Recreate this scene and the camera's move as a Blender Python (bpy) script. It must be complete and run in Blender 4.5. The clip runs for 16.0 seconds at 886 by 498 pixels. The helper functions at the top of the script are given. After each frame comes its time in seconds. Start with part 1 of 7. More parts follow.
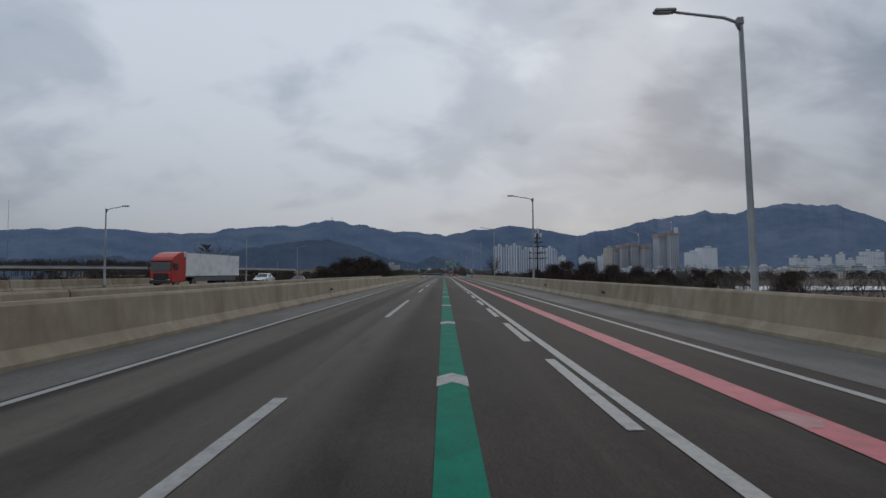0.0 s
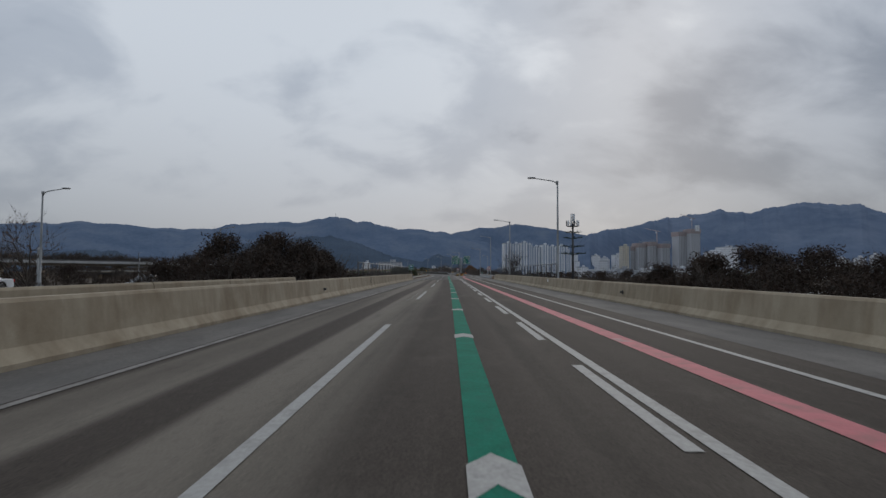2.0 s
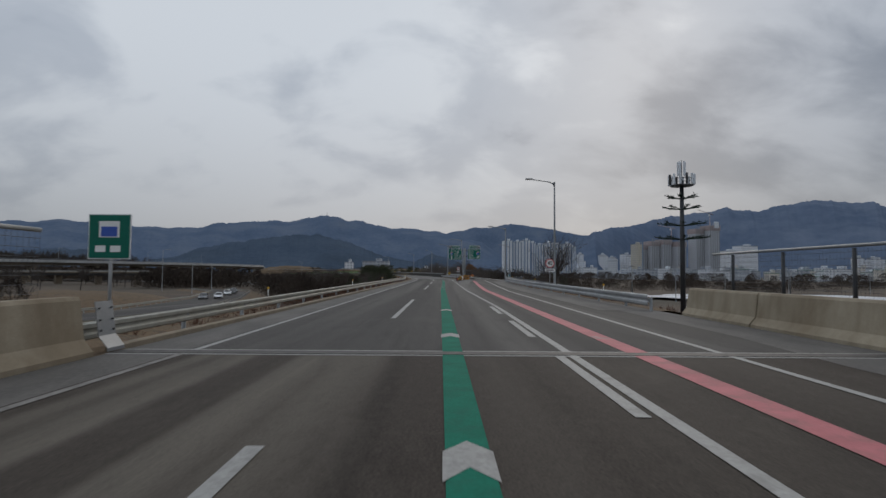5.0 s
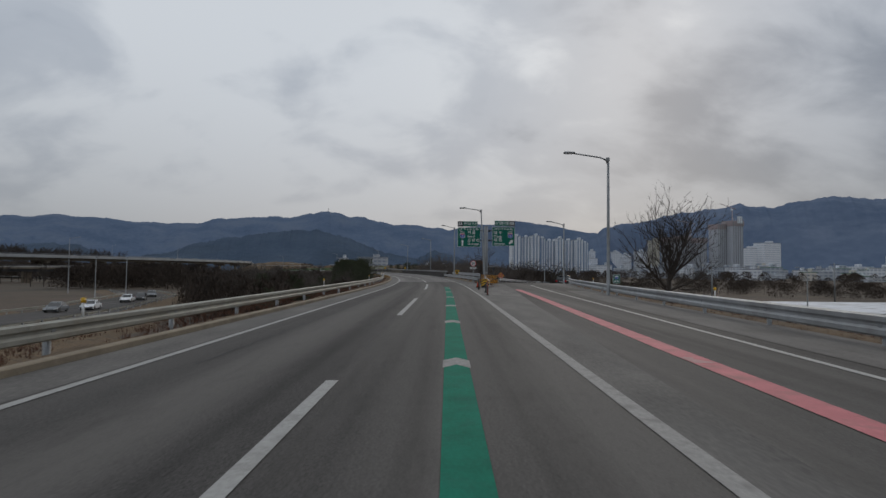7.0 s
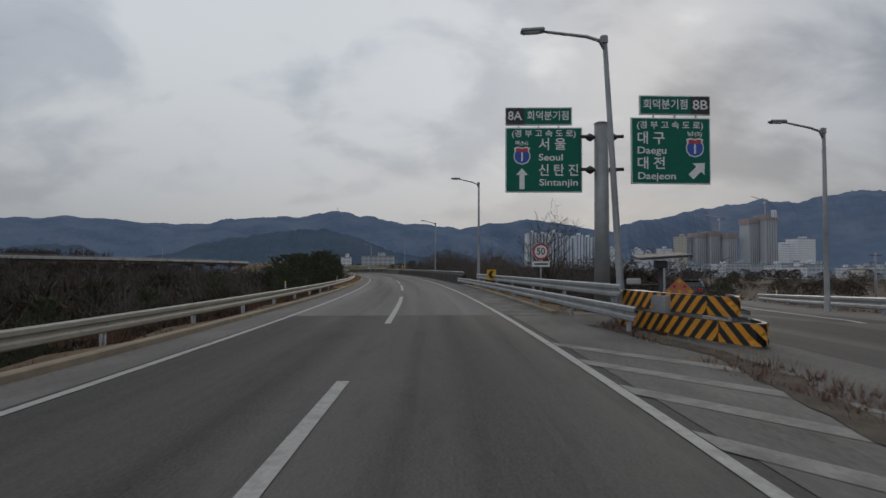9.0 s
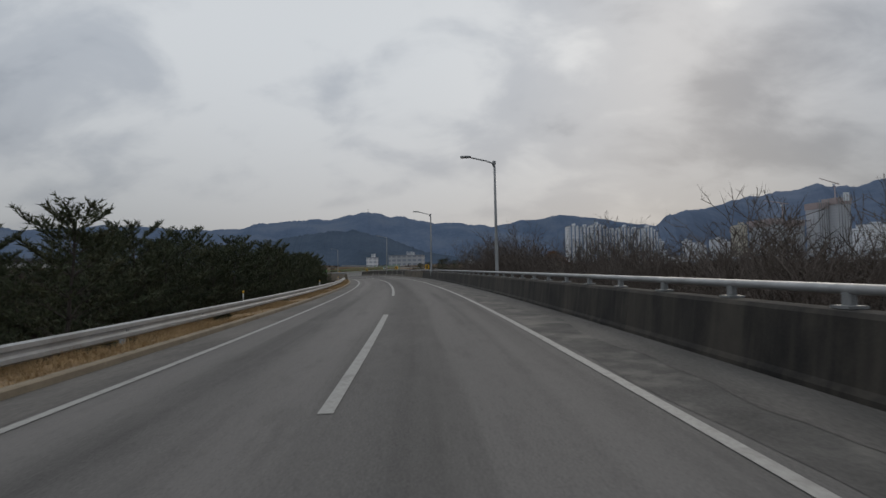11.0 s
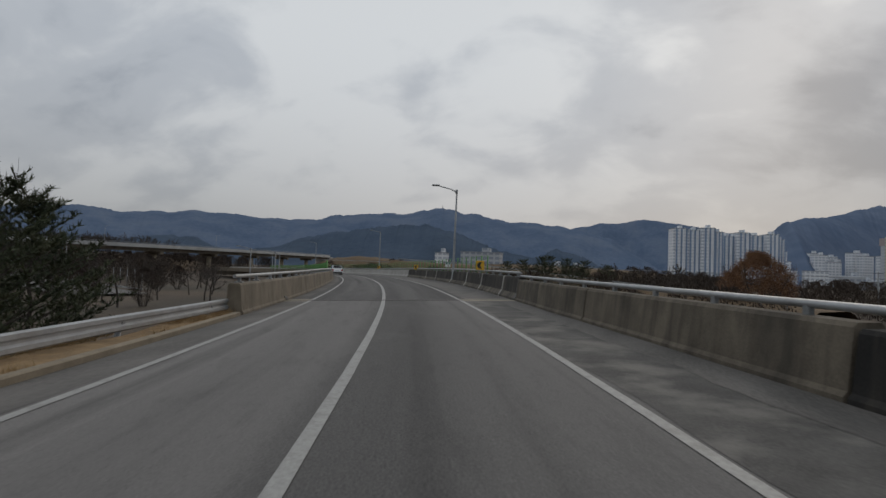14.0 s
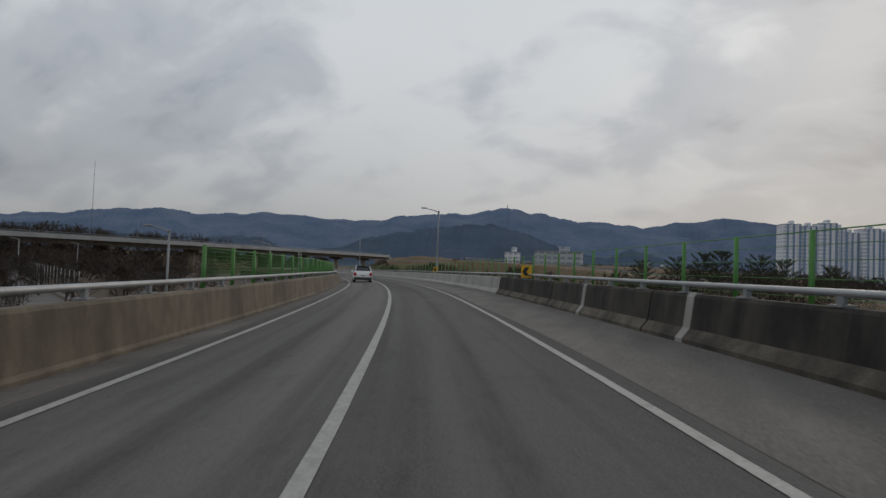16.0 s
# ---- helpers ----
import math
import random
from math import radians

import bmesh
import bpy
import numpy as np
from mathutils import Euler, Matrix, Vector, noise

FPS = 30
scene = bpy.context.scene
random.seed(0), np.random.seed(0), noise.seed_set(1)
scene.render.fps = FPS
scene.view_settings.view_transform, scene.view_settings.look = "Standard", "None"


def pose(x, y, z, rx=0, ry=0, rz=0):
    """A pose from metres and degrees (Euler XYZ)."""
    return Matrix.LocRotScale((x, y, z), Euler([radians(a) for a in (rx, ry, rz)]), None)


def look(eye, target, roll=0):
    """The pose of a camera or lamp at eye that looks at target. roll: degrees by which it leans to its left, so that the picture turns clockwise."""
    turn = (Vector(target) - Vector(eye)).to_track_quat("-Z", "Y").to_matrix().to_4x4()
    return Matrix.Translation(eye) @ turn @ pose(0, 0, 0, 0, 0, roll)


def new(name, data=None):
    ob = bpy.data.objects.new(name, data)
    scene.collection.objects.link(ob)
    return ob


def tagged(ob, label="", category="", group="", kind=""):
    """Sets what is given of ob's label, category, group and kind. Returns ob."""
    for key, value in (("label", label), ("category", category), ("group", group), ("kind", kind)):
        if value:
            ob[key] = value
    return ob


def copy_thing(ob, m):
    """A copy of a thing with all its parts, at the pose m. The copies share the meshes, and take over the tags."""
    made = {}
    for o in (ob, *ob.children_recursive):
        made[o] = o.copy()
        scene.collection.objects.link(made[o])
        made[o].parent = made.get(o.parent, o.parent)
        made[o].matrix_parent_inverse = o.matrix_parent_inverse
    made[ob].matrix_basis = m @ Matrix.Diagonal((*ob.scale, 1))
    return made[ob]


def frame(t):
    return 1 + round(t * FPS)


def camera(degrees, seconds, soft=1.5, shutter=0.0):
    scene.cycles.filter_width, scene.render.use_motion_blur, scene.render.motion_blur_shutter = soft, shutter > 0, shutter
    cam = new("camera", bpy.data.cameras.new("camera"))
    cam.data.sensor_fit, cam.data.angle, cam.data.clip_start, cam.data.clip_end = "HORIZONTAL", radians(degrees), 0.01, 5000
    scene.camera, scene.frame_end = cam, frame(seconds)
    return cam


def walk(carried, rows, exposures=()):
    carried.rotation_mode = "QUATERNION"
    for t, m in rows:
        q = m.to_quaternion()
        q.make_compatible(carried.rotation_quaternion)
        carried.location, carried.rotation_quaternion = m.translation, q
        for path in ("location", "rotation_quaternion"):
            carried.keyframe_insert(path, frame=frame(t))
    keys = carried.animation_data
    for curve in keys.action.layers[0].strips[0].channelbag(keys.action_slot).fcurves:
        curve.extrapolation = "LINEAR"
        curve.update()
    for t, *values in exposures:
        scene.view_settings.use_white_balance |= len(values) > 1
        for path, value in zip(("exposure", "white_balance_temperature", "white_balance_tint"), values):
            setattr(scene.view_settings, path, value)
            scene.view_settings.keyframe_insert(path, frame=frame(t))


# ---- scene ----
cam = camera(79.5, 16.0, shutter=0.05)
# seconds, x, y, z, yaw to the left, pitch up, lean to the left
PATH = [
    (0, 0.00, 0.00, 1.39, 0.09, 2.58, -0.25),
    (0.5, -0.09, 12.52, 1.37, 0.52, 2.60, -0.05),
    (1, -0.17, 25.18, 1.39, 0.89, 2.43, 0.30),
    (1.5, -0.18, 37.92, 1.39, 0.43, 2.44, 0.17),
    (2, -0.24, 50.80, 1.40, 0.66, 2.41, 0.28),
    (2.5, -0.28, 63.80, 1.38, 1.31, 2.39, 0.45),
    (3, -0.28, 76.83, 1.41, -0.24, 2.44, 0.51),
    (3.5, -0.20, 89.91, 1.41, 0.38, 2.48, 0.28),
    (4, -0.20, 102.95, 1.45, -0.05, 2.57, 0.09),
    (6.5, -0.50, 167.35, 1.38, 0.34, 2.22, 0.72),
    (7, -0.43, 178.38, 1.39, 0.36, 2.18, 0.60),
    (7.5, -0.44, 189.26, 1.39, -0.10, 2.14, 0.52),
    (8, -0.47, 199.97, 1.39, 0.36, 2.12, 0.56),
    (8.5, -0.55, 210.44, 1.36, 0.93, 2.16, 0.48),
    (9, -0.81, 220.89, 1.36, 1.52, 2.12, 0.27),
    (11.5, -5.87, 274.61, 1.37, 5.99, 2.00, -0.53),
    (12, -7.62, 285.36, 1.40, 7.14, 1.91, 0.89),
    (12.5, -9.58, 296.06, 1.41, 8.30, 2.04, 1.89),
    (13, -11.53, 306.55, 1.42, 9.42, 1.91, 2.09),
    (13.5, -13.73, 317.04, 1.425, 10.86, 1.88, 2.0),
    (14, -16.27, 327.45, 1.47, 12.73, 1.89, 2.0),
    (14.5, -19.11, 337.69, 1.47, 14.57, 1.73, 2.06),
    (15, -22.31, 347.74, 1.44, 16.22, 1.78, 1.85),
    (15.5, -25.84, 357.68, 1.41, 17.88, 1.70, 1.9),
    (16, -29.65, 367.52, 1.42, 19.58, 1.74, 2.2),
]


def seat(x, y, z, yaw, pitch, lean):
    a, b = radians(yaw), radians(pitch)
    return look((x, y, z), (x - math.sin(a) * math.cos(b), y + math.cos(a) * math.cos(b), z + math.sin(b)), lean)


walk(cam, [(t, seat(*p)) for t, *p in PATH], [(0.0, 0.0, 6300, 10), (2.5, 0.0, 6450, 10), (4.0, 0.0, 6480, 10), (7.0, 0.0, 6620, 10), (9.0, 0.0, 6720, 10), (12.5, 0.06, 6850, 10), (16.0, 0.02, 6880, 10)])

# ---- sky and light: overcast winter afternoon ----
world = bpy.data.worlds.new("world")
scene.world = world
world.use_nodes = True


def sky():
    nt = world.node_tree
    nt.nodes.clear()
    n, ln = nt.nodes.new, nt.links.new
    out, bg = n("ShaderNodeOutputWorld"), n("ShaderNodeBackground")
    ln(bg.outputs[0], out.inputs[0])
    nish = n("ShaderNodeTexSky")
    nish.sky_type, nish.sun_disc = "NISHITA", False
    nish.sun_elevation, nish.sun_rotation = radians(24), radians(20)
    nish.dust_density = 3.0
    tc = n("ShaderNodeTexCoord")
    sep = n("ShaderNodeSeparateXYZ")
    ln(tc.outputs["Generated"], sep.inputs[0])

    def m(op, a, b=None, c=None):
        q = n("ShaderNodeMath")
        q.operation = op
        for i, v in enumerate((a, b, c)):
            if v is None:
                continue
            if isinstance(v, (int, float)):
                q.inputs[i].default_value = v
            else:
                ln(v, q.inputs[i])
        return q.outputs[0]

    up = m("MAXIMUM", sep.outputs[2], 0.0)
    den = m("ADD", up, 0.55)
    comb = n("ShaderNodeCombineXYZ")
    ln(m("DIVIDE", sep.outputs[0], den), comb.inputs[0])
    ln(m("DIVIDE", sep.outputs[1], den), comb.inputs[1])

    def noise_at(scale, detail, rough, shift, stretch=(1, 1, 1)):
        mp = n("ShaderNodeMapping")
        mp.inputs["Location"].default_value = shift
        mp.inputs["Scale"].default_value = stretch
        ln(comb.outputs[0], mp.inputs[0])
        nz = n("ShaderNodeTexNoise")
        nz.inputs["Scale"].default_value = scale
        nz.inputs["Detail"].default_value = detail
        nz.inputs["Roughness"].default_value = rough
        nz.inputs["Distortion"].default_value = 0.25
        ln(mp.outputs[0], nz.inputs["Vector"])
        return nz.outputs["Fac"]

    big = noise_at(1.9, 3.0, 0.45, (1.7, 3.1, 0.0), (1.0, 1.15, 1))
    fine = noise_at(4.3, 6.0, 0.52, (4.2, 0.3, 0.0), (1.0, 1.4, 1))
    mixn = m("MULTIPLY_ADD", fine, 0.64, m("MULTIPLY", big, 0.56))
    # the layer is thinnest a little west of north, thick and dark towards the east
    off = m("ADD", sep.outputs[0], 0.17)
    side = m("SUBTRACT", m("SUBTRACT", 0.025, m("MULTIPLY", m("MULTIPLY", off, off), 0.26)), m("MULTIPLY", m("MAXIMUM", sep.outputs[0], -0.2), 0.10))
    # two heavier banks of cloud in the north-east and a thin bright break beside them
    dens = m("ADD", mixn, side)
    for c, size, amount in (((0.36, 0.86, 0.36), 0.11, -0.06), ((0.56, 0.80, 0.20), 0.06, -0.02), ((-0.33, 0.88, 0.35), 0.05, 0.035), ((-0.07, 0.90, 0.43), 0.03, -0.03), ((0.29, 0.93, 0.24), 0.02, 0.015), ((-0.36, 0.88, 0.32), 0.10, 0.015), ((-0.75, 0.62, 0.25), 0.12, 0.03), ((0.13, 0.90, 0.42), 0.05, -0.04)):
        vm = n("ShaderNodeVectorMath")
        vm.operation = "DOT_PRODUCT"
        ln(tc.outputs["Generated"], vm.inputs[0])
        vm.inputs[1].default_value = c
        near = m("SUBTRACT", 1.0, m("MINIMUM", m("DIVIDE", m("MAXIMUM", m("SUBTRACT", 1.0, vm.outputs["Value"]), 0.0), size), 1.0))
        dens = m("ADD", dens, m("MULTIPLY", m("MULTIPLY", near, near), amount))
    ramp = n("ShaderNodeValToRGB")
    ramp.color_ramp.interpolation = "EASE"
    e = ramp.color_ramp.elements
    e[0].position, e[0].color = 0.27, (0.205, 0.248, 0.315, 1)
    e[1].position, e[1].color = 0.68, (0.59, 0.637, 0.695, 1)
    q = ramp.color_ramp.elements.new(0.50)
    q.color = (0.42, 0.468, 0.538, 1)
    ln(dens, ramp.inputs[0])
    # a paler, warmer band low over the hills, where the layer thins
    low = m("POWER", m("SUBTRACT", 1.0, m("MINIMUM", m("MULTIPLY", up, 2.3), 1.0)), 1.9)
    tint = n("ShaderNodeMixRGB")
    glow = n("ShaderNodeMixRGB")
    glow.inputs[1].default_value, glow.inputs[2].default_value = (0.372, 0.358, 0.358, 1), (0.235, 0.243, 0.256, 1)
    aside = m("ADD", sep.outputs[0], 0.03)
    ln(m("MINIMUM", m("MULTIPLY", m("MULTIPLY", aside, aside), 3.0), 1.0), glow.inputs[0])
    ln(glow.outputs[0], tint.inputs[2])
    ln(m("MULTIPLY", low, 0.9), tint.inputs[0])
    ln(ramp.outputs[0], tint.inputs[1])
    # the clear sky above shows faintly through the layer
    mixs = n("ShaderNodeMixRGB")
    mixs.inputs[0].default_value = 0.03
    scl = n("ShaderNodeMixRGB")
    scl.blend_type = "MULTIPLY"
    scl.inputs[0].default_value = 1.0
    scl.inputs[2].default_value = (0.1, 0.1, 0.1, 1)
    ln(nish.outputs[0], scl.inputs[1])
    ln(tint.outputs[0], mixs.inputs[1])
    ln(scl.outputs[0], mixs.inputs[2])
    ln(mixs.outputs[0], bg.inputs[0])
    bg.inputs[1].default_value = 1.0


sky()
sun_data = bpy.data.lights.new("sun", "SUN")
sun_data.energy, sun_data.angle, sun_data.color = 0.55, radians(30), (1.0, 0.90, 0.79)
sun = new("sun", sun_data)
sun.matrix_world = look((0, 0, 200), (-60, -160, 120))


# ---- materials ----
def material(name, dark, light, rough=0.8, scale=4.0, fine=60.0, bump=0.15, dist=0.01, metal=0.0, spec=0.5, third=None, third_amount=0.5, third_scale=0.8, stretch=(1, 1, 1), rand=0.0, glow=0.0, alpha=1.0):
    """Two colours mixed by coarse and fine noise, an optional third in large stains, and fine relief."""
    mt = bpy.data.materials.new(name)
    mt.use_nodes = True
    nt = mt.node_tree
    n, ln = nt.nodes.new, nt.links.new
    bs = nt.nodes["Principled BSDF"]
    tc = n("ShaderNodeNewGeometry")
    mp = n("ShaderNodeMapping")
    mp.inputs["Scale"].default_value = stretch
    ln(tc.outputs["Position"], mp.inputs[0])

    def nz(sc, det=4.0, r=0.55):
        q = n("ShaderNodeTexNoise")
        q.inputs["Scale"].default_value, q.inputs["Detail"].default_value, q.inputs["Roughness"].default_value = sc, det, r
        ln(mp.outputs[0], q.inputs["Vector"])
        return q.outputs["Fac"]

    a, b = nz(scale), nz(fine, 3.0)
    ad = n("ShaderNodeMath")
    ad.operation = "MULTIPLY_ADD"
    ad.inputs[1].default_value = 0.45
    ln(b, ad.inputs[0])
    half = n("ShaderNodeMath")
    half.operation = "MULTIPLY"
    half.inputs[1].default_value = 0.6
    ln(a, half.inputs[0])
    ln(half.outputs[0], ad.inputs[2])
    last = ad.outputs[0]
    if rand:
        oi = n("ShaderNodeObjectInfo")
        rr = n("ShaderNodeMath")
        rr.operation = "MULTIPLY_ADD"
        rr.inputs[1].default_value = rand
        ln(oi.outputs["Random"], rr.inputs[0])
        sb = n("ShaderNodeMath")
        sb.operation = "SUBTRACT"
        sb.inputs[1].default_value = rand / 2
        ln(last, sb.inputs[0])
        ln(sb.outputs[0], rr.inputs[2])
        last = rr.outputs[0]
    ramp = n("ShaderNodeValToRGB")
    e = ramp.color_ramp.elements
    e[0].position, e[0].color = 0.36, (*dark, 1)
    e[1].position, e[1].color = 0.70, (*light, 1)
    ln(last, ramp.inputs[0])
    col = ramp.outputs[0]
    if third:
        st = n("ShaderNodeValToRGB")
        st.color_ramp.elements[0].position, st.color_ramp.elements[1].position = 0.48, 0.66
        st.color_ramp.elements[1].color = (third_amount,) * 3 + (1,)
        ln(nz(third_scale, 6.0, 0.62), st.inputs[0])
        mx = n("ShaderNodeMixRGB")
        mx.inputs[2].default_value = (*third, 1)
        ln(st.outputs[0], mx.inputs[0])
        ln(col, mx.inputs[1])
        col = mx.outputs[0]
    ln(col, bs.inputs["Base Color"])
    bs.inputs["Roughness"].default_value, bs.inputs["Metallic"].default_value = rough, metal
    bs.inputs["Specular IOR Level"].default_value = spec
    if bump:
        bp = n("ShaderNodeBump")
        bp.inputs["Strength"].default_value, bp.inputs["Distance"].default_value = bump, dist
        ln(b, bp.inputs["Height"])
        ln(bp.outputs[0], bs.inputs["Normal"])
    if glow:
        ln(col, bs.inputs["Emission Color"])
        bs.inputs["Emission Strength"].default_value = glow
    return mt


def plain(name, colour, rough=0.5, metal=0.0, spec=0.5):
    return material(name, tuple(c * 0.9 for c in colour), tuple(min(1, c * 1.08) for c in colour), rough, 6.0, 90.0, 0.04, 0.003, metal, spec)


def glass(name, tintc, rough=0.05):
    mt = bpy.data.materials.new(name)
    mt.use_nodes = True
    bs = mt.node_tree.nodes["Principled BSDF"]
    bs.inputs["Base Color"].default_value = (*tintc, 1)
    bs.inputs["Roughness"].default_value = rough
    bs.inputs["Specular IOR Level"].default_value = 0.8
    return mt




def road_material(name, dark, light, worn, worn_amount, seed, bands=()):
    """Asphalt by the lane's own measure (across, along): grain, wheel tracks, long streaks, stains and a few sealed cracks."""
    mt = bpy.data.materials.new(name)
    mt.use_nodes = True
    nt = mt.node_tree
    n, ln = nt.nodes.new, nt.links.new
    bs = nt.nodes["Principled BSDF"]
    uv = n("ShaderNodeUVMap")
    uv.uv_map = "lane"

    def nz(sx, sy, det=4.0, r=0.55, off=0.0, dist=0.0):
        mp = n("ShaderNodeMapping")
        mp.inputs["Scale"].default_value = (sx, sy, 1)
        mp.inputs["Location"].default_value = (seed + off, seed * 2.3 + off, 0)
        ln(uv.outputs[0], mp.inputs[0])
        q = n("ShaderNodeTexNoise")
        q.inputs["Scale"].default_value, q.inputs["Detail"].default_value, q.inputs["Roughness"].default_value = 1.0, det, r
        q.inputs["Distortion"].default_value = dist
        ln(mp.outputs[0], q.inputs["Vector"])
        return q.outputs["Fac"]

    def step(v, lo, hi, amount=1.0):
        r = n("ShaderNodeValToRGB")
        r.color_ramp.elements[0].position, r.color_ramp.elements[1].position = lo, hi
        r.color_ramp.elements[1].color = (amount, amount, amount, 1)
        ln(v, r.inputs[0])
        return r.outputs[0]

    def mix(fac, a, b):
        q = n("ShaderNodeMixRGB")
        for k, v in enumerate((fac, a, b)):
            if isinstance(v, tuple):
                q.inputs[k].default_value = (*v, 1)
            else:
                ln(v, q.inputs[k])
        return q.outputs[0]

    col = mix(step(nz(38, 38, 3.0, 0.6), 0.3, 0.72), dark, light)
    col = mix(step(nz(0.55, 0.010, 2.0, 0.5, 3.0), 0.44, 0.62, worn_amount), col, worn)
    if bands:
        # wheel tracks worn pale by the years, by their distance from the lane divider
        sp = n("ShaderNodeSeparateXYZ")
        ln(uv.outputs[0], sp.inputs[0])
        sway = n("ShaderNodeMath")
        sway.operation = "MULTIPLY_ADD"
        sway.inputs[1].default_value = 0.5
        ln(nz(0.3, 0.02, 3.0, 0.5, 40.0), sway.inputs[0])
        ln(sp.outputs[0], sway.inputs[2])
        rg = n("ShaderNodeMapRange")
        rg.inputs[1].default_value, rg.inputs[2].default_value = -6.0, 10.0
        ln(sway.outputs[0], rg.inputs[0])
        rp = n("ShaderNodeValToRGB")
        rp.color_ramp.interpolation = "EASE"
        for k, (lat, v) in enumerate(bands):
            el = rp.color_ramp.elements[k] if k < 2 else rp.color_ramp.elements.new(0.5)
            el.position, el.color = (lat + 6.25) / 16, (v, v, v, 1)
        ln(rg.outputs[0], rp.inputs[0])
        am = n("ShaderNodeMath")
        am.operation = "MULTIPLY"
        ln(rp.outputs[0], am.inputs[0])
        ln(step(nz(0.4, 0.016, 3.0, 0.5, 51.0), 0.3, 0.55), am.inputs[1])
        grain = mix(step(nz(38, 38, 3.0, 0.6, 5.0), 0.3, 0.72), tuple(c * 0.72 for c in worn), tuple(c * 1.15 for c in worn))
        col = mix(am.outputs[0], col, grain)
    col = mix(step(nz(1.5, 0.03, 4.0, 0.55, 9.0), 0.5, 0.7, 0.4), col, tuple(c * 0.6 for c in dark))
    col = mix(step(nz(0.5, 0.22, 6.0, 0.62, 17.0), 0.55, 0.72, 0.3), col, tuple(c * 0.75 for c in worn))
    col = mix(step(nz(2.2, 0.5, 5.0, 0.6, 25.0), 0.54, 0.7, 0.22), col, tuple(c * 0.6 for c in dark))
    col = mix(step(nz(9, 5, 5.0, 0.65, 31.0), 0.48, 0.72, 0.12), col, tuple(c * 0.8 for c in worn))
    col = mix(step(nz(11, 4, 5.0, 0.65, 37.0), 0.5, 0.72, 0.16), col, tuple(c * 0.7 for c in dark))
    ln(col, bs.inputs["Base Color"])
    bs.inputs["Roughness"].default_value = 0.8
    bs.inputs["Specular IOR Level"].default_value = 0.12
    bp = n("ShaderNodeBump")
    bp.inputs["Strength"].default_value, bp.inputs["Distance"].default_value = 0.35, 0.01
    ln(nz(55, 55, 2.0, 0.6), bp.inputs["Height"])
    ln(bp.outputs[0], bs.inputs["Normal"])
    return mt


asphalt = road_material("asphalt", (0.033, 0.031, 0.0295), (0.108, 0.101, 0.096), (0.178, 0.166, 0.154), 0.5, 2.0)
pale_asphalt = road_material("pale_asphalt", (0.066, 0.0635, 0.062), (0.146, 0.14, 0.136), (0.262, 0.25, 0.239), 0.3, 7.0, ((-5.5, 0.45), (-3.2, 0.45), (-2.4, 0.65), (-1.6, 0.35), (-0.6, 0.5), (0.2, 0.1), (0.9, 0.0), (1.6, 0.3), (2.3, 0.1), (3.1, 0.0), (9.0, 0.0)))
viaduct_asphalt = road_material("viaduct_asphalt", (0.033, 0.032, 0.032), (0.104, 0.101, 0.1), (0.205, 0.197, 0.19), 0.35, 13.0, ((-5.5, 0.35), (-3.0, 0.5), (-2.0, 0.6), (-1.5, 0.4), (-0.4, 0.55), (0.1, 0.1), (0.6, 0.0), (1.5, 0.18), (2.2, 0.12), (2.8, 0.0), (9.0, 0.0)))
bridge_deck = road_material("bridge_deck_asphalt", (0.025, 0.0198, 0.0162), (0.076, 0.062, 0.052), (0.205, 0.182, 0.152), 0.12, 5.0, ((-5.5, 0.5), (-3.35, 0.5), (-3.2, 0.05), (-2.8, 0.05), (-2.6, 0.9), (-1.8, 0.9), (-1.55, 0.05), (-1.0, 0.05), (-0.8, 0.85), (0.45, 0.7), (1.0, 0.05), (3.4, 0.0), (3.7, 0.12), (4.4, 0.12), (4.7, 0.0), (9.0, 0.0)))
old_deck = road_material("dark_deck_asphalt", (0.021, 0.017, 0.0142), (0.062, 0.052, 0.0445), (0.142, 0.126, 0.107), 0.12, 9.0, ((-5.5, 0.5), (-3.35, 0.5), (-3.2, 0.05), (-2.8, 0.05), (-2.6, 0.9), (-1.8, 0.9), (-1.55, 0.05), (-1.0, 0.05), (-0.8, 0.85), (0.45, 0.7), (1.0, 0.05), (3.4, 0.0), (3.7, 0.12), (4.4, 0.12), (4.7, 0.0), (9.0, 0.0)))
shoulder = material("dusty_shoulder", (0.07, 0.065, 0.06), (0.165, 0.154, 0.142), 0.9, 1.2, 30.0, 0.3, 0.01, third=(0.075, 0.073, 0.07), third_amount=0.6, third_scale=0.5, stretch=(1, 0.3, 1))
white_paint = material("road_paint_white", (0.25, 0.247, 0.235), (0.44, 0.434, 0.412), 0.7, 3.0, 25.0, 0.2, 0.004, third=(0.14, 0.135, 0.125), third_amount=0.6, third_scale=3.0)
dull_paint = material("road_paint_worn", (0.2, 0.195, 0.185), (0.38, 0.37, 0.35), 0.8, 3.0, 25.0, 0.2, 0.004, third=(0.13, 0.125, 0.12), third_amount=0.7, third_scale=3.0)
green_paint = material("road_paint_green", (0.004, 0.125, 0.078), (0.009, 0.195, 0.128), 0.85, 2.0, 30.0, 0.25, 0.004, spec=0.15, third=(0.02, 0.10, 0.075), third_amount=0.4, third_scale=3.0)
worn_pink = material("road_paint_pink_worn", (0.34, 0.17, 0.165), (0.46, 0.27, 0.26), 0.8, 3.0, 30.0, 0.25, 0.004)
faint_paint = material("road_paint_faint", (0.15, 0.142, 0.132), (0.29, 0.275, 0.255), 0.85, 2.5, 25.0, 0.2, 0.004, third=(0.115, 0.108, 0.1), third_amount=0.8, third_scale=1.6)
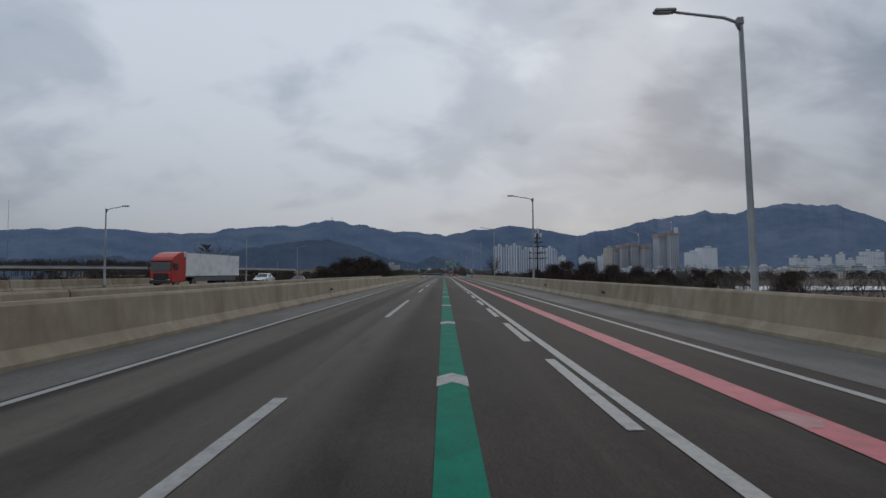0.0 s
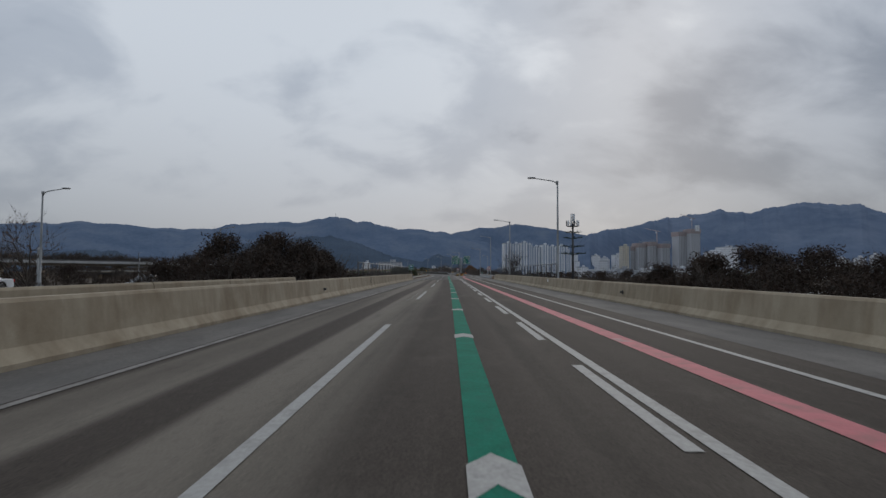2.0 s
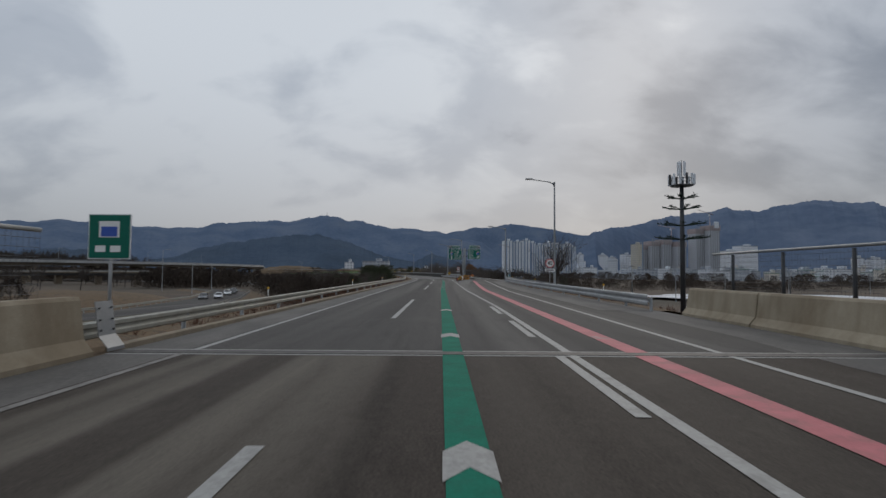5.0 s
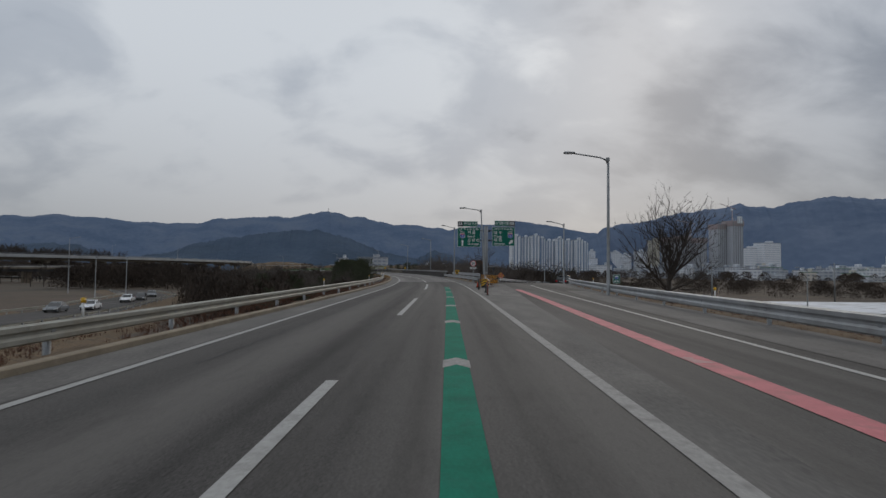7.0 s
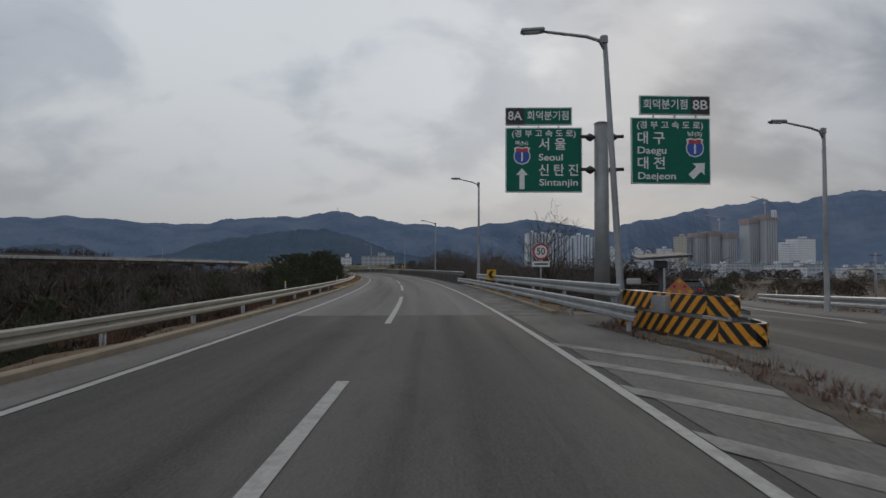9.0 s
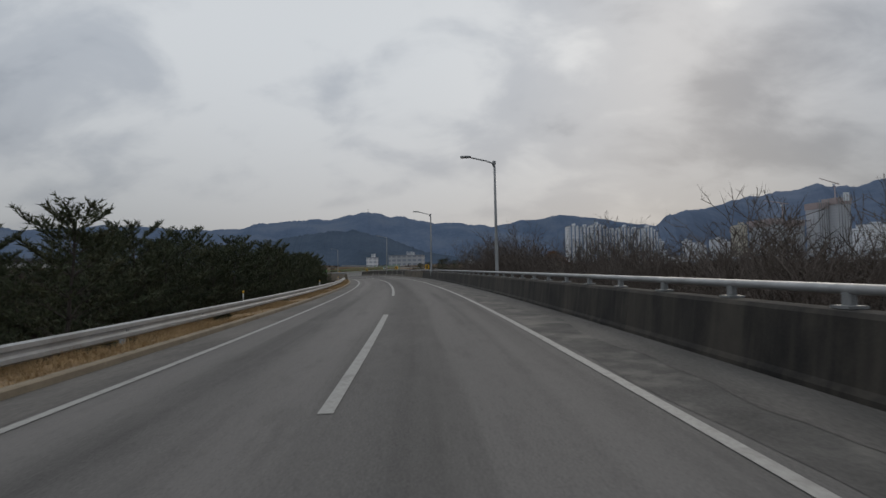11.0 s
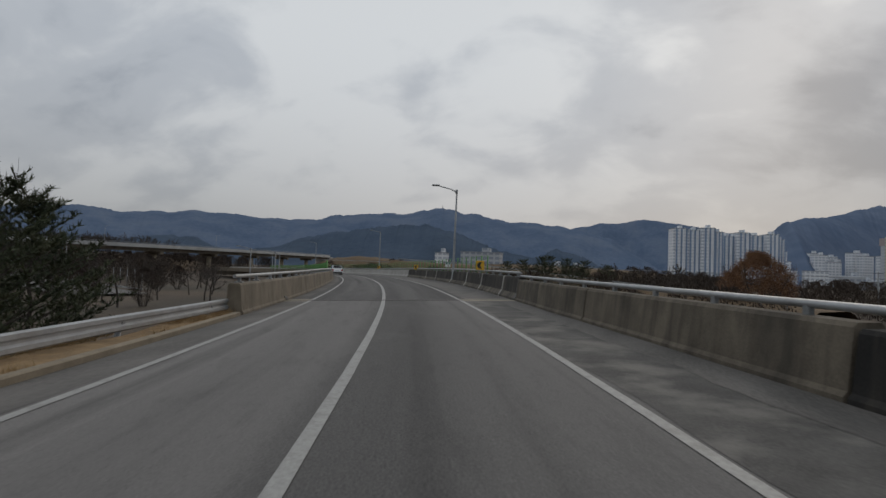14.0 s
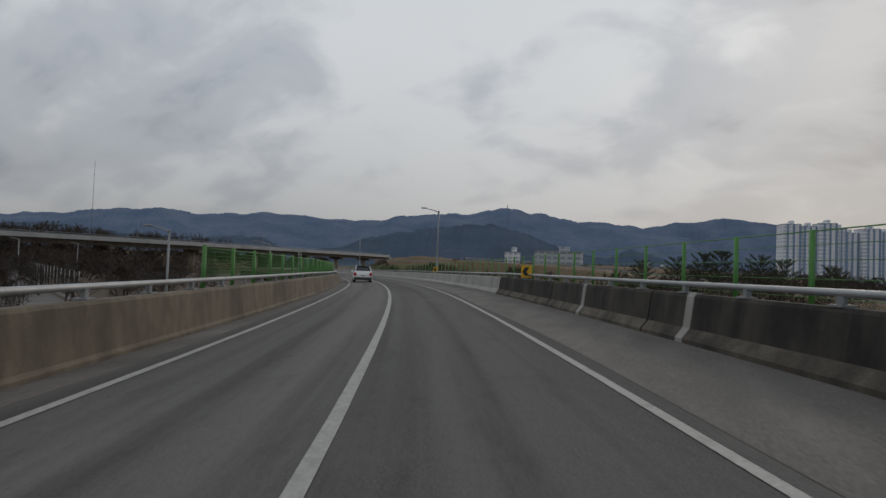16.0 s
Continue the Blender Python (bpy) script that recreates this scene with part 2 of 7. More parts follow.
pink_paint = material("road_paint_pink", (0.40, 0.105, 0.12), (0.55, 0.165, 0.18), 0.75, 2.0, 30.0, 0.25, 0.004, third=(0.24, 0.12, 0.11), third_amount=0.6, third_scale=2.5)


def stained(name, base, pale, stain, drip, drip_amount, blotch_amount, rand=0.15):
    """Cast concrete: mottled, with blotches and long vertical runs of dirt."""
    mt = material(name, base, pale, 0.92, 2.2, 55.0, 0.35, 0.008, third=stain, third_amount=blotch_amount, third_scale=0.75, stretch=(1, 1, 0.6), rand=rand)
    nt = mt.node_tree
    n, ln = nt.nodes.new, nt.links.new
    bs = nt.nodes["Principled BSDF"]
    src = bs.inputs["Base Color"].links[0].from_socket
    g = n("ShaderNodeNewGeometry")
    last = src
    for sc, amt, off in ((0.95, drip_amount, 0.0), (5.3, drip_amount * 0.6, 8.0)):
        mp = n("ShaderNodeMapping")
        mp.inputs["Scale"].default_value = (1, 1, 0.07)
        mp.inputs["Location"].default_value = (off, off, off)
        ln(g.outputs["Position"], mp.inputs[0])
        q = n("ShaderNodeTexNoise")
        q.inputs["Scale"].default_value, q.inputs["Detail"].default_value = sc, 3.0
        ln(mp.outputs[0], q.inputs["Vector"])
        r = n("ShaderNodeValToRGB")
        r.color_ramp.elements[0].position, r.color_ramp.elements[1].position = 0.50, 0.66
        r.color_ramp.elements[1].color = (amt, amt, amt, 1)
        ln(q.outputs["Fac"], r.inputs[0])
        mx = n("ShaderNodeMixRGB")
        mx.inputs[2].default_value = (*drip, 1)
        ln(r.outputs[0], mx.inputs[0])
        ln(last, mx.inputs[1])
        last = mx.outputs[0]
    ln(last, bs.inputs["Base Color"])
    return mt


concrete = stained("barrier_concrete", (0.275, 0.23, 0.163), (0.40, 0.342, 0.252), (0.19, 0.14, 0.085), (0.18, 0.138, 0.09), 0.35, 0.6)
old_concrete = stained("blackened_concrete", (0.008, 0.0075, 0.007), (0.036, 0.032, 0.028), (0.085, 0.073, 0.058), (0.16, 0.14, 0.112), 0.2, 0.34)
scuffed_concrete = stained("scuffed_concrete", (0.05, 0.043, 0.034), (0.17, 0.147, 0.115), (0.018, 0.016, 0.014), (0.02, 0.018, 0.016), 0.4, 0.7)
grey_concrete = stained("weathered_concrete", (0.13, 0.106, 0.076), (0.235, 0.197, 0.148), (0.075, 0.062, 0.043), (0.06, 0.05, 0.037), 0.42, 0.55)
brown_concrete = stained("brown_weathered_concrete", (0.075, 0.062, 0.046), (0.185, 0.156, 0.118), (0.03, 0.026, 0.021), (0.028, 0.024, 0.02), 0.5, 0.6)
joint_concrete = material("joint_concrete", (0.25, 0.215, 0.165), (0.42, 0.37, 0.29), 0.9, 3.0, 40.0, 0.3, 0.006, third=(0.14, 0.125, 0.1), third_amount=0.6, third_scale=1.5)
patched_shoulder = material("patched_shoulder_asphalt", (0.043, 0.041, 0.039), (0.114, 0.109, 0.103), 0.9, 1.5, 30.0, 0.35, 0.01, third=(0.215, 0.2, 0.178), third_amount=0.6, third_scale=0.75)
fly_concrete = material("flyover_concrete", (0.40, 0.40, 0.385), (0.56, 0.56, 0.54), 0.9, 0.3, 20.0, 0.2, 0.006, third=(0.3, 0.29, 0.27), third_amount=0.5, third_scale=0.12)
pale_concrete = stained("pale_concrete", (0.30, 0.29, 0.27), (0.42, 0.41, 0.385), (0.22, 0.21, 0.19), (0.16, 0.15, 0.135), 0.35, 0.4)
galvanised = material("galvanised_steel", (0.30, 0.31, 0.32), (0.43, 0.44, 0.45), 0.5, 3.0, 40.0, 0.08, 0.003, metal=0.5, third=(0.22, 0.21, 0.19), third_amount=0.45)
cream_steel = material("cream_rail_steel", (0.23, 0.23, 0.20), (0.34, 0.34, 0.30), 0.5, 3.0, 40.0, 0.08, 0.003, metal=0.2, third=(0.22, 0.19, 0.14), third_amount=0.5)
pole_steel = material("pole_steel", (0.20, 0.21, 0.215), (0.30, 0.31, 0.315), 0.5, 2.0, 40.0, 0.05, 0.003, metal=0.4)
dark_steel = material("dark_fence_steel", (0.035, 0.036, 0.04), (0.07, 0.072, 0.078), 0.55, 3.0, 40.0, 0.05, 0.003, metal=0.3)
rust = material("rusty_joint_steel", (0.05, 0.047, 0.045), (0.13, 0.12, 0.11), 0.7, 6.0, 60.0, 0.2, 0.004, metal=0.4)
sign_green = plain("sign_green", (0.004, 0.135, 0.095), 0.6, 0.0, 0.25)
sign_white = plain("sign_white", (0.78, 0.79, 0.78), 0.45)
sign_black = plain("sign_black", (0.02, 0.02, 0.022), 0.45)
sign_blue = plain("sign_blue", (0.03, 0.09, 0.42), 0.45)
sign_red = plain("sign_red", (0.55, 0.04, 0.04), 0.45)
orange = material("orange_reflective", (0.62, 0.24, 0.015), (0.80, 0.36, 0.03), 0.5, 3.0, 30.0, 0.1, 0.003, third=(0.3, 0.14, 0.03), third_amount=0.4, third_scale=3.0)
yellow = plain("sign_yellow", (0.70, 0.40, 0.02), 0.5)
soil = material("dry_verge", (0.075, 0.05, 0.028), (0.19, 0.125, 0.065), 0.95, 2.0, 35.0, 0.8, 0.03, third=(0.06, 0.045, 0.03), third_amount=0.6, third_scale=0.7)
kerb_stone = material("kerb_concrete", (0.19, 0.155, 0.108), (0.29, 0.24, 0.172), 0.9, 3.0, 40.0, 0.3, 0.006, third=(0.15, 0.12, 0.09), third_amount=0.5)
plain_ground = material("river_plain", (0.046, 0.034, 0.023), (0.118, 0.084, 0.056), 0.97, 0.035, 1.3, 0.6, 0.2, third=(0.045, 0.04, 0.028), third_amount=0.8, third_scale=0.02)
snow = material("old_snow", (0.55, 0.57, 0.60), (0.74, 0.76, 0.79), 0.8, 0.4, 6.0, 0.3, 0.03, third=(0.15, 0.13, 0.11), third_amount=0.6, third_scale=0.25)
# Far and east ridges: distance haze is painted in as the blue of the woods.
hill_far = material("far_hill_woods_haze", (0.088, 0.126, 0.192), (0.138, 0.180, 0.256), 1.0, 0.006, 0.06, 0.0, 1, spec=0.0, third=(0.15, 0.18, 0.23), third_amount=0.5, third_scale=0.006)
# Foothills: dark woods with a weaker haze blue mixed into the colour.
hill_near = material("near_hill_woods_haze", (0.062, 0.088, 0.128), (0.092, 0.122, 0.166), 1.0, 0.01, 0.09, 0.0, 1, spec=0.0, third=(0.05, 0.066, 0.085), third_amount=0.5, third_scale=0.006)
hill_east = material("high_ridge_woods_haze", (0.095, 0.132, 0.20), (0.14, 0.178, 0.25), 1.0, 0.006, 0.05, 0.0, 1, spec=0.0, third=(0.26, 0.295, 0.36), third_amount=0.3, third_scale=0.007)
bark = material("bark", (0.035, 0.028, 0.024), (0.085, 0.07, 0.06), 0.95, 6.0, 40.0, 0.4, 0.01)
twig = material("twigs", (0.055, 0.047, 0.040), (0.125, 0.106, 0.091), 0.95, 1.5, 20.0, 0.0, 0.01)
twig_pale = material("pale_twigs", (0.062, 0.051, 0.044), (0.155, 0.128, 0.111), 0.95, 1.5, 20.0, 0.0, 0.01)
red_wood = material("red_brown_woods", (0.26, 0.125, 0.082), (0.44, 0.225, 0.15), 0.95, 0.05, 1.0, 0.0, 0.01)
thicket_brown = material("brown_thicket", (0.022, 0.016, 0.012), (0.075, 0.054, 0.040), 0.95, 0.12, 3.0, 0.0, 0.01)
twig_red = material("reddish_twigs", (0.075, 0.036, 0.022), (0.17, 0.082, 0.05), 0.95, 1.5, 20.0, 0.0, 0.01)
needle = material("pine_needles", (0.018, 0.029, 0.014), (0.078, 0.092, 0.042), 0.8, 1.2, 14.0, 0.0, 0.01, third=(0.12, 0.10, 0.05), third_amount=0.35, third_scale=1.5)
grass = material("dry_grass", (0.22, 0.145, 0.07), (0.43, 0.30, 0.155), 0.95, 1.5, 20.0, 0.0, 0.01)
rubber = plain("rubber", (0.02, 0.02, 0.02), 0.8)
dark_glass = glass("dark_glass", (0.012, 0.014, 0.017))
white_car = plain("white_car_paint", (0.82, 0.83, 0.84), 0.25)
grey_car = plain("grey_car_paint", (0.16, 0.17, 0.18), 0.25)
black_car = plain("black_car_paint", (0.018, 0.018, 0.02), 0.22)
truck_red = plain("truck_red_paint", (0.50, 0.045, 0.03), 0.3)
trailer_white = material("trailer_white", (0.74, 0.75, 0.75), (0.86, 0.87, 0.87), 0.5, 1.0, 20.0, 0.05, 0.003, third=(0.42, 0.42, 0.40), third_amount=0.4)
lamp_red = plain("tail_lamp_red", (0.45, 0.02, 0.02), 0.2)
chrome = plain("chrome", (0.6, 0.6, 0.6), 0.2, 0.9)


# ---- building helpers ----
def part(name, bm, mat, parent=None, label=""):
    """Links a bmesh as one mesh object, under a thing or a part."""
    me = bpy.data.meshes.new(name)
    bm.normal_update()
    bm.to_mesh(me)
    bm.free()
    return part_of(name, me, mat, parent, label)


def part_of(name, me, mat, parent=None, label=""):
    if mat and not me.materials:
        me.materials.append(mat)
    ob = new(name, me)
    if parent:
        ob.parent = parent
    if label:
        ob["label"] = label
    return ob


def mesh_of(name, verts, faces, mat=None, smooth=False):
    me = bpy.data.meshes.new(name)
    me.from_pydata([tuple(v) for v in verts], [], [tuple(f) for f in faces])
    if smooth:
        me.polygons.foreach_set("use_smooth", [True] * len(me.polygons))
    me.update()
    if mat:
        me.materials.append(mat)
    return me


def thing(name, label, category, m=None, group="", kind=""):
    ob = new(name)
    if m is not None:
        ob.matrix_world = m
    return tagged(ob, label, category, group, kind)


def add_box(bm, c, size, m=None, bevel=0.0):
    g = bmesh.ops.create_cube(bm, size=1.0, matrix=Matrix.Translation(c) @ Matrix.Diagonal((*size, 1)))
    vs = g["verts"]
    if bevel:
        es = {e for v in vs for e in v.link_edges}
        r = bmesh.ops.bevel(bm, geom=list(es), offset=bevel, segments=1, affect="EDGES", profile=0.5)
        vs = list({v for f in r["faces"] for v in f.verts} | {v for v in vs if v.is_valid})
    if m is not None:
        bmesh.ops.transform(bm, matrix=m, verts=vs)
    return vs


def box(c, size, bevel=0.0, m=None):
    bm = bmesh.new()
    add_box(bm, c, size, m, bevel)
    return bm


def add_tube(bm, a, b, r0, r1=None, n=8, caps=True):
    a, b = Vector(a), Vector(b)
    r1 = r0 if r1 is None else r1
    q = (b - a).to_track_quat("Z", "Y").to_matrix()
    rings = []
    for p, r in ((a, r0), (b, r1)):
        rings.append([bm.verts.new(p + q @ Vector((r * math.cos(k * math.tau / n), r * math.sin(k * math.tau / n), 0))) for k in range(n)])
    for k in range(n):
        f = bm.faces.new((rings[0][k], rings[0][(k + 1) % n], rings[1][(k + 1) % n], rings[1][k]))
        f.smooth = True
    if caps:
        bm.faces.new(rings[0][::-1])
        bm.faces.new(rings[1])
    return rings


def pipe(pts, r, n=6):
    """One bent bar through the given points."""
    bm = bmesh.new()
    rings = []
    for i, p in enumerate(pts):
        d = Vector(pts[min(i + 1, len(pts) - 1)]) - Vector(pts[max(i - 1, 0)])
        q = d.to_track_quat("Z", "Y").to_matrix()
        rr = r[i] if isinstance(r, (list, tuple)) else r
        rings.append([bm.verts.new(Vector(p) + q @ Vector((rr * math.cos(k * math.tau / n), rr * math.sin(k * math.tau / n), 0))) for k in range(n)])
    for a, b in zip(rings, rings[1:]):
        for k in range(n):
            bm.faces.new((a[k], a[(k + 1) % n], b[(k + 1) % n], b[k])).smooth = True
    bm.faces.new(rings[0][::-1])
    bm.faces.new(rings[-1])
    return bm


def tube(a, b, r0, r1=None, n=8):
    bm = bmesh.new()
    add_tube(bm, a, b, r0, r1, n)
    return bm


# ---- the lines of the roads ----
class Way:
    """A road's line: place and heading by length along it, from its curvature."""

    def __init__(self, x, y, heading, knots, bends, length, start=0.0):
        self.start, self.step = start, 0.5
        s = np.arange(start, start + length, self.step)
        k = np.interp(s, knots, bends)
        h = heading + np.concatenate([[0], np.cumsum((k[1:] + k[:-1]) / 2 * self.step)])
        mid = (h[1:] + h[:-1]) / 2
        self.s, self.h = s, h
        self.x = x + np.concatenate([[0], np.cumsum(-np.sin(mid) * self.step)])
        self.y = y + np.concatenate([[0], np.cumsum(np.cos(mid) * self.step)])

    def at(self, s, lat=0.0, z=0.0):
        x, y, h = (float(np.interp(s, self.s, v)) for v in (self.x, self.y, self.h))
        return Vector((x + lat * math.cos(h), y + lat * math.sin(h), z + bank(s, lat) * self.banked + self.fall(s)))

    def turn(self, s):
        return math.degrees(float(np.interp(s, self.s, self.h)))

    def put(self, s, lat=0.0, z=0.0, rz=0.0):
        p = self.at(s, lat, z)
        return pose(*p, 0, 0, self.turn(s) + rz)

    banked = 1.0

    def fall(self, s):
        if self.banked:
            return float(np.interp(s, (368, 400, 430, 480, 600), (0, -0.25, -0.65, -1.4, -3.2)))
        return float(np.interp(s, (236, 270, 300), (0, -1.2, -3.6))) * (self.start == 150)


def bank(s, lat):
    return math.tan(radians(float(np.interp(s, (212, 268, 292, 325, 345), (0, 0.8, 1.05, 1.55, 1.7))))) * lat


# the divider between the two lanes
main = Way(-1.82, -120, 0.0, (-120, 205, 220, 262, 300, 340, 385, 420, 800), (0, 0, 0.00295, 0.00167, 0.0020, 0.0031, 0.0023, 0.0030, 0.0030), 720, start=-120)
# the right edge line of the way out to the south
ramp = Way(4.68, 150, 0.0, (150, 168, 172, 218, 226, 268, 285, 330, 400), (0, 0, -0.0021, -0.0021, -0.0078, -0.0088, -0.02, -0.022, 0), 190, start=150)
ramp.banked = 0.0


def along(s0, s1, step):
    n = max(1, int(round((s1 - s0) / step)))
    return [s0 + (s1 - s0) * i / n for i in range(n + 1)]


def sweep(way, profile, s0, s1, step=4.0, closed=True, caps=True, shift=None):
    """A bmesh of a profile of (lat, z) drawn along a way. shift: lat added at s."""
    bm = bmesh.new()
    rows = []
    for s in along(s0, s1, step):
        d = shift(s) if shift else 0.0
        rows.append([bm.verts.new(way.at(s, a + d, z)) for a, z in profile])
    n = len(profile)
    for r, q in zip(rows, rows[1:]):
        for k in range(n if closed else n - 1):
            bm.faces.new((r[k], r[(k + 1) % n], q[(k + 1) % n], q[k]))
    if closed and caps:
        bm.faces.new(rows[0])
        bm.faces.new(rows[-1][::-1])
    bmesh.ops.recalc_face_normals(bm, faces=bm.faces[:]) if closed else None
    return bm


def ribbon(way, a, b, s0, s1, z=0.004, step=4.0):
    """A flat strip from lat a to b; a and b are numbers or functions of s."""
    fa, fb = (v if callable(v) else (lambda s, v=v: v) for v in (a, b))
    bm = bmesh.new()
    rows = [(bm.verts.new(way.at(s, fa(s), z)), bm.verts.new(way.at(s, fb(s), z))) for s in along(s0, s1, step)]
    for r, q in zip(rows, rows[1:]):
        bm.faces.new((r[0], r[1], q[1], q[0]))
    return bm


def knots(*pairs):
    xs, ys = zip(*pairs)
    return lambda s: float(np.interp(s, xs, ys))


right_edge = knots((-120, 8.85), (30, 8.9), (52, 9.15), (112, 9.62), (150, 9.7), (190, 10.0), (209, 10.6), (228, 12.0), (236, 12.6), (236.5, 4.7), (300, 5.0), (333, 5.5), (345, 5.3), (356, 5.6), (378, 6.0), (800, 6.0))
left_edge = knots((-120, -4.35), (120, -4.5), (140, -4.2), (200, -3.95), (344, -3.9), (800, -3.9))
ramp_line = knots((-120, 6.5), (170, 6.5), (218, 8.6), (228, 9.55), (236, 10.9))

# ---- ground ----
LOW = -6.0


def ground():
    def height(x, y):
        return LOW + 0.5 * noise.noise(Vector((x / 90, y / 90, 0))) + 0.25 * noise.noise(Vector((x / 17, y / 17, 3)))

    xs = sorted({round(v, 2) for v in [*np.linspace(-4600, -400, 15), *np.linspace(-400, -120, 15), *np.linspace(-120, 160, 57), *np.linspace(160, 500, 18), *np.linspace(500, 4600, 15)]})
    ys = sorted({round(v, 2) for v in [*np.linspace(-4600, -150, 12), *np.linspace(-150, 560, 120), *np.linspace(560, 1400, 30), *np.linspace(1400, 4700, 14)]})
    verts = [(x, y, height(x, y) if abs(x) < 600 and -200 < y < 1400 else LOW) for y in ys for x in xs]
    w = len(xs)
    faces = [(j * w + i, j * w + i + 1, (j + 1) * w + i + 1, (j + 1) * w + i) for j in range(len(ys) - 1) for i in range(w - 1)]
    ob = new("ground", mesh_of("ground", verts, faces, plain_ground, True))
    tagged(ob, "brown winter river plain with dry weeds and bare soil", "ground", kind="structure")


ground()


def verge(name, way, side, s0, s1, edge, out, low, label):
    """A rough bank of soil from the road's edge down to the plain."""
    bm = bmesh.new()
    rows = []
    prof = ((0.0, -0.02), (0.5, 0.02), (1.2, -0.12), (2.2, -0.5), (0.3 * out + 2, 0.3 * low), (0.65 * out + 2, 0.66 * low), (out + 2, low), (out + 8, low - 1.2))
    for s in along(s0, s1, 2.0):
        row = []
        for k, (d, z) in enumerate(prof):
            p = way.at(s, edge(s) + side * d, z)
            if k:
                p += 0.10 * k * Vector((0, 0, noise.noise(p / 2.3))) * min(1, k / 2)
            row.append(bm.verts.new(p))
        rows.append(row)
    for r, q in zip(rows, rows[1:]):
        for k in range(len(prof) - 1):
            f = bm.faces.new((r[k], r[k + 1], q[k + 1], q[k]) if side > 0 else (r[k + 1], r[k], q[k], q[k + 1]))
            f.smooth = True
    tagged(part(name, bm, soil), label, "verge", kind="structure")


verge("verge_west", main, -1, 138, 345, left_edge, 12, -5.6, "sloping verge of brown soil and withered grass")
verge("verge_east", main, 1, 236.5, 282, right_edge, 4, -3.0, "sloping verge of brown soil beside the carriageway")
verge("verge_outer", ramp, 1, 150, 300, lambda s: 3.15, 8, -5.6, "sloping verge of brown soil beside the slip road")

# ---- carriageways ----


def carriageway(name, s0, s1, mat, label):
    bm = bmesh.new()
    rows = []
    cuts = (0, 0.15, 0.3, 0.45, 0.6, 0.75, 0.9, 1)
    for s in along(s0, s1, 3.0):
        a, b = left_edge(s), right_edge(s)
        rows.append([bm.verts.new(main.at(s, a + (b - a) * c)) for c in cuts])
    for r, q in zip(rows, rows[1:]):
        for k in range(len(cuts) - 1):
            bm.faces.new((r[k], r[k + 1], q[k + 1], q[k]))
    lane = bm.loops.layers.uv.new("lane")
    where = {}
    for s, row in zip(along(s0, s1, 3.0), rows):
        a, b = left_edge(s), right_edge(s)
        for c, v in zip(cuts, row):
            where[v] = (a + (b - a) * c, s)
    for f in bm.faces:
        for lp in f.loops:
            lp[lane].uv = where[lp.vert]
    return tagged(part(name, bm, mat), label, "road", kind="structure")


carriageway("road_deck", -120, 52.4, old_deck, "dark brown-grey asphalt bridge deck")
carriageway("road_bridge", 52.4, 139, bridge_deck, "worn brown-grey asphalt bridge deck with pale streaks")
carriageway("road_main", 139, 236.4, asphalt, "dark grey asphalt carriageway with tyre marks")
carriageway("road_curve", 236.4, 351, pale_asphalt, "dark grey asphalt carriageway in a bend")
carriageway("road_viaduct", 351, 590, viaduct_asphalt, "dark grey asphalt on the curving viaduct")
bm = ribbon(ramp, lambda s: -4.6, 3.2, 226, 300, 0.005, 2.0)
lane = bm.loops.layers.uv.new("lane")
for f in bm.faces:
    for lp in f.loops:
        lp[lane].uv = (lp.vert.co.x, lp.vert.co.y)
tagged(part("road_ramp", bm, asphalt), "dark asphalt slip road bending away", "road", kind="structure")

# deck under the bridges
for nm, a, b in (("bridge_deck", -120, 139), ("viaduct_deck", 346, 590)):
    bm = bmesh.new()
    rows = []
    for s in along(a, b, 4.0):
        l, r = left_edge(s) - 0.5, right_edge(s) + 0.5
        rows.append([bm.verts.new(main.at(s, x, z)) for x, z in ((l, -0.02), (r, -0.02), (r, -0.45), (r - 1.6, -0.6), (r - 1.8, -2.2), (l + 1.8, -2.2), (l + 1.6, -0.6), (l, -0.45))])
    for r, q in zip(rows, rows[1:]):
        for k in range(8):
            bm.faces.new((r[k], q[k], q[(k + 1) % 8], r[(k + 1) % 8]))
    tagged(part(nm, bm, grey_concrete), "grey concrete bridge deck on girders", "bridge", kind="structure")

# dusty strips beside the kerbs
tagged(part("shoulder_east", ribbon(main, lambda s: right_edge(s) - (1.9 if s < 140 else 1.5), lambda s: right_edge(s) - 0.02, -100, 150, 0.004), shoulder), "pale dusty hard shoulder", "road shoulder", kind="structure")
tagged(part("shoulder_west", ribbon(main, lambda s: left_edge(s) + 0.02, lambda s: -3.05, -100, 350, 0.004), shoulder), "pale dusty strip along the road edge", "road shoulder", kind="structure")
tagged(part("shoulder_viaduct", ribbon(main, lambda s: 3.5 + 0.06 * math.sin(s / 3), lambda s: right_edge(s) - 0.03, 351, 585, 0.004, 2.0), shoulder), "pale dusty hard shoulder on the viaduct", "road shoulder", kind="structure")
tagged(part("shoulder_inner", ribbon(main, lambda s: left_edge(s) + 0.02, lambda s: -3.35 + 0.05 * math.sin(s / 3), 351, 585, 0.004, 2.0), shoulder), "pale dusty strip inside the viaduct", "road shoulder", kind="structure")
tagged(part("shoulder_ramp", ribbon(ramp, 1.0, 3.1, 150, 300, 0.008, 2.0), shoulder), "pale dusty strip along the slip road", "road shoulder", kind="structure")
tagged(part("shoulder_bend", ribbon(main, lambda s: 3.35 + 0.07 * math.sin(s / 5) + 0.05 * math.sin(s * 1.3), lambda s: right_edge(s) - 0.03, 237, 351, 0.004, 1.0), patched_shoulder), "dark patched hard shoulder with pale dust in the bend", "road shoulder", kind="structure")
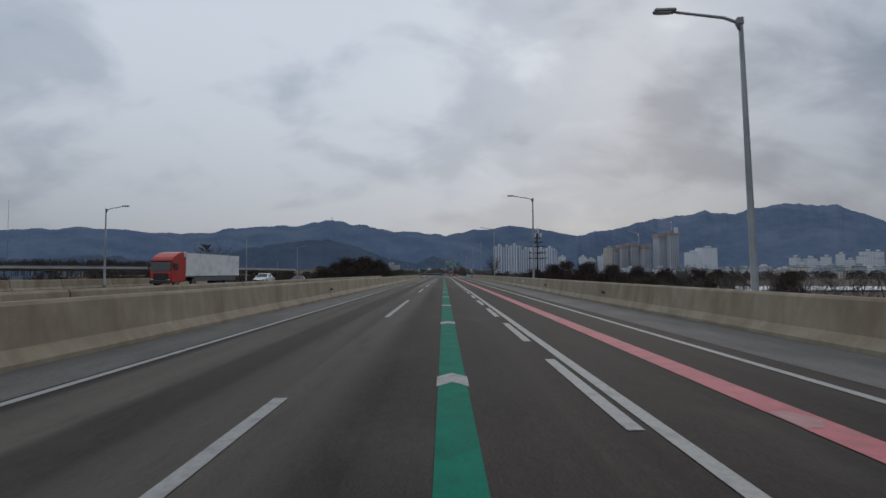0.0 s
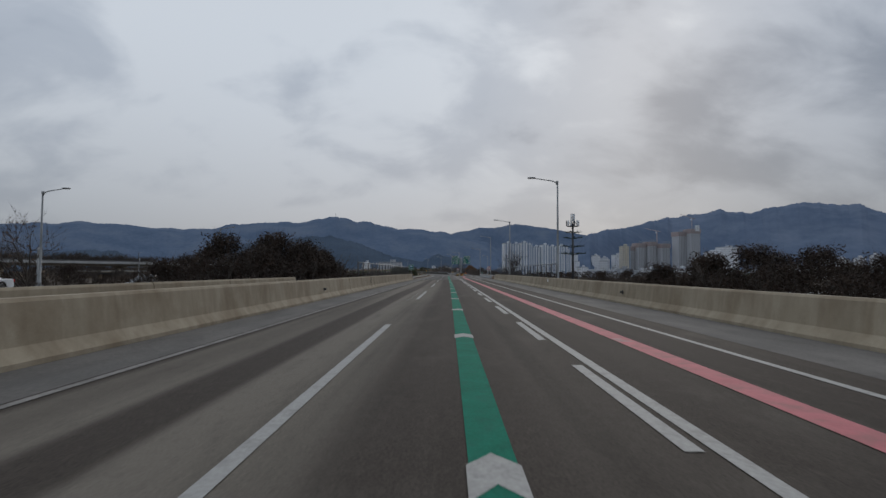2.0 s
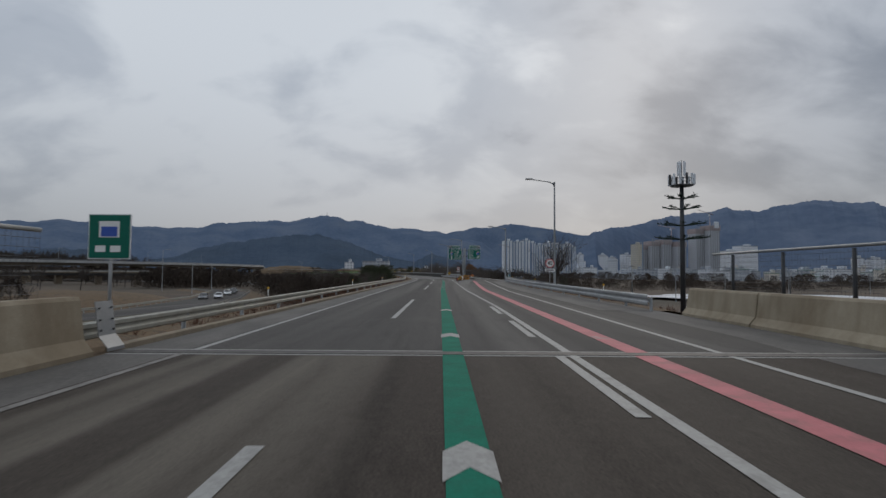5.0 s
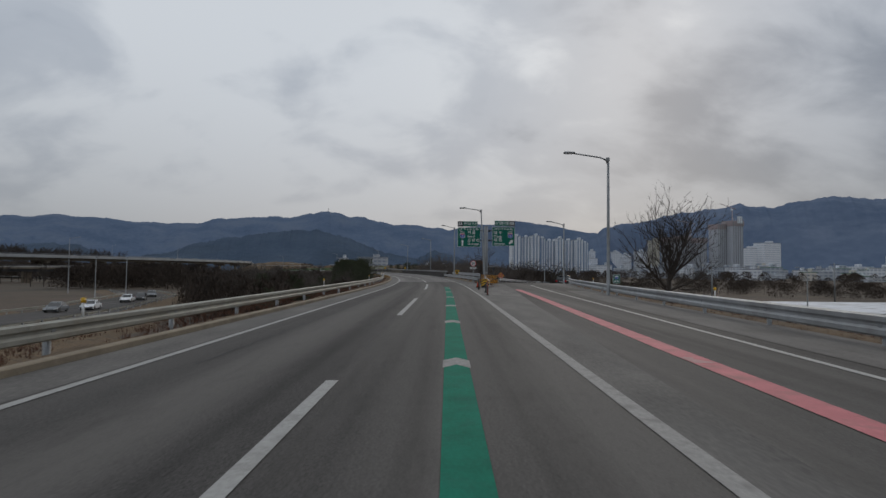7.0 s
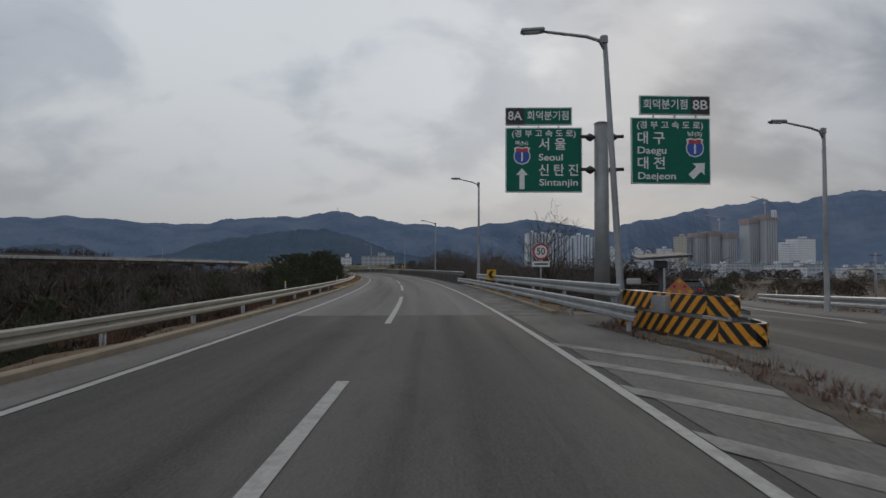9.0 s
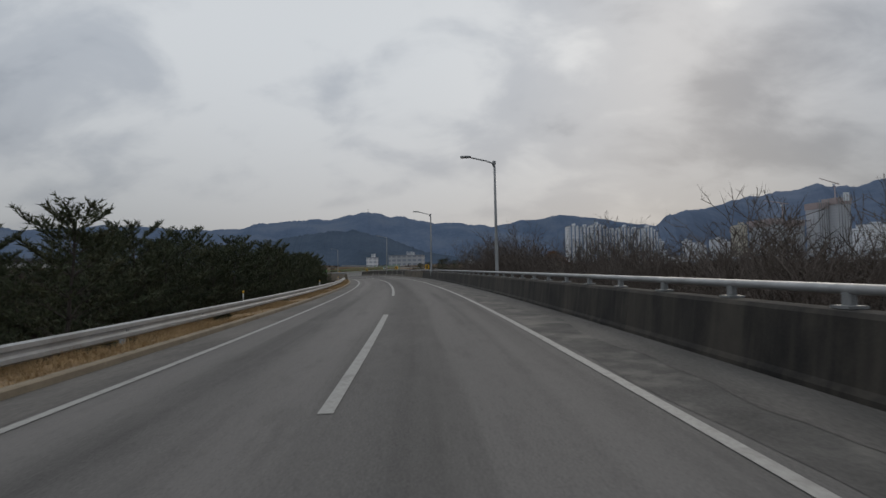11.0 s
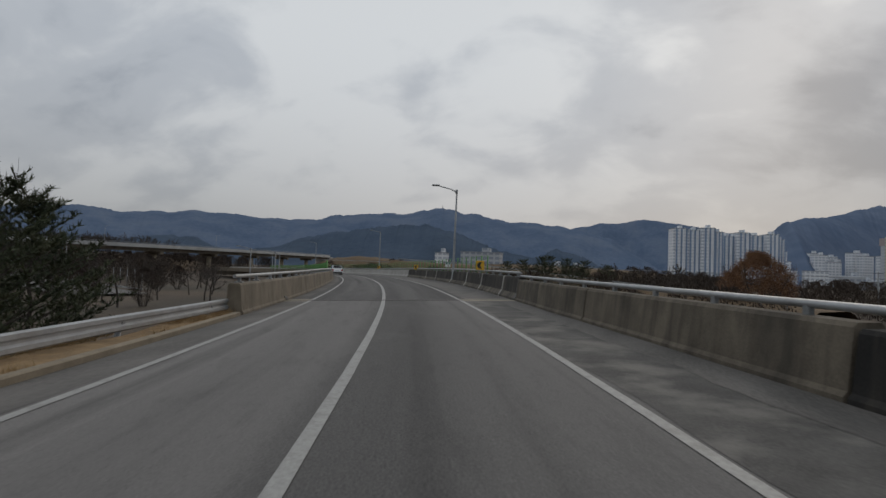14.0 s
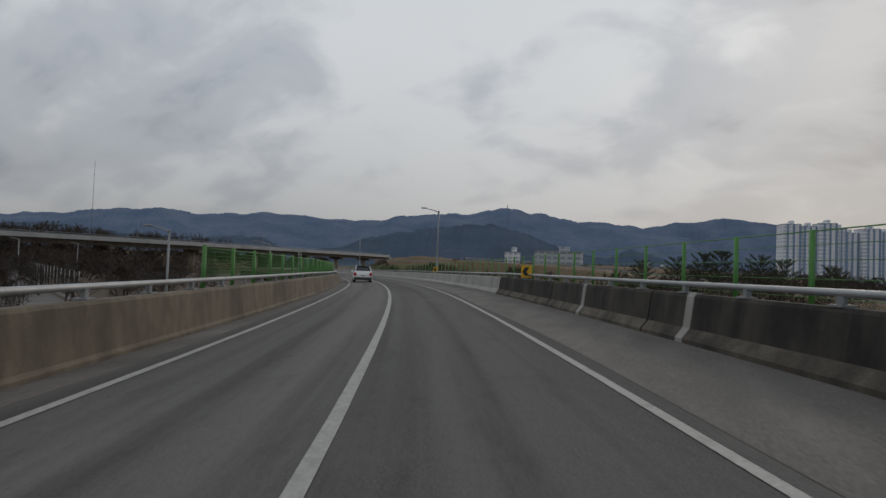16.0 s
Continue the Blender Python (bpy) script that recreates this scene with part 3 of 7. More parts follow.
tagged(part("shoulder_dust", ribbon(main, lambda s: right_edge(s) - 0.75 - 0.35 * noise.noise(Vector((s / 4.1, 3, 0))) - 0.12 * noise.noise(Vector((s * 1.1, 7, 0))), lambda s: right_edge(s) - 0.02, 262, 350, 0.008, 0.5), shoulder), "pale dust gathered along the foot of the barrier", "dust", kind="structure")
gore_a = knots((168, 3.35), (236, 3.4))
gore_b = knots((168, 3.55), (185, 4.1), (200, 5.0), (212, 5.9), (224, 6.9), (236, 7.6))
tagged(part("gore_area", ribbon(main, gore_a, gore_b, 168, 236, 0.006, 2.0), shoulder), "dusty pale wedge of paving between two roads", "road", kind="structure")

# ---- road markings ----
GREEN = knots((-100, 1.93), (30, 1.92), (85, 1.89), (112, 1.83), (172, 1.52), (205, 1.6), (220, 1.53))
PINK = knots((-100, 5.15), (40, 5.2), (112, 5.1), (172, 4.86), (188, 5.4), (206, 6.15), (216, 6.5))


def marking(name, a, b, s0, s1, mat, label, z=0.008, step=4.0, way=main):
    tagged(part(name, ribbon(way, a, b, s0, s1, z, step), mat), label, "road marking", kind="structure")


marking("edge_line_bridge", lambda s: -2.98, lambda s: -2.85, -110, 44, white_paint, "white painted edge line")
marking("edge_line_faded", lambda s: -3.0, lambda s: -2.88, 44, 139, faint_paint, "faded white edge line")
marking("edge_line_west", lambda s: -2.98, lambda s: -2.85, 139, 351, white_paint, "white painted edge line")
marking("edge_line_viaduct", lambda s: -2.98, lambda s: -2.85, 351, 585, white_paint, "white painted edge line")
marking("solid_line", 3.66, 3.82, -110, 152, white_paint, "solid white lane line")
marking("gore_line", knots((152, 3.66), (172, 3.22), (206, 3.18), (214, 3.1)), knots((152, 3.82), (172, 3.42), (206, 3.36), (214, 3.24)), 152, 214, dull_paint, "broad worn white line along the gore")
marking("edge_line_east", lambda s: 3.1, lambda s: 3.235, 214, 585, white_paint, "white painted edge line round the bend")
marking("edge_line_outer", lambda s: ramp_line(s) - 0.08, lambda s: ramp_line(s) + 0.06, -110, 226, white_paint, "white painted edge line")
marking("edge_line_ramp", -0.08, 0.07, 226, 300, white_paint, "white painted edge line on the slip road", 0.012, 2.0, ramp)
marking("guide_stripe_green", lambda s: GREEN(s) - 0.18, lambda s: GREEN(s) + 0.18, -110, 220, green_paint, "green painted guide stripe in the lane")
marking("guide_stripe_pink", lambda s: PINK(s) - 0.2, lambda s: PINK(s) + 0.2, -110, 216, pink_paint, "pink painted guide stripe towards the exit")
marking("divider_solid", -0.075, 0.075, 291.3, 585, white_paint, "solid white line between the lanes")
for a, b in ((-49, -38), (-27, -16), (-5, 6), (16.9, 27.4), (38.5, 47.3), (53.5, 64.8), (77.5, 87.8), (99, 111.9), (123, 134), (146, 157), (173.5, 185), (194.4, 203.6), (214.9, 227.3), (234, 246.5), (254, 264), (269, 280)):
    ob = part("lane_dash", ribbon(main, -0.077, 0.077, a, b, 0.008), white_paint)
    tagged(ob, "white dashed lane line, slightly worn", "road marking", "lane dashes", "structure")
for k in range(-7, 23):
    s = 4.74 + 6.1 * k if k < 0 else float(np.interp(k, (0, 4, 8, 12, 14, 16, 23), (4.74, 29.11, 55.03, 82.13, 95.08, 108.84, 154.5)))
    ob = part("block_dash", ribbon(main, 3.42, 3.58, s, s + 3.85, 0.008), white_paint)
    tagged(ob, "short white block of a broken lane line", "road marking", "block dashes", "structure")
s_list = [6.95 + 7.92 * i for i in range(-5, 19)] + [173.9 + 6.2 * i for i in range(0, 8)]
for s in s_list:
    c, d = GREEN(s), 0.2
    bm = bmesh.new()
    pts = [(-d, 0.1), (0, 0.38), (d, 0.1), (d, 0.72), (0, 0.98), (-d, 0.72)]
    vs = [bm.verts.new(main.at(s - 0.5 + y, c + x, 0.012)) for x, y in pts]
    bm.faces.new((vs[0], vs[1], vs[4], vs[5]))
    bm.faces.new((vs[1], vs[2], vs[3], vs[4]))
    tagged(part("guide_chevron", bm, white_paint if s < 165 else dull_paint), "white arrow mark across the green stripe", "road marking", "stripe chevrons", "structure")
for k in range(-3, 18):
    s = 5.03 + 11.36 * k
    c = PINK(s)
    tagged(part("stripe_wear", ribbon(main, lambda q, c=c: c - 0.19, lambda q, c=c: c + 0.06 + 0.08 * math.sin(q * 9), s - 0.25, s + 0.3, 0.0115, 0.11), worn_pink), "pale worn mark across the pink stripe", "road marking", "stripe marks", "structure")
# hatching of the gore
for i in range(13):
    s = 230.1 - 1.75 * i
    reach = min(gore_b(s) - 3.3, 2.1)
    bm = bmesh.new()
    bm.faces.new([bm.verts.new(main.at(s + dy, 3.24 + x, 0.011)) for x, dy in ((0, 0), (reach, -1.25 * reach), (reach, 0.48 - 1.25 * reach), (0, 0.48))])
    tagged(part("hatch_bar", bm, faint_paint), "faded white bar of the hatched wedge", "road marking", "hatching", "structure")

# expansion joints
for s, b in ((52.4, 9.1), (139, 9.6), (350.6, 5.4)):
    tagged(part("expansion_joint", sweep(main, ((left_edge(s), 0.003), (b, 0.003), (b, 0.014), (left_edge(s), 0.014)), s - 0.16, s + 0.16, 0.2), rust), "dark steel bridge expansion joint across the road", "expansion joint", "expansion joints", "structure")
    if s > 300:
        for a, c in ((left_edge(s), -2.99), (3.25, b)):
            for d in (-0.42, 0.42):
                tagged(part("joint_edge", ribbon(main, a, c, s + d - 0.25, s + d + 0.25, 0.0082, 0.25), joint_concrete), "cream concrete band beside the joint", "expansion joint", kind="structure")
        continue
    for d in (-0.24, 0.24):
        tagged(part("joint_edge", ribbon(main, left_edge(s), b, s + d - 0.06, s + d + 0.06, 0.0062), dull_paint), "pale concrete band beside the joint", "expansion joint", kind="structure")

# ---- concrete barriers ----
JERSEY = ((0.0, 0.0), (0.0, 0.08), (-0.16, 0.28), (-0.24, 0.9), (-0.28, 0.96), (-0.48, 0.96), (-0.52, 0.9), (-0.52, -0.3), (0.0, -0.3))


WALL = ((0.0, 0.0), (0.0, 0.06), (-0.05, 0.12), (-0.12, 0.9), (-0.16, 0.96), (-0.44, 0.96), (-0.48, 0.9), (-0.48, -0.3), (0.0, -0.3))


def barrier(name, side, s0, s1, length, edge, height, mat, label, way=main, toe=None, shape=JERSEY):
    top = thing(name, label, "barrier", Matrix(), kind="structure")
    s = s0
    while s < s1 - 0.4:
        e = min(s + length, s1)
        prof = [(-side * a, z if z < 0.2 else z * height / 0.96) for a, z in shape]
        ob = part("barrier_segment", sweep(way, prof, s, e - (0.008 if length > 9 else 0.07), 3.0, shift=edge), mat, top)
        if toe:
            ob.data.materials.append(toe)
            n = len(JERSEY)
            for i, f in enumerate(ob.data.polygons):
                if i < len(ob.data.polygons) - 2 and i % n in (0, 1):
                    f.material_index = 1
        s = e
    return top


barrier("barrier_west", -1, -107, 84.5, 15.95, lambda s: left_edge(s), 0.98, concrete, "long run of stained beige concrete barrier")
barrier("barrier_west_end", -1, 84.52, 138.5, 5.4, lambda s: left_edge(s), 0.98, concrete, "beige concrete barrier segments with stained joints")
barrier("barrier_east", 1, -107, 84.5, 15.95, lambda s: right_edge(s), 0.93, concrete, "long run of stained beige concrete parapet")
barrier("barrier_east_end", 1, 84.52, 148, 5.4, lambda s: right_edge(s), 0.93, concrete, "beige concrete parapet segments with stained joints")


def tube_rail(name, side, s0, s1, edge, base, height, label):
    """A parapet's pipe rail on short posts."""
    top = thing(name, label, "handrail", Matrix())
    bm = bmesh.new()
    rings = []
    for s in along(s0, s1, 2.0):
        h = radians(main.turn(s))
        c = main.at(s, edge(s) + side * 0.36, height)
        rings.append([bm.verts.new(c + 0.055 * (math.cos(k * math.tau / 8) * Vector((math.cos(h), math.sin(h), 0)) + math.sin(k * math.tau / 8) * Vector((0, 0, 1)))) for k in range(8)])
    for r, q in zip(rings, rings[1:]):
        for k in range(8):
            f = bm.faces.new((r[k], r[(k + 1) % 8], q[(k + 1) % 8], q[k]))
            f.smooth = True
    bm.faces.new(rings[0])
    bm.faces.new(rings[-1][::-1])
    part("pipe", bm, galvanised, top)
    post = box((0, 0, 0.08), (0.09, 0.12, height - base), 0.015)
    add_box(post, (0, 0, -(height - base) / 2 + 0.1), (0.22, 0.24, 0.03))
    me = bpy.data.meshes.new("rail_post")
    post.to_mesh(me)
    me.materials.append(pole_steel)
    s = s0 + 0.5
    while s < s1:
        ob = part_of("rail_post", me, None, top)
        ob.matrix_world = main.put(s, edge(s) + side * 0.36, (base + height) / 2 - 0.08)
        s += 2.0
    return top


barrier("barrier_bend_brown", 1, 334.05, 350.45, 8.2, lambda s: right_edge(s), 0.86, brown_concrete, "weathered brown-grey concrete barrier before the joint", shape=WALL)
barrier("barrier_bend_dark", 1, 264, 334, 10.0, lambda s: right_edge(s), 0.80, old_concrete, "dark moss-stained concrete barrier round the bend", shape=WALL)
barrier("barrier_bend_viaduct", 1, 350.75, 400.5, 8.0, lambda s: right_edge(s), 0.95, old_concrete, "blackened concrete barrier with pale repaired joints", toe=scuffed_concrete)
barrier("barrier_bend_pale", 1, 400.5, 585, 8.0, lambda s: right_edge(s), 0.95, pale_concrete, "pale grey concrete barrier on the viaduct")
barrier("barrier_inner", -1, 344.3, 585, 16.0, lambda s: left_edge(s), 0.90, grey_concrete, "weathered grey concrete barrier inside the bend", shape=WALL)
tube_rail("pipe_rail_east", 1, 264.5, 350.95, lambda s: right_edge(s), 0.80, 1.0, "grey steel pipe rail on the dark barrier")
tube_rail("pipe_rail_viaduct", 1, 350.95, 520, lambda s: right_edge(s), 0.95, 1.14, "grey steel pipe rail on the viaduct barrier")
tube_rail("pipe_rail_inner", -1, 344.5, 520, lambda s: left_edge(s), 0.90, 1.10, "grey steel pipe rail on the inner barrier")

# ---- corrugated guard rails ----
WAVE = ((0.0, -0.16), (0.05, -0.13), (0.05, -0.06), (0.0, -0.02), (0.0, 0.02), (0.05, 0.06), (0.05, 0.13), (0.0, 0.16), (-0.012, 0.16), (0.038, 0.13), (0.038, 0.06), (-0.012, 0.02), (-0.012, -0.02), (0.038, -0.06), (0.038, -0.13), (-0.012, -0.16))


def guard_rail(name, side, s0, s1, edge, mid, label, mat=galvanised, way=main, spacing=4.0, deep=1.0):
    top = thing(name, label, "guard rail", Matrix())
    prof = [(-side * a, z * deep + mid) for a, z in WAVE]
    s = s0
    while s < s1 - 0.3:
        e = min(s + 4.0, s1)
        part("beam", sweep(way, prof, s, e + 0.02, 2.0, shift=edge), mat, top)
        s = e
    bm = bmesh.new()
    add_tube(bm, (0, 0, -1.2), (0, 0, mid + 0.11), 0.06, n=8)
    add_box(bm, (-side * 0.06, 0, mid), (0.1, 0.1, 0.16))
    me = bpy.data.meshes.new("rail_post")
    bm.to_mesh(me)
    bm.free()
    me.materials.append(pole_steel)
    s = s0 + 0.6
    while s < s1:
        ob = part_of("rail_post", me, None, top)
        ob.matrix_world = way.put(s, edge(s) + side * 0.1, 0)
        s += spacing
    return top


WEST_RAIL = knots((138, -4.92), (160, -5.1), (250, -5.1), (300, -5.05), (325, -4.95), (338, -4.8), (344, -4.35))
guard_rail("guard_rail_west", -1, 138.6, 262.6, WEST_RAIL, 0.31, "cream steel guard rail on posts in dry grass", cream_steel)
guard_rail("guard_rail_bend", -1, 262.6, 344.2, WEST_RAIL, 0.31, "pale grey steel guard rail on posts in straw", galvanised)
guard_rail("guard_rail_outer", 1, 148.2, 300, lambda s: 2.85, 0.40, "grey corrugated steel guard rail beside the slip road", galvanised, ramp, deep=1.35)
guard_rail("guard_rail_gore", 1, 231.5, 263.9, knots((231, 5.2), (240, 4.95), (265, 4.6), (280, 5.15)), 0.42, "grey double steel guard rail leading from the crash box", galvanised)
guard_rail("guard_rail_inner_ramp", -1, 231, 300, lambda s: knots((231, -4.0), (245, -4.9), (318, -4.9))(s), 0.42, "grey steel guard rail round the slip road", galvanised, ramp)


# ---- lamps ----
def street_lamp(height, arm, label, x, y, z, toward, lean=0.0):
    """toward: heading in degrees of the arm."""
    top = thing("street_lamp", label, "street lamp", pose(x, y, z, 0, lean, toward), "street lamps")
    bm = pipe([(0, 0, z) for z in (-0.02, 0.34, 0.36, height * 0.5, height)], [0.15, 0.14, 0.11, 0.088, 0.066], 12)
    part("pole", bm, pole_steel, top)
    bm = pipe([(0, 0, height - 0.35), (0.14, 0, height - 0.06), (0.5, 0, height + 0.08), (arm, 0, height + 0.3)], [0.055, 0.05, 0.046, 0.04], 8)
    add_box(bm, (0.02, 0, height - 0.04), (0.2, 0.16, 0.24), bevel=0.03)
    part("arm", bm, pole_steel, top)
    bm = bmesh.new()
    add_box(bm, (arm + 0.28, 0, height + 0.34), (0.66, 0.26, 0.11), bevel=0.035)
    head = part("lamp_head", bm, pole_steel, top)
    part("lens", box((arm + 0.32, 0, height + 0.28), (0.44, 0.18, 0.03)), glass("lamp_lens", (0.5, 0.5, 0.48), 0.3), head)
    part("base_plate", box((0, 0, 0.02), (0.42, 0.42, 0.04)), pole_steel, top)
    return top


for x, y, zt, z0 in ( (9.16, 54.5, 8.95, 0.0), (9.25, 97.4, 9.31, 0.0), (9.57, 137.0, 9.43, 0.0), (9.6, 177.0, 9.45, -0.6), (9.02, 209.5, 7.97, -0.8)):
    street_lamp(zt - z0, 2.0, "tall tapered grey steel street lamp behind the parapet", x, y, z0, 180)
street_lamp(9.0, 2.0, "tall tapered grey steel street lamp behind the parapet", 9.22, 15.8, 0.0, 180, 1.4)
street_lamp(8.6, 1.7, "grey steel street lamp rising behind the road sign", 3.75, 235.6, -0.8, 180, 3.2)
for n, (x, y, zt) in enumerate(((0.82, 261.3, 7.87), (-3.9, 296.6, 7.83), (-11.26, 326.8, 7.8), (-25.14, 370.7, 7.82))):
    street_lamp(zt + 0.6, 1.5, "grey steel street lamp outside the bend", x, y, -0.6, 180 + (5, 8, 13, 20)[n], (0, 0, -0.5, -0.8)[n])
street_lamp(8.3, 1.5, "grey steel street lamp beside the slip road", 13.62, 242.1, -1.4, 180)
street_lamp(8.4, 1.5, "grey steel street lamp outside the bend", -51.5, 427, -0.6, 203)
street_lamp(8.4, 1.5, "grey steel street lamp far round the bend", -96, 490, -0.6, 210)
for x, y, zt in ((-35.3, 55.4, 8.19), (-36, 14, 8.2), (-36, 97, 8.2), (-38, 138, 8.2)):
    street_lamp(zt, 1.8, "grey steel street lamp on the opposite carriageway", x, y, 0, 0)


# ---- hills ----
def eye_profile(pairs, dist, depth, low, high_noise, name, mat, label, seed, reach=None):
    """A range of hills seen from the road: azimuth in degrees east of north and the height of its crest, drawn as a broad relief.
    reach: pairs of azimuth and distance, where the range recedes; heights then hold at dist."""
    az = [p[0] for p in pairs]
    hs = [p[1] for p in pairs]
    cols, rows_n = 1000, 16
    verts = []
    for j in range(rows_n):
        f = j / (rows_n - 1)
        for i in range(cols):
            a = az[0] + (az[-1] - az[0]) * i / (cols - 1)
            crest = float(np.interp(a, az, hs))
            r = radians(a)
            p = Vector((math.sin(r) * 40, math.cos(r) * 40, seed))
            crest *= 1 + high_noise * 0.5 * noise.noise(p * 0.9)
            crest += high_noise * 26 * noise.noise(p * 3.2) + high_noise * 8 * noise.noise(p * 11) + 2.6 * noise.noise(p * 42)
            away = float(np.interp(a, *zip(*reach))) if reach else dist
            crest *= away / dist
            d = away + (f - 0.62) * depth * away / dist
            shape = math.sin(min(1.0, f / 0.62) * math.pi / 2) ** 1.15 if f <= 0.62 else math.cos((f - 0.62) / 0.38 * math.pi / 2)
            x, y = math.sin(r) * d, math.cos(r) * d
            spur = 0.30 * noise.noise(Vector((x / 260, y / 420, seed))) + 0.12 * noise.noise(Vector((x / 90, y / 130, seed + 5)))
            z = low + (crest - low) * max(0.0, shape * (1 + spur * (1 - shape) * 2.2))
            z += 5.0 * away / 3200 * abs(noise.noise(p * 120)) * shape ** 12
            verts.append((x, y, z))
    faces = [(j * cols + i, j * cols + i + 1, (j + 1) * cols + i + 1, (j + 1) * cols + i) for j in range(rows_n - 1) for i in range(cols - 1)]
    ob = new(name, mesh_of(name, verts, faces, mat, True))
    tagged(ob, label, "hills", kind="structure")
    return ob


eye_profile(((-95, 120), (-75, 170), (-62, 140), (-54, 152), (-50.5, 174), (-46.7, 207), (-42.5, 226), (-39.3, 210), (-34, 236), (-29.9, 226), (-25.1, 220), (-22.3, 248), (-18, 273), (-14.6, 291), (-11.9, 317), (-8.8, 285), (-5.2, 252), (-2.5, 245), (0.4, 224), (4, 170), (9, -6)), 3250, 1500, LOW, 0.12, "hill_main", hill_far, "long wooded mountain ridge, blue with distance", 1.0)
eye_profile(((-5, -6), (-3, 215), (0.4, 298), (2.7, 338), (5.2, 365), (8.8, 355), (11.7, 318), (14, 285), (17.4, 245), (22, 130), (25, -6)), 4300, 1100, LOW, 0.12, "hill_middle", hill_far, "wooded mountain behind the town, tinted blue for haze", 7.0)
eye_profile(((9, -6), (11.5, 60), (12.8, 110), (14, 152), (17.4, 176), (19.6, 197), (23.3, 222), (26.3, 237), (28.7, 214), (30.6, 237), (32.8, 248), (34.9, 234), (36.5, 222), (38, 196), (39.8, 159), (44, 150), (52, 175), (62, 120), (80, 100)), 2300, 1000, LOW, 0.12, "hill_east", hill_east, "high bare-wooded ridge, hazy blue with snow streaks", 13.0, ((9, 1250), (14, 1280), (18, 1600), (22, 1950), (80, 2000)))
eye_profile(((-60, 20), (-46, 60), (-40, 40), (-35.8, 43), (-33.8, 50), (-31.3, 48), (-28.5, 16), (-24.4, 40), (-22.7, 63), (-19.1, 82), (-15.2, 102), (-12.2, 105), (-9.1, 82), (-5.9, 45), (-2.9, 30), (-1.1, 55), (1.1, 37), (3, 5), (5, -6)), 1700, 700, LOW, 0.15, "hill_front", hill_near, "dark wooded foothills before the ridge, tinted with haze", 23.0)


# ---- writing ----
def lettering(text, size, mat, parent, at, width=None, name="lettering", label="", turn=(90, 0, 0), lift=0.004, thick=0.002):
    """Words as a mesh, centred on at; width: squeezed or spread to this width."""
    cu = bpy.data.curves.new(name, "FONT")
    cu.body, cu.size, cu.extrude = text, size, thick
    cu.align_x, cu.align_y = "CENTER", "CENTER"
    cu.offset = size * 0.014
    tmp = new("draft", cu)
    dg = bpy.context.evaluated_depsgraph_get()
    me = bpy.data.meshes.new_from_object(tmp.evaluated_get(dg))
    bpy.data.objects.remove(tmp)
    bpy.data.curves.remove(cu)
    me.name = name
    if len(me.vertices):
        xs = [v.co.x for v in me.vertices]
        mid, span = (max(xs) + min(xs)) / 2, max(xs) - min(xs)
        k = width / span if width and span > 0 else 1.0
        me.transform(Matrix.Diagonal((k, 1, 1, 1)) @ Matrix.Translation((-mid, 0, 0)))
    me.materials.clear()
    me.materials.append(mat)
    ob = part_of(name, me, None, parent, label)
    ob.matrix_local = pose(*at, *turn)
    return ob


def flat(points, y, mat, name, parent, label=""):
    """A thin plate in the xz plane from an outline, facing -y."""
    bm = bmesh.new()
    f = bm.faces.new([bm.verts.new((x, y, z)) for x, z in points])
    bm.normal_update()
    if f.normal.y > 0:
        bmesh.ops.reverse_faces(bm, faces=[f])
    r = bmesh.ops.extrude_face_region(bm, geom=[f])
    bmesh.ops.translate(bm, vec=(0, 0.004, 0), verts=[v for v in r["geom"] if isinstance(v, bmesh.types.BMVert)])
    return part(name, bm, mat, parent, label)


def rect(x0, z0, x1, z1):
    return [(x0, z0), (x1, z0), (x1, z1), (x0, z1)]


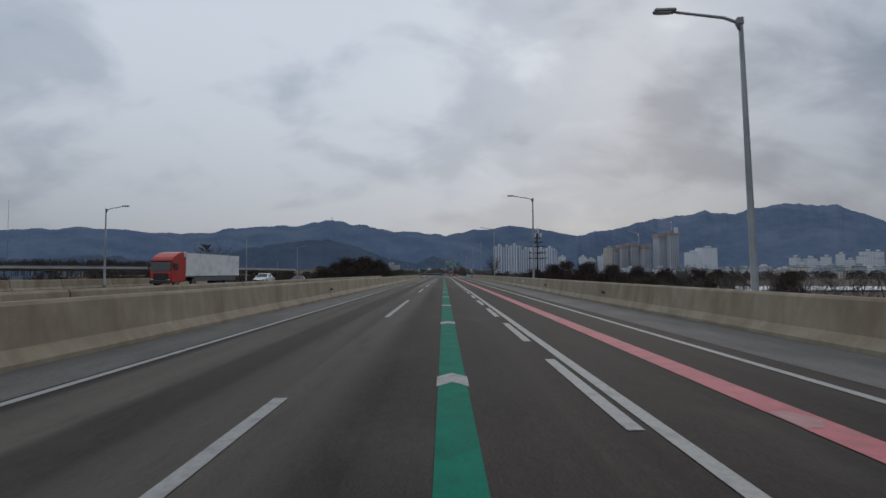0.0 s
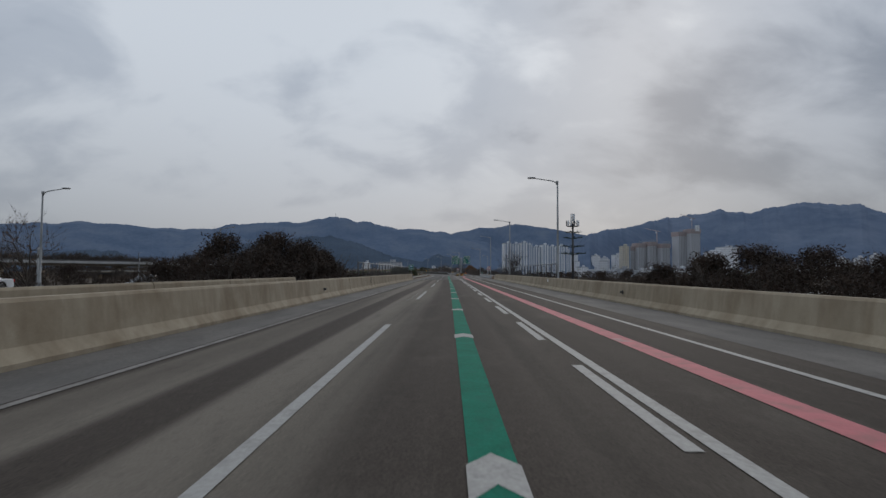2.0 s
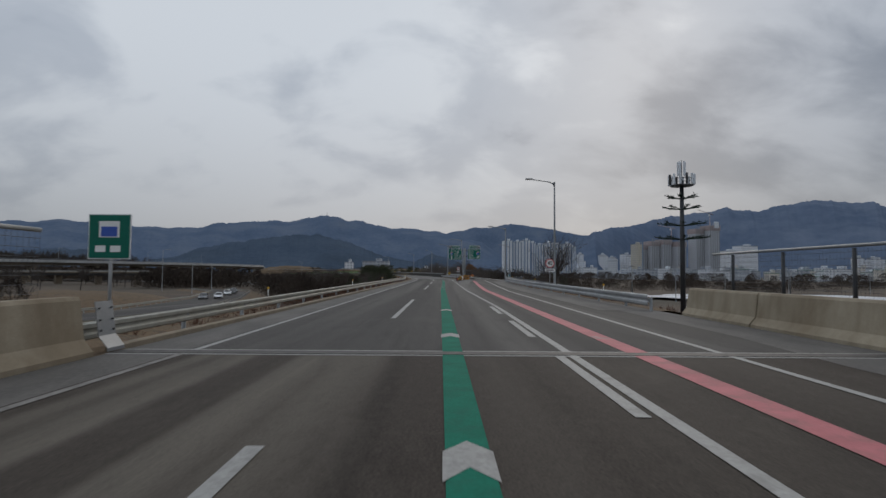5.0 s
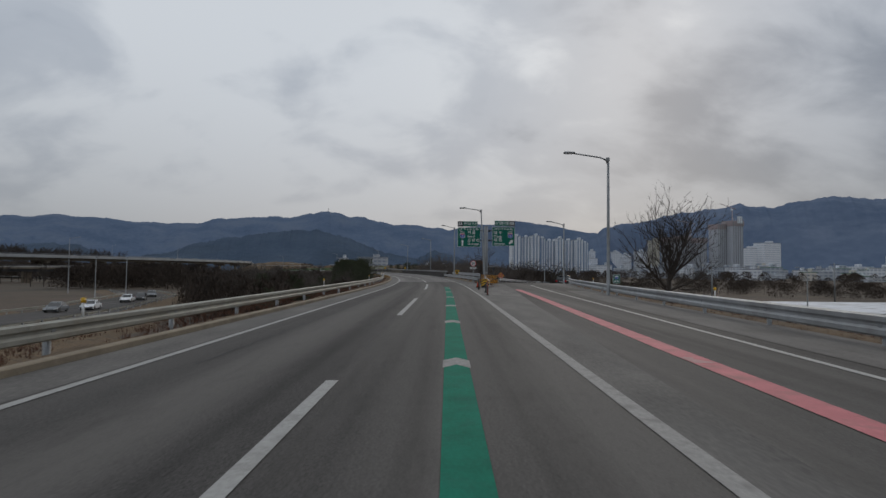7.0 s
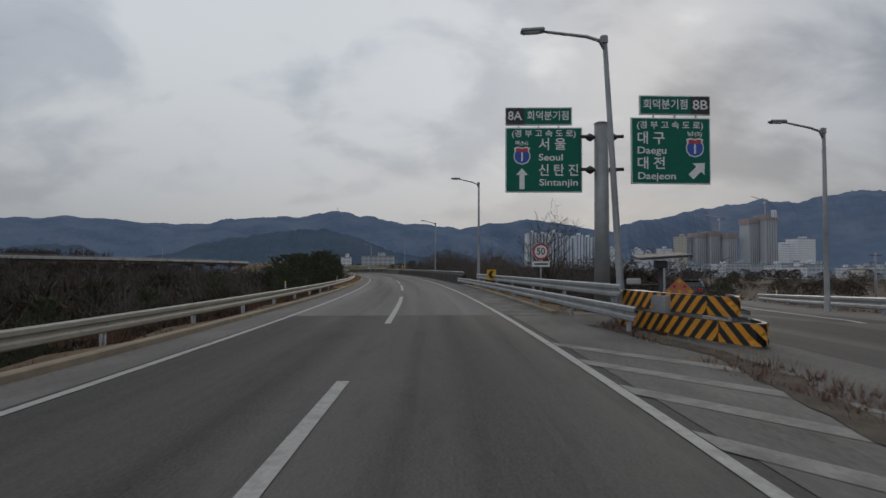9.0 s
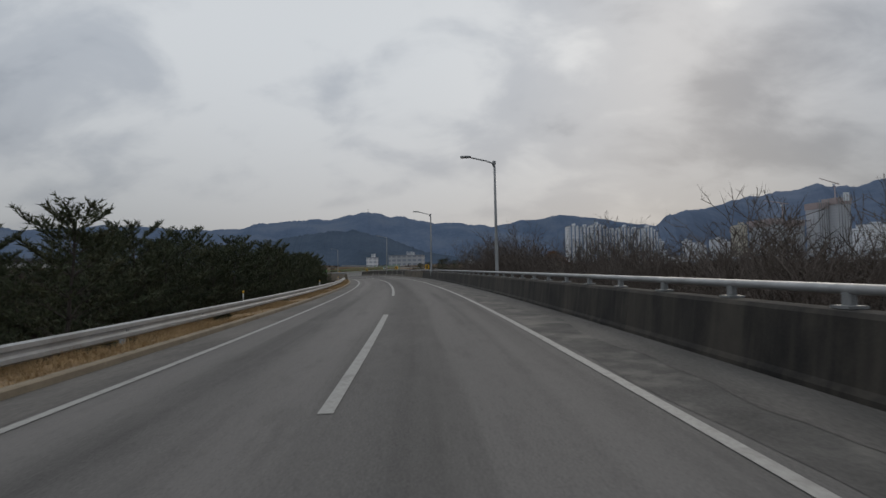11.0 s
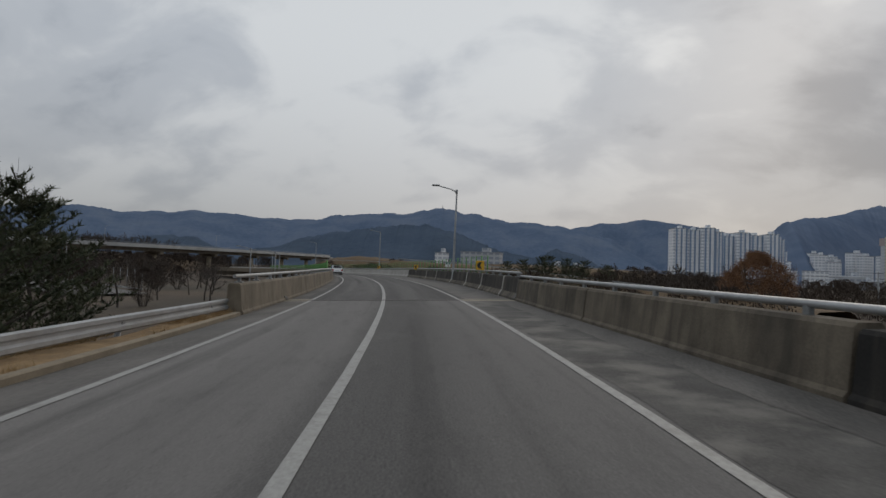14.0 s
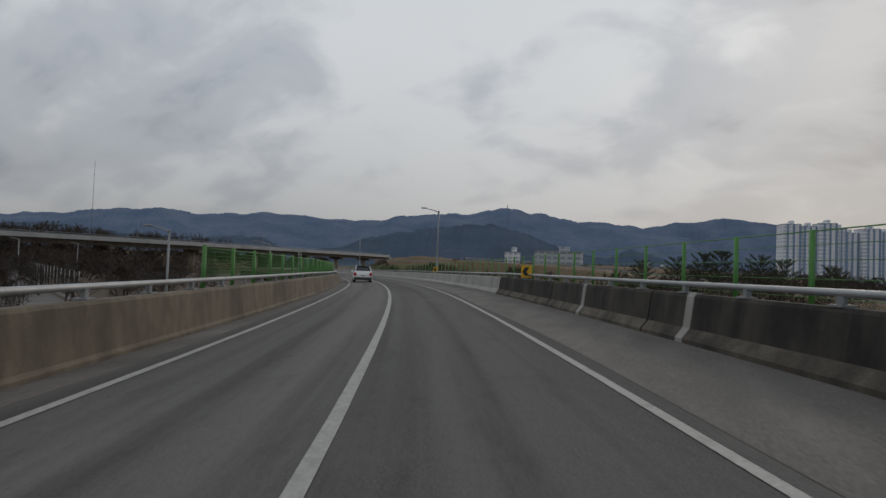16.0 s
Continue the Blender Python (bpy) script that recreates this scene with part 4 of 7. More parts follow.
# ---- the gantry sign at the fork ----
def direction_sign():
    top = thing("direction_sign", "two green motorway direction boards on one grey steel pole", "road sign", pose(0, 0, 0))
    px, py = 4.05, 238.9
    bm = tube((px, py, -1.2), (px, py, 6.28), 0.26, 0.23, 16)
    add_tube(bm, (px, py, 6.28), (px, py, 6.33), 0.25, 0.2, 16)
    part("pole", bm, pole_steel, top)
    for side in (-1, 1):
        for z in (4.72, 5.83):
            bm = tube((px + side * 0.2, py, z), (px + side * 0.72, py - 0.12, z), 0.06, n=8)
            add_tube(bm, (px + side * 0.26, py, z), (px + side * 0.38, py, z), 0.08, 0.15, 8)
            add_tube(bm, (px + side * 0.38, py, z), (px + side * 0.5, py, z), 0.15, 0.08, 8)
            part("bracket", bm, dark_steel, top)

    def board(x0, x1, z0, z1, y, name, rz):
        e = new(name)
        e.parent = top
        e.matrix_local = pose((x0 + x1) / 2, y, (z0 + z1) / 2, 0, 0, rz)
        w, h = x1 - x0, z1 - z0
        part("backing", box((0, 0.05, 0), (w, 0.05, h), 0.01), galvanised, e)
        flat(rect(-w / 2 + 0.01, -h / 2 + 0.01, w / 2 - 0.01, h / 2 - 0.01), 0.020, sign_white, "border", e)
        flat(rect(-w / 2 + 0.035, -h / 2 + 0.035, w / 2 - 0.035, h / 2 - 0.035), 0.014, sign_green, "face", e)
        return e, w, h

    def shield(e, cx, cz, s):
        out = [(0, -0.52), (0.3, -0.42), (0.46, -0.2), (0.48, 0.05), (0.40, 0.26), (0.46, 0.44), (0.24, 0.52), (0, 0.46), (-0.24, 0.52), (-0.46, 0.44), (-0.40, 0.26), (-0.48, 0.05), (-0.46, -0.2), (-0.3, -0.42)]
        flat([(cx + x * s, cz + z * s) for x, z in out], 0.009, sign_white, "route_shield", e)
        flat([(cx + x * s * 0.88, cz + z * s * 0.88) for x, z in out[:5] + out[10:]], 0.004, sign_blue, "route_shield", e)
        flat([(cx + x * s * 0.88, cz + z * s * 0.88) for x, z in ((0.36, 0.26), (0.42, 0.42), (0.24, 0.5), (0, 0.44), (-0.24, 0.5), (-0.42, 0.42), (-0.36, 0.26))], 0.003, sign_red, "route_shield", e)
        lettering("1", s * 0.72, sign_white, e, (cx, 0.0, cz - 0.1 * s))

    def words(e, text, cx, cz, size, width=None):
        lettering(text, size, sign_white, e, (cx, 0.006, cz), width)

    # the board for the north
    e, w, h = board(0.83, 3.44, 3.97, 6.2, 239.0, "board_north", 0)
    X, Z = (lambda u: (u - 0.5) * w), (lambda v: (0.5 - v) * h)
    words(e, "(경 부 고 속 도 로)", X(0.5), Z(0.10), 0.27, 0.83 * w)
    words(e, "북(N)", X(0.21), Z(0.245), 0.17, 0.17 * w)
    shield(e, X(0.215), Z(0.435), 0.6)
    words(e, "서 울", X(0.61), Z(0.27), 0.44, 0.35 * w)
    words(e, "Seoul", X(0.59), Z(0.465), 0.32, 0.31 * w)
    words(e, "신 탄 진", X(0.69), Z(0.67), 0.44, 0.51 * w)
    words(e, "Sintanjin", X(0.69), Z(0.85), 0.32, 0.5 * w)
    a = [(0, 0.36), (0.2, 0.13), (0.085, 0.13), (0.085, -0.36), (-0.085, -0.36), (-0.085, 0.13), (-0.2, 0.13)]
    flat([(X(0.215) + x, Z(0.79) + z) for x, z in a], 0.007, sign_white, "arrow", e)
    # the board for the south
    e, w, h = board(4.66, 7.2, 4.06, 6.17, 237.75, "board_south", 3)
    X, Z = (lambda u: (u - 0.5) * w), (lambda v: (0.5 - v) * h)
    words(e, "(경 부 고 속 도 로)", X(0.49), Z(0.12), 0.26, 0.83 * w)
    words(e, "대 구", X(0.25), Z(0.32), 0.42, 0.34 * w)
    words(e, "Daegu", X(0.26), Z(0.50), 0.31, 0.36 * w)
    words(e, "대 전", X(0.25), Z(0.70), 0.42, 0.34 * w)
    words(e, "Daejeon", X(0.32), Z(0.885), 0.31, 0.47 * w)
    words(e, "남(S)", X(0.80), Z(0.245), 0.17, 0.18 * w)
    shield(e, X(0.80), Z(0.45), 0.6)
    c, s = math.cos(radians(-45)), math.sin(radians(-45))
    flat([(X(0.83) + (x * c - z * s) * 1.0, Z(0.79) + (x * s + z * c) * 1.0) for x, z in [(0, 0.33), (0.26, 0.05), (0.11, 0.05), (0.11, -0.3), (-0.11, -0.3), (-0.11, 0.05), (-0.26, 0.05)]], 0.007, sign_white, "arrow", e)
    # junction boards on top
    for nm, x0, x1, y, tag, side, rz in (("board_exit_a", 0.83, 3.1, 239.0, "8A", -1, 0), ("board_exit_b", 4.93, 7.2, 237.75, "8B", 1, 3)):
        z0 = 6.28 if side < 0 else 6.26
        e, w, h = board(x0, x1, z0, z0 + 0.62, y, nm, rz)
        bw = 0.27 * w
        cx = side * (w / 2 - bw / 2 - 0.02)
        flat(rect(cx - bw / 2, -h / 2 + 0.03, cx + bw / 2, h / 2 - 0.03), 0.009, sign_black, "number_field", e)
        words(e, tag, cx, 0, 0.42, bw * 0.78)
        words(e, "회덕분기점", -side * bw / 2, 0, 0.34, 0.62 * w)
        for k in (-0.3, 0, 0.3):
            part("strut", box((k * w, 0.05, -h / 2 - 0.04), (0.04, 0.03, 0.1)), galvanised, e)


direction_sign()


def limit_sign(number, x, y, z, r, label, base, rz=0.0):
    top = thing("speed_sign", label, "road sign", pose(x, y, 0, 0, 0, rz), "speed limit signs")
    part("post", tube((0, 0.05, base), (0, 0.05, z + r), 0.035), galvanised, top)

    def disc(rad, yy, mat, name):
        bm = bmesh.new()
        bmesh.ops.create_circle(bm, cap_ends=True, radius=rad, segments=32, matrix=Matrix.Translation((0, yy, z)) @ Matrix.Rotation(math.pi / 2, 4, "X"))
        rr = bmesh.ops.extrude_face_region(bm, geom=bm.faces[:])
        bmesh.ops.translate(bm, vec=(0, 0.006, 0), verts=[v for v in rr["geom"] if isinstance(v, bmesh.types.BMVert)])
        bmesh.ops.recalc_face_normals(bm, faces=bm.faces[:])
        part(name, bm, mat, top)

    disc(r, 0.0, sign_red, "rim")
    disc(r * 0.8, -0.008, sign_white, "face")
    lettering(number, r * 1.2, sign_black, top, (0, -0.014, z), r * 1.0)
    e = part("plate", box((0, 0, z - r - 0.2), (r * 2.2, 0.01, 0.24), 0.003), sign_white, top)
    part("text_bar", box((0, -0.008, z - r - 0.2), (r * 1.7, 0.004, 0.07)), sign_black, e)


limit_sign("50", 2.95, 244.9, 2.15, 0.36, "round red-rimmed white fifty limit sign with a plate", -0.6)
limit_sign("40", 9.1, 176.6, 2.25, 0.4, "round red-rimmed white forty limit sign on a lamp post", -0.6)


def green_marker(x, y, z, w, h, text, base, label, rz=0.0):
    top = thing("marker_sign", label, "road sign", pose(x, y, 0, 0, 0, rz), "small green signs")
    part("post", tube((0, 0.05, base), (0, 0.05, z + h / 2), 0.03), galvanised, top)
    e = part("board", box((0, 0, z), (w, 0.02, h), 0.004), sign_white, top)
    flat(rect(-w / 2 + 0.02, z - h / 2 + 0.02, w / 2 - 0.02, z + h / 2 - 0.02), -0.018, sign_green, "face", top)
    if text:
        lettering(text, h * 0.55, sign_white, top, (0, -0.022, z + h * 0.14), w * 0.6)
        flat([(math.cos(k) * 0.07, z - h * 0.3 + math.sin(k) * 0.07) for k in np.linspace(0, 6.0, 12)], -0.024, sign_white, "symbol", top)
    else:
        flat(rect(-w * 0.24, z - h * 0.02, w * 0.24, z + h * 0.34), -0.024, sign_white, "symbol", top)
        flat(rect(-w * 0.19, z + 0.0, w * 0.19, z + h * 0.22), -0.028, sign_blue, "symbol", top)
        for k in (-0.2, 0.15):
            flat(rect((k - 0.12) * w, z - h * 0.34, (k + 0.12) * w, z - h * 0.2), -0.024, sign_white, "text_bar", top)


p = main.at(139.6, -4.75)
green_marker(p.x, p.y, 2.05, 0.8, 0.85, "", 0.0, "small green route marker sign with a blue shield")
p = main.at(375.5, 6.3)
km = thing("marker_sign", "small green and white kilometre sign above the barrier", "road sign", pose(p.x, p.y, p.z, 0, 0, main.turn(374)), "small green signs")
part("post", tube((0, 0.05, 0.7), (0, 0.05, 1.78), 0.025), galvanised, km)
part("board", box((0, 0, 1.56), (0.46, 0.02, 0.44), 0.004), sign_white, km)
flat(rect(-0.215, 1.56, 0.215, 1.765), -0.018, sign_green, "face", km)
lettering("54", 0.24, sign_white, km, (0, -0.024, 1.665), 0.26)
lettering(".0", 0.22, sign_black, km, (0.02, -0.02, 1.45), 0.16)
green_marker(9.62, 209.9, 0.93, 0.42, 0.5, "", -0.8, "small green sign beside the guard rail")


def chevron_sign(s, lat, z, label):
    m = main.put(s, lat, 0, 0)
    top = thing("chevron_sign", label, "road sign", m, "chevron signs")
    part("post", tube((0, 0.03, 0.7), (0, 0.03, z + 0.2), 0.025), galvanised, top)
    part("board", box((0, 0, z), (0.5, 0.015, 0.56), 0.004), yellow, top)
    flat([(0.12, z + 0.2), (-0.08, z + 0.2), (-0.2, z), (-0.08, z - 0.2), (0.12, z - 0.2), (0.0, z)], -0.014, sign_black, "arrow", top)


for s, lat, z in ((331, 5.75, 1.42), (360, 5.75, 1.45), (394.7, 6.2, 1.3), (428, 6.3, 1.35), (250, 4.9, 1.0)):
    chevron_sign(s, lat, z, "orange chevron board with a black arrow on the barrier")


# ---- fork furniture ----
def stripes(way, pts, z0, z1, parent, name, apex):
    """A striped board along points (s, lat): black ground with slanting orange bars that point up at the apex."""
    P = [way.at(s, l) for s, l in pts]
    cum = [0.0]
    for a, b in zip(P, P[1:]):
        cum.append(cum[-1] + (b - a).length)
    L = cum[-1]

    def on(d, out=0.0):
        d = min(max(d, 0.0), L)
        k = max(i for i in range(len(cum) - 1) if cum[i] <= d + 1e-6)
        t = (d - cum[k]) / (cum[k + 1] - cum[k])
        n = (P[k + 1] - P[k]).cross(Vector((0, 0, 1))).normalized()
        return P[k].lerp(P[k + 1], t) + n * out

    bm = bmesh.new()
    N = 16
    rows = [[bm.verts.new(on(L * i / N, o) + Vector((0, 0, z))) for z, o in ((z0, 0.0), (z1, 0.0), (z1, -0.08), (z0, -0.08))] for i in range(N + 1)]
    for r, q in zip(rows, rows[1:]):
        for k in range(4):
            bm.faces.new((r[k], r[(k + 1) % 4], q[(k + 1) % 4], q[k]))
    bm.faces.new(rows[0])
    bm.faces.new(rows[-1][::-1])
    bmesh.ops.recalc_face_normals(bm, faces=bm.faces[:])
    board = part(name, bm, sign_black, parent)
    h, ax, d = z1 - z0, apex * L, -0.4
    while d < L + 0.4:
        left = d < ax
        lean = h * 0.9 if left else -h * 0.9
        a0, a1 = d, d + 0.15
        if left and a1 + lean > ax + 0.2 or (not left and a0 + lean < ax - 0.2):
            pass
        bm = bmesh.new()
        cols = []
        for i in range(5):
            f = i / 4
            lo, hi = a0 + lean * f, a1 + lean * f
            if left:
                lo, hi = min(lo, ax), min(hi, ax)
            else:
                lo, hi = max(lo, ax), max(hi, ax)
            cols.append((bm.verts.new(on(lo, 0.006) + Vector((0, 0, z0 + h * (0.02 + 0.96 * f)))), bm.verts.new(on(hi, 0.006) + Vector((0, 0, z0 + h * (0.02 + 0.96 * f))))))
        ok = 0
        for r, q in zip(cols, cols[1:]):
            if (r[1].co - r[0].co).length + (q[1].co - q[0].co).length > 0.02:
                bm.faces.new((r[0], r[1], q[1], q[0]))
                ok += 1
        if ok:
            bmesh.ops.remove_doubles(bm, verts=bm.verts[:], dist=0.0005)
            part("stripe", bm, orange, board)
        else:
            bm.free()
        d += 0.3
    return board


def crash_box():
    top = thing("crash_box", "rounded steel crash box with orange and black chevron stripes", "crash barrier", Matrix())
    pts = ((233.3, 5.5), (231.6, 5.82), (230.3, 6.12), (229.7, 6.4), (229.6, 6.6), (229.9, 6.85), (230.6, 7.05))
    stripes(main, pts, 0.05, 0.43, top, "lower_board", 0.62)
    pts2 = ((233.6, 5.7), (232.0, 5.98), (230.9, 6.25), (230.4, 6.5), (230.4, 6.65), (230.8, 6.9), (231.4, 7.05))
    stripes(main, pts2, 0.47, 0.84, top, "upper_board", 0.62)
    part("body", sweep(main, ((5.9, -0.3), (6.7, -0.3), (6.7, 0.78), (5.9, 0.78)), 231.8, 235, 1.0), galvanised, top)


crash_box()
guard_rail("guard_rail_upper", 1, 233.3, 256, knots((233, 5.55), (240, 5.25), (256, 4.95)), 0.82, "upper grey steel beam of the double guard rail", galvanised)


def crash_cushion():
    m = main.put(219.0, 4.45, 0, -6)
    top = thing("crash_cushion", "long grey crash cushion with a yellow and black face", "crash barrier", m)
    arch = [(-0.28, 0.1), (-0.28, 0.52), (-0.2, 0.66), (-0.08, 0.71), (0.08, 0.71), (0.2, 0.66), (0.28, 0.52), (0.28, 0.1)]
    bm = bmesh.new()
    rows = [[bm.verts.new((x, y, z)) for x, z in arch] for y in (0.0, 4.2)]
    for k in range(7):
        f = bm.faces.new((rows[0][k], rows[0][k + 1], rows[1][k + 1], rows[1][k]))
        f.smooth = True
    bm.faces.new(rows[0])
    bm.faces.new(rows[1][::-1])
    bmesh.ops.recalc_face_normals(bm, faces=bm.faces[:])
    part("cover", bm, galvanised, top)
    for side in (-1, 1):
        for z in (0.2, 0.46):
            bm = bmesh.new()
            r2 = [[bm.verts.new((side * (0.29 + a * 0.8), y, z + b * 0.62)) for a, b in WAVE] for y in (0.05, 4.25)]
            n = len(WAVE)
            for k in range(n):
                bm.faces.new((r2[0][k], r2[0][(k + 1) % n], r2[1][(k + 1) % n], r2[1][k]))
            bmesh.ops.recalc_face_normals(bm, faces=bm.faces[:])
            part("side_beam", bm, galvanised, top)
    oct_ = [(-0.3, 0.12), (-0.32, 0.5), (-0.22, 0.68), (0, 0.74), (0.22, 0.68), (0.32, 0.5), (0.3, 0.12), (0.2, 0.06), (-0.2, 0.06)]
    face = flat(oct_, -0.05, sign_black, "nose", top)
    for z in (0.02, 0.22, 0.42):
        flat([(-0.29, z + 0.1), (0, z + 0.26), (0.29, z + 0.1), (0.29, z + 0.2), (0, z + 0.36), (-0.29, z + 0.2)] if z < 0.4 else [(-0.29, 0.5), (0, 0.68), (0.29, 0.5), (0.24, 0.62), (0, 0.73), (-0.24, 0.62)], -0.056, yellow, "nose_stripe", top)
    for y in (0.2, 1.5, 2.8, 4.0):
        part("frame", box((0, y, 0.05), (0.5, 0.08, 0.1)), dark_steel, top)


crash_cushion()


def delineator(s, lat, h, mat, label):
    top = thing("delineator_post", label, "bollard", main.put(s, lat, 0.006), "delineator posts")
    bm = tube((0, 0, 0.03), (0, 0, h), 0.045, 0.042, 10)
    part("post", bm, mat, top)
    bm = tube((0, 0, 0), (0, 0, 0.035), 0.13, 0.1, 10)
    part("base", bm, rubber, top)
    for z in (0.55, 0.72):
        part("band", tube((0, 0, h * z), (0, 0, h * z + 0.05), 0.048, n=10), rust, top)


post_red = plain("faded_red_plastic", (0.22, 0.05, 0.04), 0.6)
post_dark = plain("dirty_dark_plastic", (0.045, 0.045, 0.04), 0.7)
for s, lat, mat, lab in ((207.5, 3.66, post_red, "dirty red plastic post"), (210.6, 3.8, post_dark, "dirty dark plastic post"), (215.7, 3.73, post_dark, "dirty dark plastic post"), (215.8, 4.33, post_red, "dirty red plastic post")):
    delineator(s, lat, 0.6, mat, lab + " standing on the hatched wedge")


def cone(s, lat):
    top = thing("traffic_cone", "orange-red traffic cone with a dark collar", "traffic cone", main.put(s, lat, 0.006))
    part("base", box((0, 0, 0.02), (0.34, 0.34, 0.04), 0.01), rubber, top)
    part("body", tube((0, 0, 0.04), (0, 0, 0.42), 0.14, 0.05, 14), plain("cone_red", (0.5, 0.07, 0.03), 0.55), top)
    part("collar", tube((0, 0, 0.36), (0, 0, 0.68), 0.055, 0.04, 12), post_dark, top)


cone(219.6, 3.98)


def warning_board():
    top = thing("warning_board", "tilted orange warning board with round lamps", "road sign", pose(5.5, 236.2, 0.75, 0, 0, -8))
    part("post", tube((0, 0.04, -0.9), (0, 0.04, 0), 0.03), galvanised, top)
    d = 0.4
    face = plain("faded_orange", (0.55, 0.2, 0.1), 0.6)
    flat([(0, d), (d, 0), (0, -d), (-d, 0)], 0, face, "board", top)
    for i in (-1, 0, 1):
        for j in (-1, 0, 1):
            x, z = (i + j) * 0.14, (i - j) * 0.14
            flat([(x + 0.05 * math.cos(a), z + 0.05 * math.sin(a)) for a in np.linspace(0, 5.7, 12)], -0.008, sign_red if (i + j) % 2 else yellow, "lamp", top)


warning_board()


def solar_unit():
    top = thing("solar_camera", "grey post with a tilted solar panel and a camera", "solar panel", pose(4.6, 235.2, -0.5))
    part("post", tube((0, 0, -0.4), (0, 0, 2.1), 0.06), dark_steel, top)
    part("panel", box((0, 0, 0), (1.35, 0.75, 0.05), 0.01, pose(0, 0, 2.22, 7, -4, 0)), dark_steel, top)
    part("panel_face", box((0, 0, 0.03), (1.28, 0.68, 0.008), 0, pose(0, 0, 2.22, 7, -4, 0)), plain("solar_cells", (0.012, 0.016, 0.028), 0.6, 0.0, 0.2), top)
    part("bracket", box((0, 0, 2.0), (0.3, 0.25, 0.2), 0.02), dark_steel, top)
    part("camera", box((-0.75, -0.1, 1.55), (0.34, 0.2, 0.16), 0.03), plain("camera_housing", (0.35, 0.35, 0.34), 0.5), top)
    part("camera_arm", tube((0, 0, 1.45), (-0.8, -0.05, 1.45), 0.03), dark_steel, top)


solar_unit()

# low kerb and dry grass beside the carriageway
bm = sweep(main, ((0, -0.05), (0, 0.09), (-0.03, 0.11), (-0.16, 0.11), (-0.18, 0.09), (-0.18, -0.05)), 139, 344, 3.0, shift=lambda s: left_edge(s))
tagged(part("kerb_west", bm, kerb_stone), "low dirty concrete kerb along the verge", "kerb", kind="structure")
bm = sweep(main, ((0, -0.05), (0, 0.08), (0.16, 0.1), (0.16, -0.05)), 236.6, 263.9, 3.0, shift=lambda s: right_edge(s))
tagged(part("kerb_east", bm, kerb_stone), "low dirty concrete kerb along the verge", "kerb", kind="structure")


def tufts(name, way, s0, s1, l0, l1, count, h, mat, label, seed, z=0.0):
    rng = random.Random(seed)
    verts, faces = [], []
    for _ in range(count):
        s, lat = rng.uniform(s0, s1), rng.uniform(l0, l1)
        if noise.noise(Vector((s / 3.0, lat, seed))) < -0.15:
            continue
        c = way.at(s, lat, z)
        hh = h * rng.uniform(0.4, 1.2)
        for _ in range(5):
            a = rng.uniform(0, 6.283)
            d = Vector((math.cos(a), math.sin(a), 0))
            w = Vector((-d.y, d.x, 0)) * rng.uniform(0.004, 0.010)
            b = c + d * rng.uniform(0, 0.1)
            t = b + d * hh * rng.uniform(0.1, 0.8) + Vector((0, 0, hh * rng.uniform(0.5, 1.1)))
            i = len(verts)
            verts += [b - w, b + w, t]
            faces.append((i, i + 1, i + 2))
    tagged(new(name, mesh_of(name, verts, faces, mat)), label, "grass", kind="stuff")


straw = material("straw_litter", (0.17, 0.105, 0.05), (0.36, 0.24, 0.12), 0.95, 2.5, 50.0, 0.8, 0.02, third=(0.09, 0.062, 0.035), third_amount=0.6, third_scale=0.9)
tagged(part("straw_strip", ribbon(main, lambda s: left_edge(s) - 0.85 + 0.5 * noise.noise(Vector((s / 2.3, 1, 0))), lambda s: left_edge(s) - 0.19, 258, 344, 0.085, 0.5), straw), "matted straw and dead grass behind the kerb", "grass", kind="structure")
tufts("dry_grass_west", main, 262, 345, -5.6, -4.1, 22000, 0.16, grass, "withered straw-coloured grass along the verge", 5, 0.06)
tufts("dry_weeds_west", main, 142, 275, -6.6, -4.1, 7000, 0.2, twig_red, "brown withered weeds along the verge", 6, -0.1)
dark_dirt = material("dark_dirt", (0.035, 0.027, 0.02), (0.105, 0.08, 0.058), 0.95, 3.0, 40.0, 0.8, 0.02)
dirt = lambda s: knots((214, 4.5), (225, 4.75), (229, 5.6), (233.5, 5.0))(s) + 0.1 * noise.noise(Vector((s, 2, 0)))
tagged(part("dirt_strip", ribbon(main, lambda s: dirt(s) - 0.2 - 0.15 * noise.noise(Vector((s * 1.7, 5, 0))), lambda s: dirt(s) + 0.25 + 0.2 * noise.noise(Vector((s * 1.3, 9, 0))), 223.5, 233.5, 0.016, 0.25), dark_dirt), "dark strip of dirt and dead weeds beside the wedge", "dirt", kind="structure")
tufts("dry_weeds_wedge", main, 222, 233.5, 5.0, 5.9, 500, 0.16, twig_red, "brown dead weeds on the strip of dirt", 28, 0.0)
tufts("dry_weeds_gore", main, 224, 264, 4.75, 6.3, 1500, 0.16, grass, "brown withered weeds behind the kerb", 8, -0.05)
tufts("dry_weeds_outer", ramp, 150, 300, 3.0, 4.6, 3000, 0.3, twig_red, "brown withered weeds beside the slip road", 9, -0.1)


# reflector studs on the rails
def reflector(way, s, lat, z, label):
    top = thing("reflector_stub", label, "reflector", way.put(s, lat, z), "rail reflectors")
    part("stem", tube((0, 0, -0.12), (0, 0, 0.16), 0.022), sign_white, top)
    part("cap", tube((0, 0, 0.14), (0, 0, 0.23), 0.042, 0.04, 10), yellow, top)


